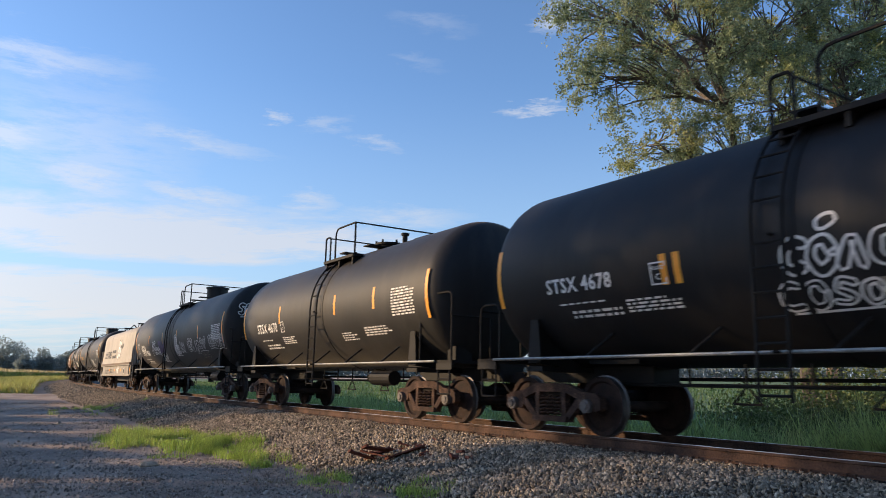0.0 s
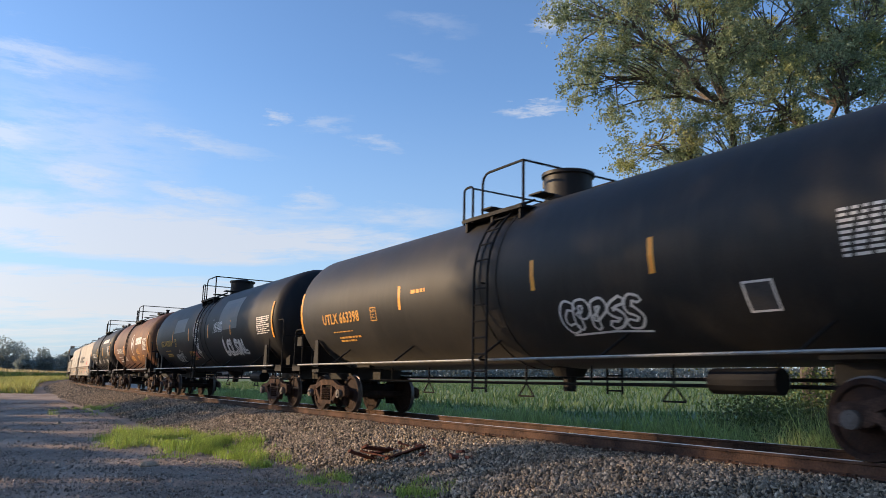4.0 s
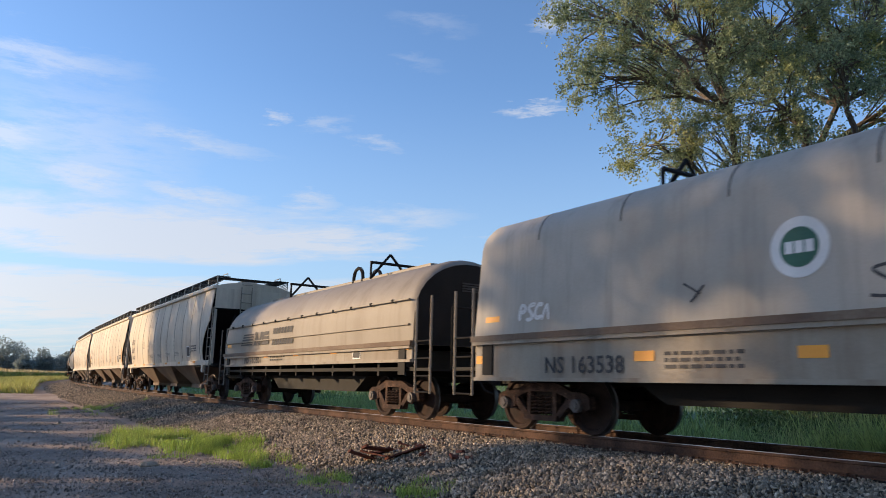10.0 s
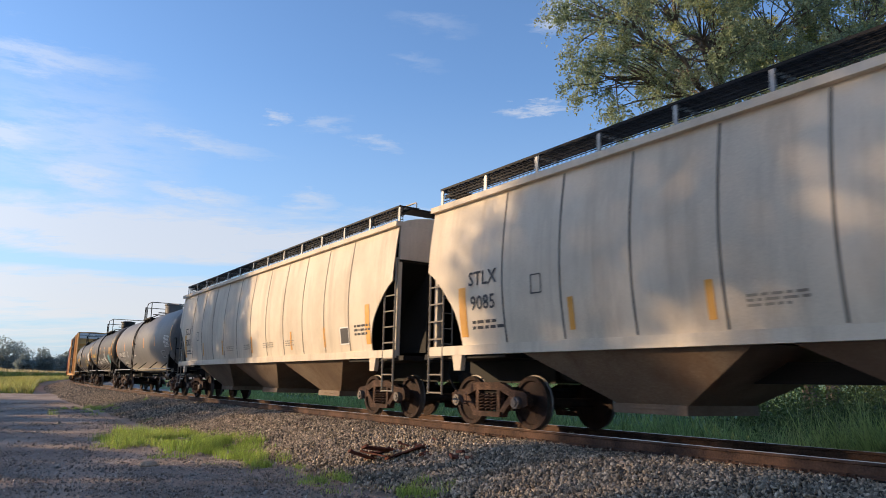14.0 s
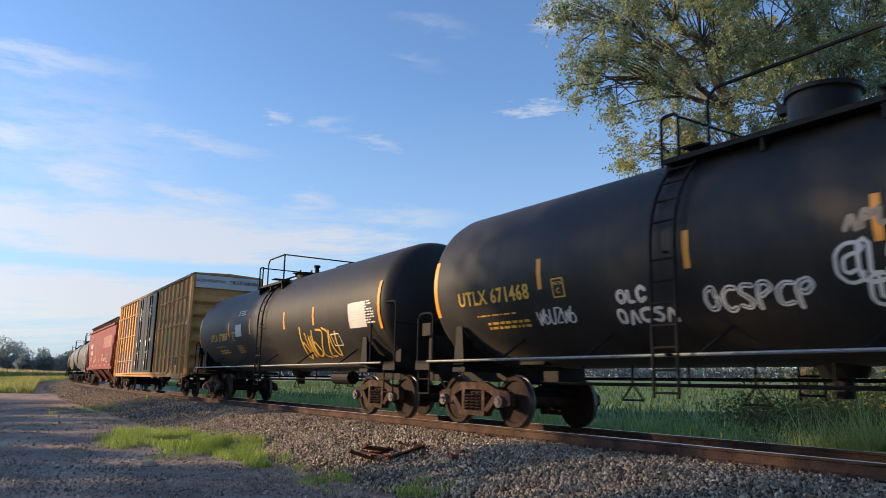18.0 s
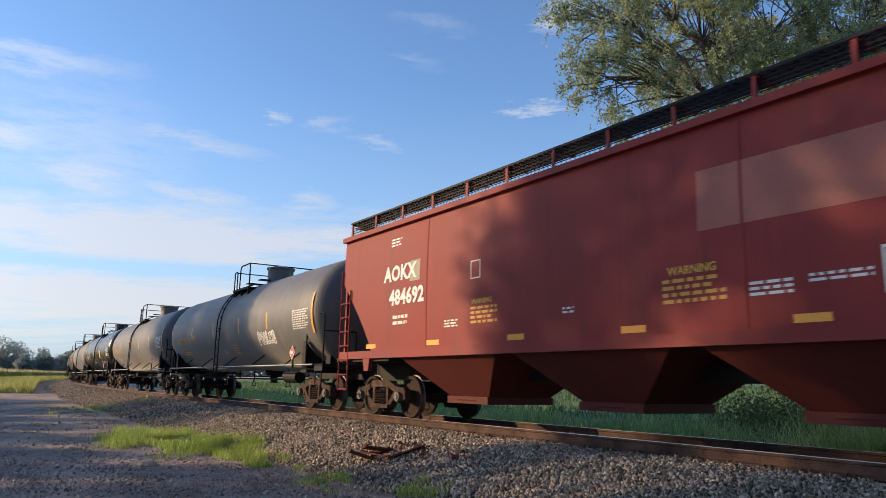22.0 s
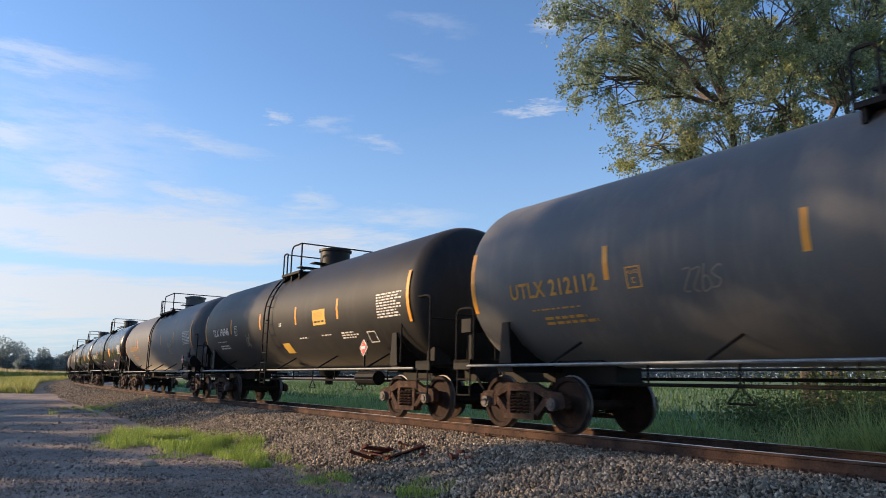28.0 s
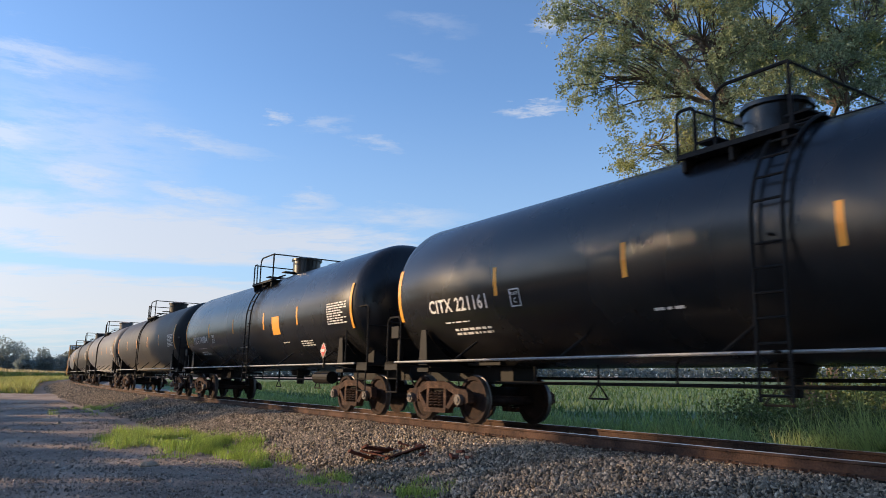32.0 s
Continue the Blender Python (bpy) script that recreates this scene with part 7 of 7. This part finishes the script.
def cornfield():
    g = np.random.default_rng(71)
    n = 9000
    ss, aa = 100 + 190 * g.uniform(0, 1, n), 11 + 78 * g.uniform(0, 1, n) ** 1.6
    x, y, th = np.interp(ss, LINE_S, LINE_X), np.interp(ss, LINE_S, LINE_Y), np.interp(ss, LINE_S, LINE_T)
    X, Y = x - np.sin(th) * aa, y + np.cos(th) * aa
    k = 6
    Xb, Yb = np.repeat(X, k), np.repeat(Y, k)
    Z = GROUND + np.tile(np.linspace(.0, 1.35, k), n)
    g2 = np.random.default_rng(72)
    m = len(Xb)
    R = turns(m, g2, .25) * np.stack([.09 * np.ones(m), 1.5 * g2.uniform(.7, 1.2, m), .95 * g2.uniform(.7, 1.2, m)], -1)[:, None, :]
    ob = scatter("corn_plants", BLADE_V, BLADE_F, np.concatenate([R, np.stack([Xb, Yb, Z], -1)[:, :, None]], 2), M["corn"])
    tagged(ob, "tall green corn in a field", "corn", kind="stuff")
    R = turns(n, g2, .2) * np.stack([.16 * np.ones(n), .5 * np.ones(n), .5 * g2.uniform(.7, 1.3, n)], -1)[:, None, :]
    ob = scatter("corn_tassels", BLADE_V, BLADE_F, np.concatenate([R, np.stack([X, Y, np.full(n, GROUND + 2.05)], -1)[:, :, None]], 2), M["tassel"])
    tagged(ob, "pale yellow tassels on top of the corn", "corn", kind="stuff")


cornfield()


def behind_track():
    g = np.random.default_rng(81)
    # crop sheet beyond the weeds
    S = np.arange(-60, 330, 6.0)
    A = np.array([-9.0, -14, -30, -60, -120, -250, -480])
    Sg, Ag = np.meshgrid(S, A, indexing="ij")
    x, y, th = np.interp(Sg, LINE_S, LINE_X), np.interp(Sg, LINE_S, LINE_Y), np.interp(Sg, LINE_S, LINE_T)
    Zs = np.full(Sg.shape, -.72)
    Zs[:, 0] = -1.1
    ob = surface("crop_field", x - np.sin(th) * Ag, y + np.cos(th) * Ag, Zs, M["field"])
    tagged(ob, "level field of low bright green crop", "field", kind="structure")
    m = 36000
    ss, aa = -10 + 190 * g.uniform(0, 1, m), -(12 + 75 * g.uniform(0, 1, m) ** 1.5)
    x, y, th = np.interp(ss, LINE_S, LINE_X), np.interp(ss, LINE_S, LINE_Y), np.interp(ss, LINE_S, LINE_T)
    blades("crop_plants", "rows of low bright green crop plants", x - np.sin(th) * aa, y + np.cos(th) * aa, np.full(m, -.74), .42, .085, "crop", 85, .5, "crop")
    # weeds in the ditch
    n = 30000
    ss = 2 + 70 * g.uniform(0, 1, n) ** 1.3
    aa = -(3.6 + 5.5 * g.uniform(0, 1, n))
    x, y, th = np.interp(ss, LINE_S, LINE_X), np.interp(ss, LINE_S, LINE_Y), np.interp(ss, LINE_S, LINE_T)
    X, Y = x - np.sin(th) * aa, y + np.cos(th) * aa
    t = 1.15 * (.75 + .5 * wavy(X, Y, .9, 82)) * np.where(ss < 20, 1.05, .9)
    blades("ditch_weeds", "dense tall green weeds in the ditch behind the track", X, Y, np.interp(aa, BAL_X, BAL_Z) - .05, t, .035, "weed", 83, .45, "weeds")
    # pale grass among them, sunlight put into its colour, in drifts nearest the trees
    n = 26000
    ss = 2 + 17 * g.uniform(0, 1, n)
    aa = -(2.5 + 4.6 * g.uniform(0, 1, n) ** 1.3)
    x, y, th = np.interp(ss, LINE_S, LINE_X), np.interp(ss, LINE_S, LINE_Y), np.interp(ss, LINE_S, LINE_T)
    X, Y = x - np.sin(th) * aa, y + np.cos(th) * aa
    w = wavy(X, Y, 1.1, 86) + g.normal(0, .2, n)
    X, Y, aa, w = X[w > -.05], Y[w > -.05], aa[w > -.05], w[w > -.05]
    blades("seeding_grass", "pale yellow-green grass beside the track, sunlight in its colour", X, Y, np.interp(aa, BAL_X, BAL_Z) - .05, .85 + .5 * np.clip(w, 0, 1), .016, "grass_sun_tone", 87, .5, "grass")
    # bushes under the trees
    for k, (bx, by, h, w) in enumerate(((9.0, 17.5, 1.3, 1.6), (11.5, 18.0, 1.5, 2.0), (13.0, 21.0, 2.6, 2.4), (15.5, 19.0, 2.0, 2.2), (18.5, 18.5, 2.8, 2.4), (21.5, 20.0, 3.6, 3.0), (17.0, 23.5, 3.2, 3.0), (11.3, 22.3, 3.6, 2.6), (13.6, 22.8, 3.4, 2.4), (9.3, 22.0, 1.7, 1.6), (15.3, 22.0, 3.0, 2.2))):
        t = empty("bush", pose(bx, by, -1.0))
        tagged(t, "leafy green bush at the edge of the ditch", "bush", "bushes behind the track")
        part("stem", Build().cyl((0, 0, 0), (.2, 0, h * .7), .05, 5, .02), M["bark"], t)
        part("stem", Build().cyl((0, 0, 0), (-.3, .2, h * .6), .04, 5, .02), M["bark"], t)
        m = 5000
        u = g.normal(0, 1, (m, 3)) * np.array([w * .5, w * .5, h * .33])
        u[:, 2] = np.abs(u[:, 2]) + .1
        R = turns(m, g) * (.095 * g.uniform(.6, 1.5, m))[:, None, None]
        c = scatter("foliage", LEAF_V, LEAF_F, np.concatenate([R, u[:, :, None]], 2), M["bush_leaf"])
        c.parent = t


behind_track()


M["scrap"] = material("red_brown_rust", [(.07, .026, .018), (.17, .062, .042), (.28, .12, .085)], 4, .9, 0, .5, spec=.2, random_part=.3)


def debris():
    r = random.Random(5)
    for cx, cy, n, lab in ((-.72, 13.3, 15, "heap of rusty scrap tie plates on the ballast"), (.22, 12.2, 11, "rusty scrap plates lying in the ballast")):
        t = empty("scrap_heap", pose(cx, cy, GROUND + .05))
        tagged(t, lab, "scrap", "scrap metal")
        for k in range(n):
            w, d = r.uniform(.2, .42), r.uniform(.06, .13)
            b = Build().box(-w, w, -d, d, -.012, .012).box(-w, -w + .05, -d, d, .01, .03)
            part("plate", b, M["scrap"], t, at=pose(r.uniform(-.6, .6), r.uniform(-.35, .35), .13 + .013 * k, r.uniform(-26, 26), r.uniform(-22, 22), r.uniform(-35, 35)))
    t = empty("stone", pose(-5.18, 13.45, GROUND))
    tagged(t, "grey fist-sized stone with moss on the dirt road", "stone")
    b = Build()
    b.lathe([(.001, -.05), (.12, -.03), (.15, .02), (.11, .07), (.001, .09)], 9, lambda q, a, z: (q * math.cos(a) * (1.2 + .2 * math.sin(3 * a)), q * math.sin(a), z))
    part("rock", b, M["ballast"], t)


debris()

# ---- what moves: the cars along the track, the wheels on their axles ----


def motions():
    for car, place, centres in CARS:
        walk(car, [(t, car_at(place - rolled(t), centres)) for t in [k * 2.0 for k in range(17)]])
    first = WHEELSETS[:2]
    per = 30
    for k, w in enumerate(first):
        x = w.matrix_basis.translation.x
        rows = []
        for j in range(32 * per + 1):
            t = j / per
            turn = rolled(t) / WHEEL_R
            rows.append((t, Matrix.Translation((x, 0, WHEEL_R)) @ Matrix.Rotation(turn, 4, "Y")))
        walk(w, rows)
    for k, w in enumerate(WHEELSETS[2:]):
        src = first[k % 2]
        w.rotation_mode = "QUATERNION"
        w.animation_data_create()
        w.animation_data.action = src.animation_data.action
        w.animation_data.action_slot = src.animation_data.action_slot


motions()
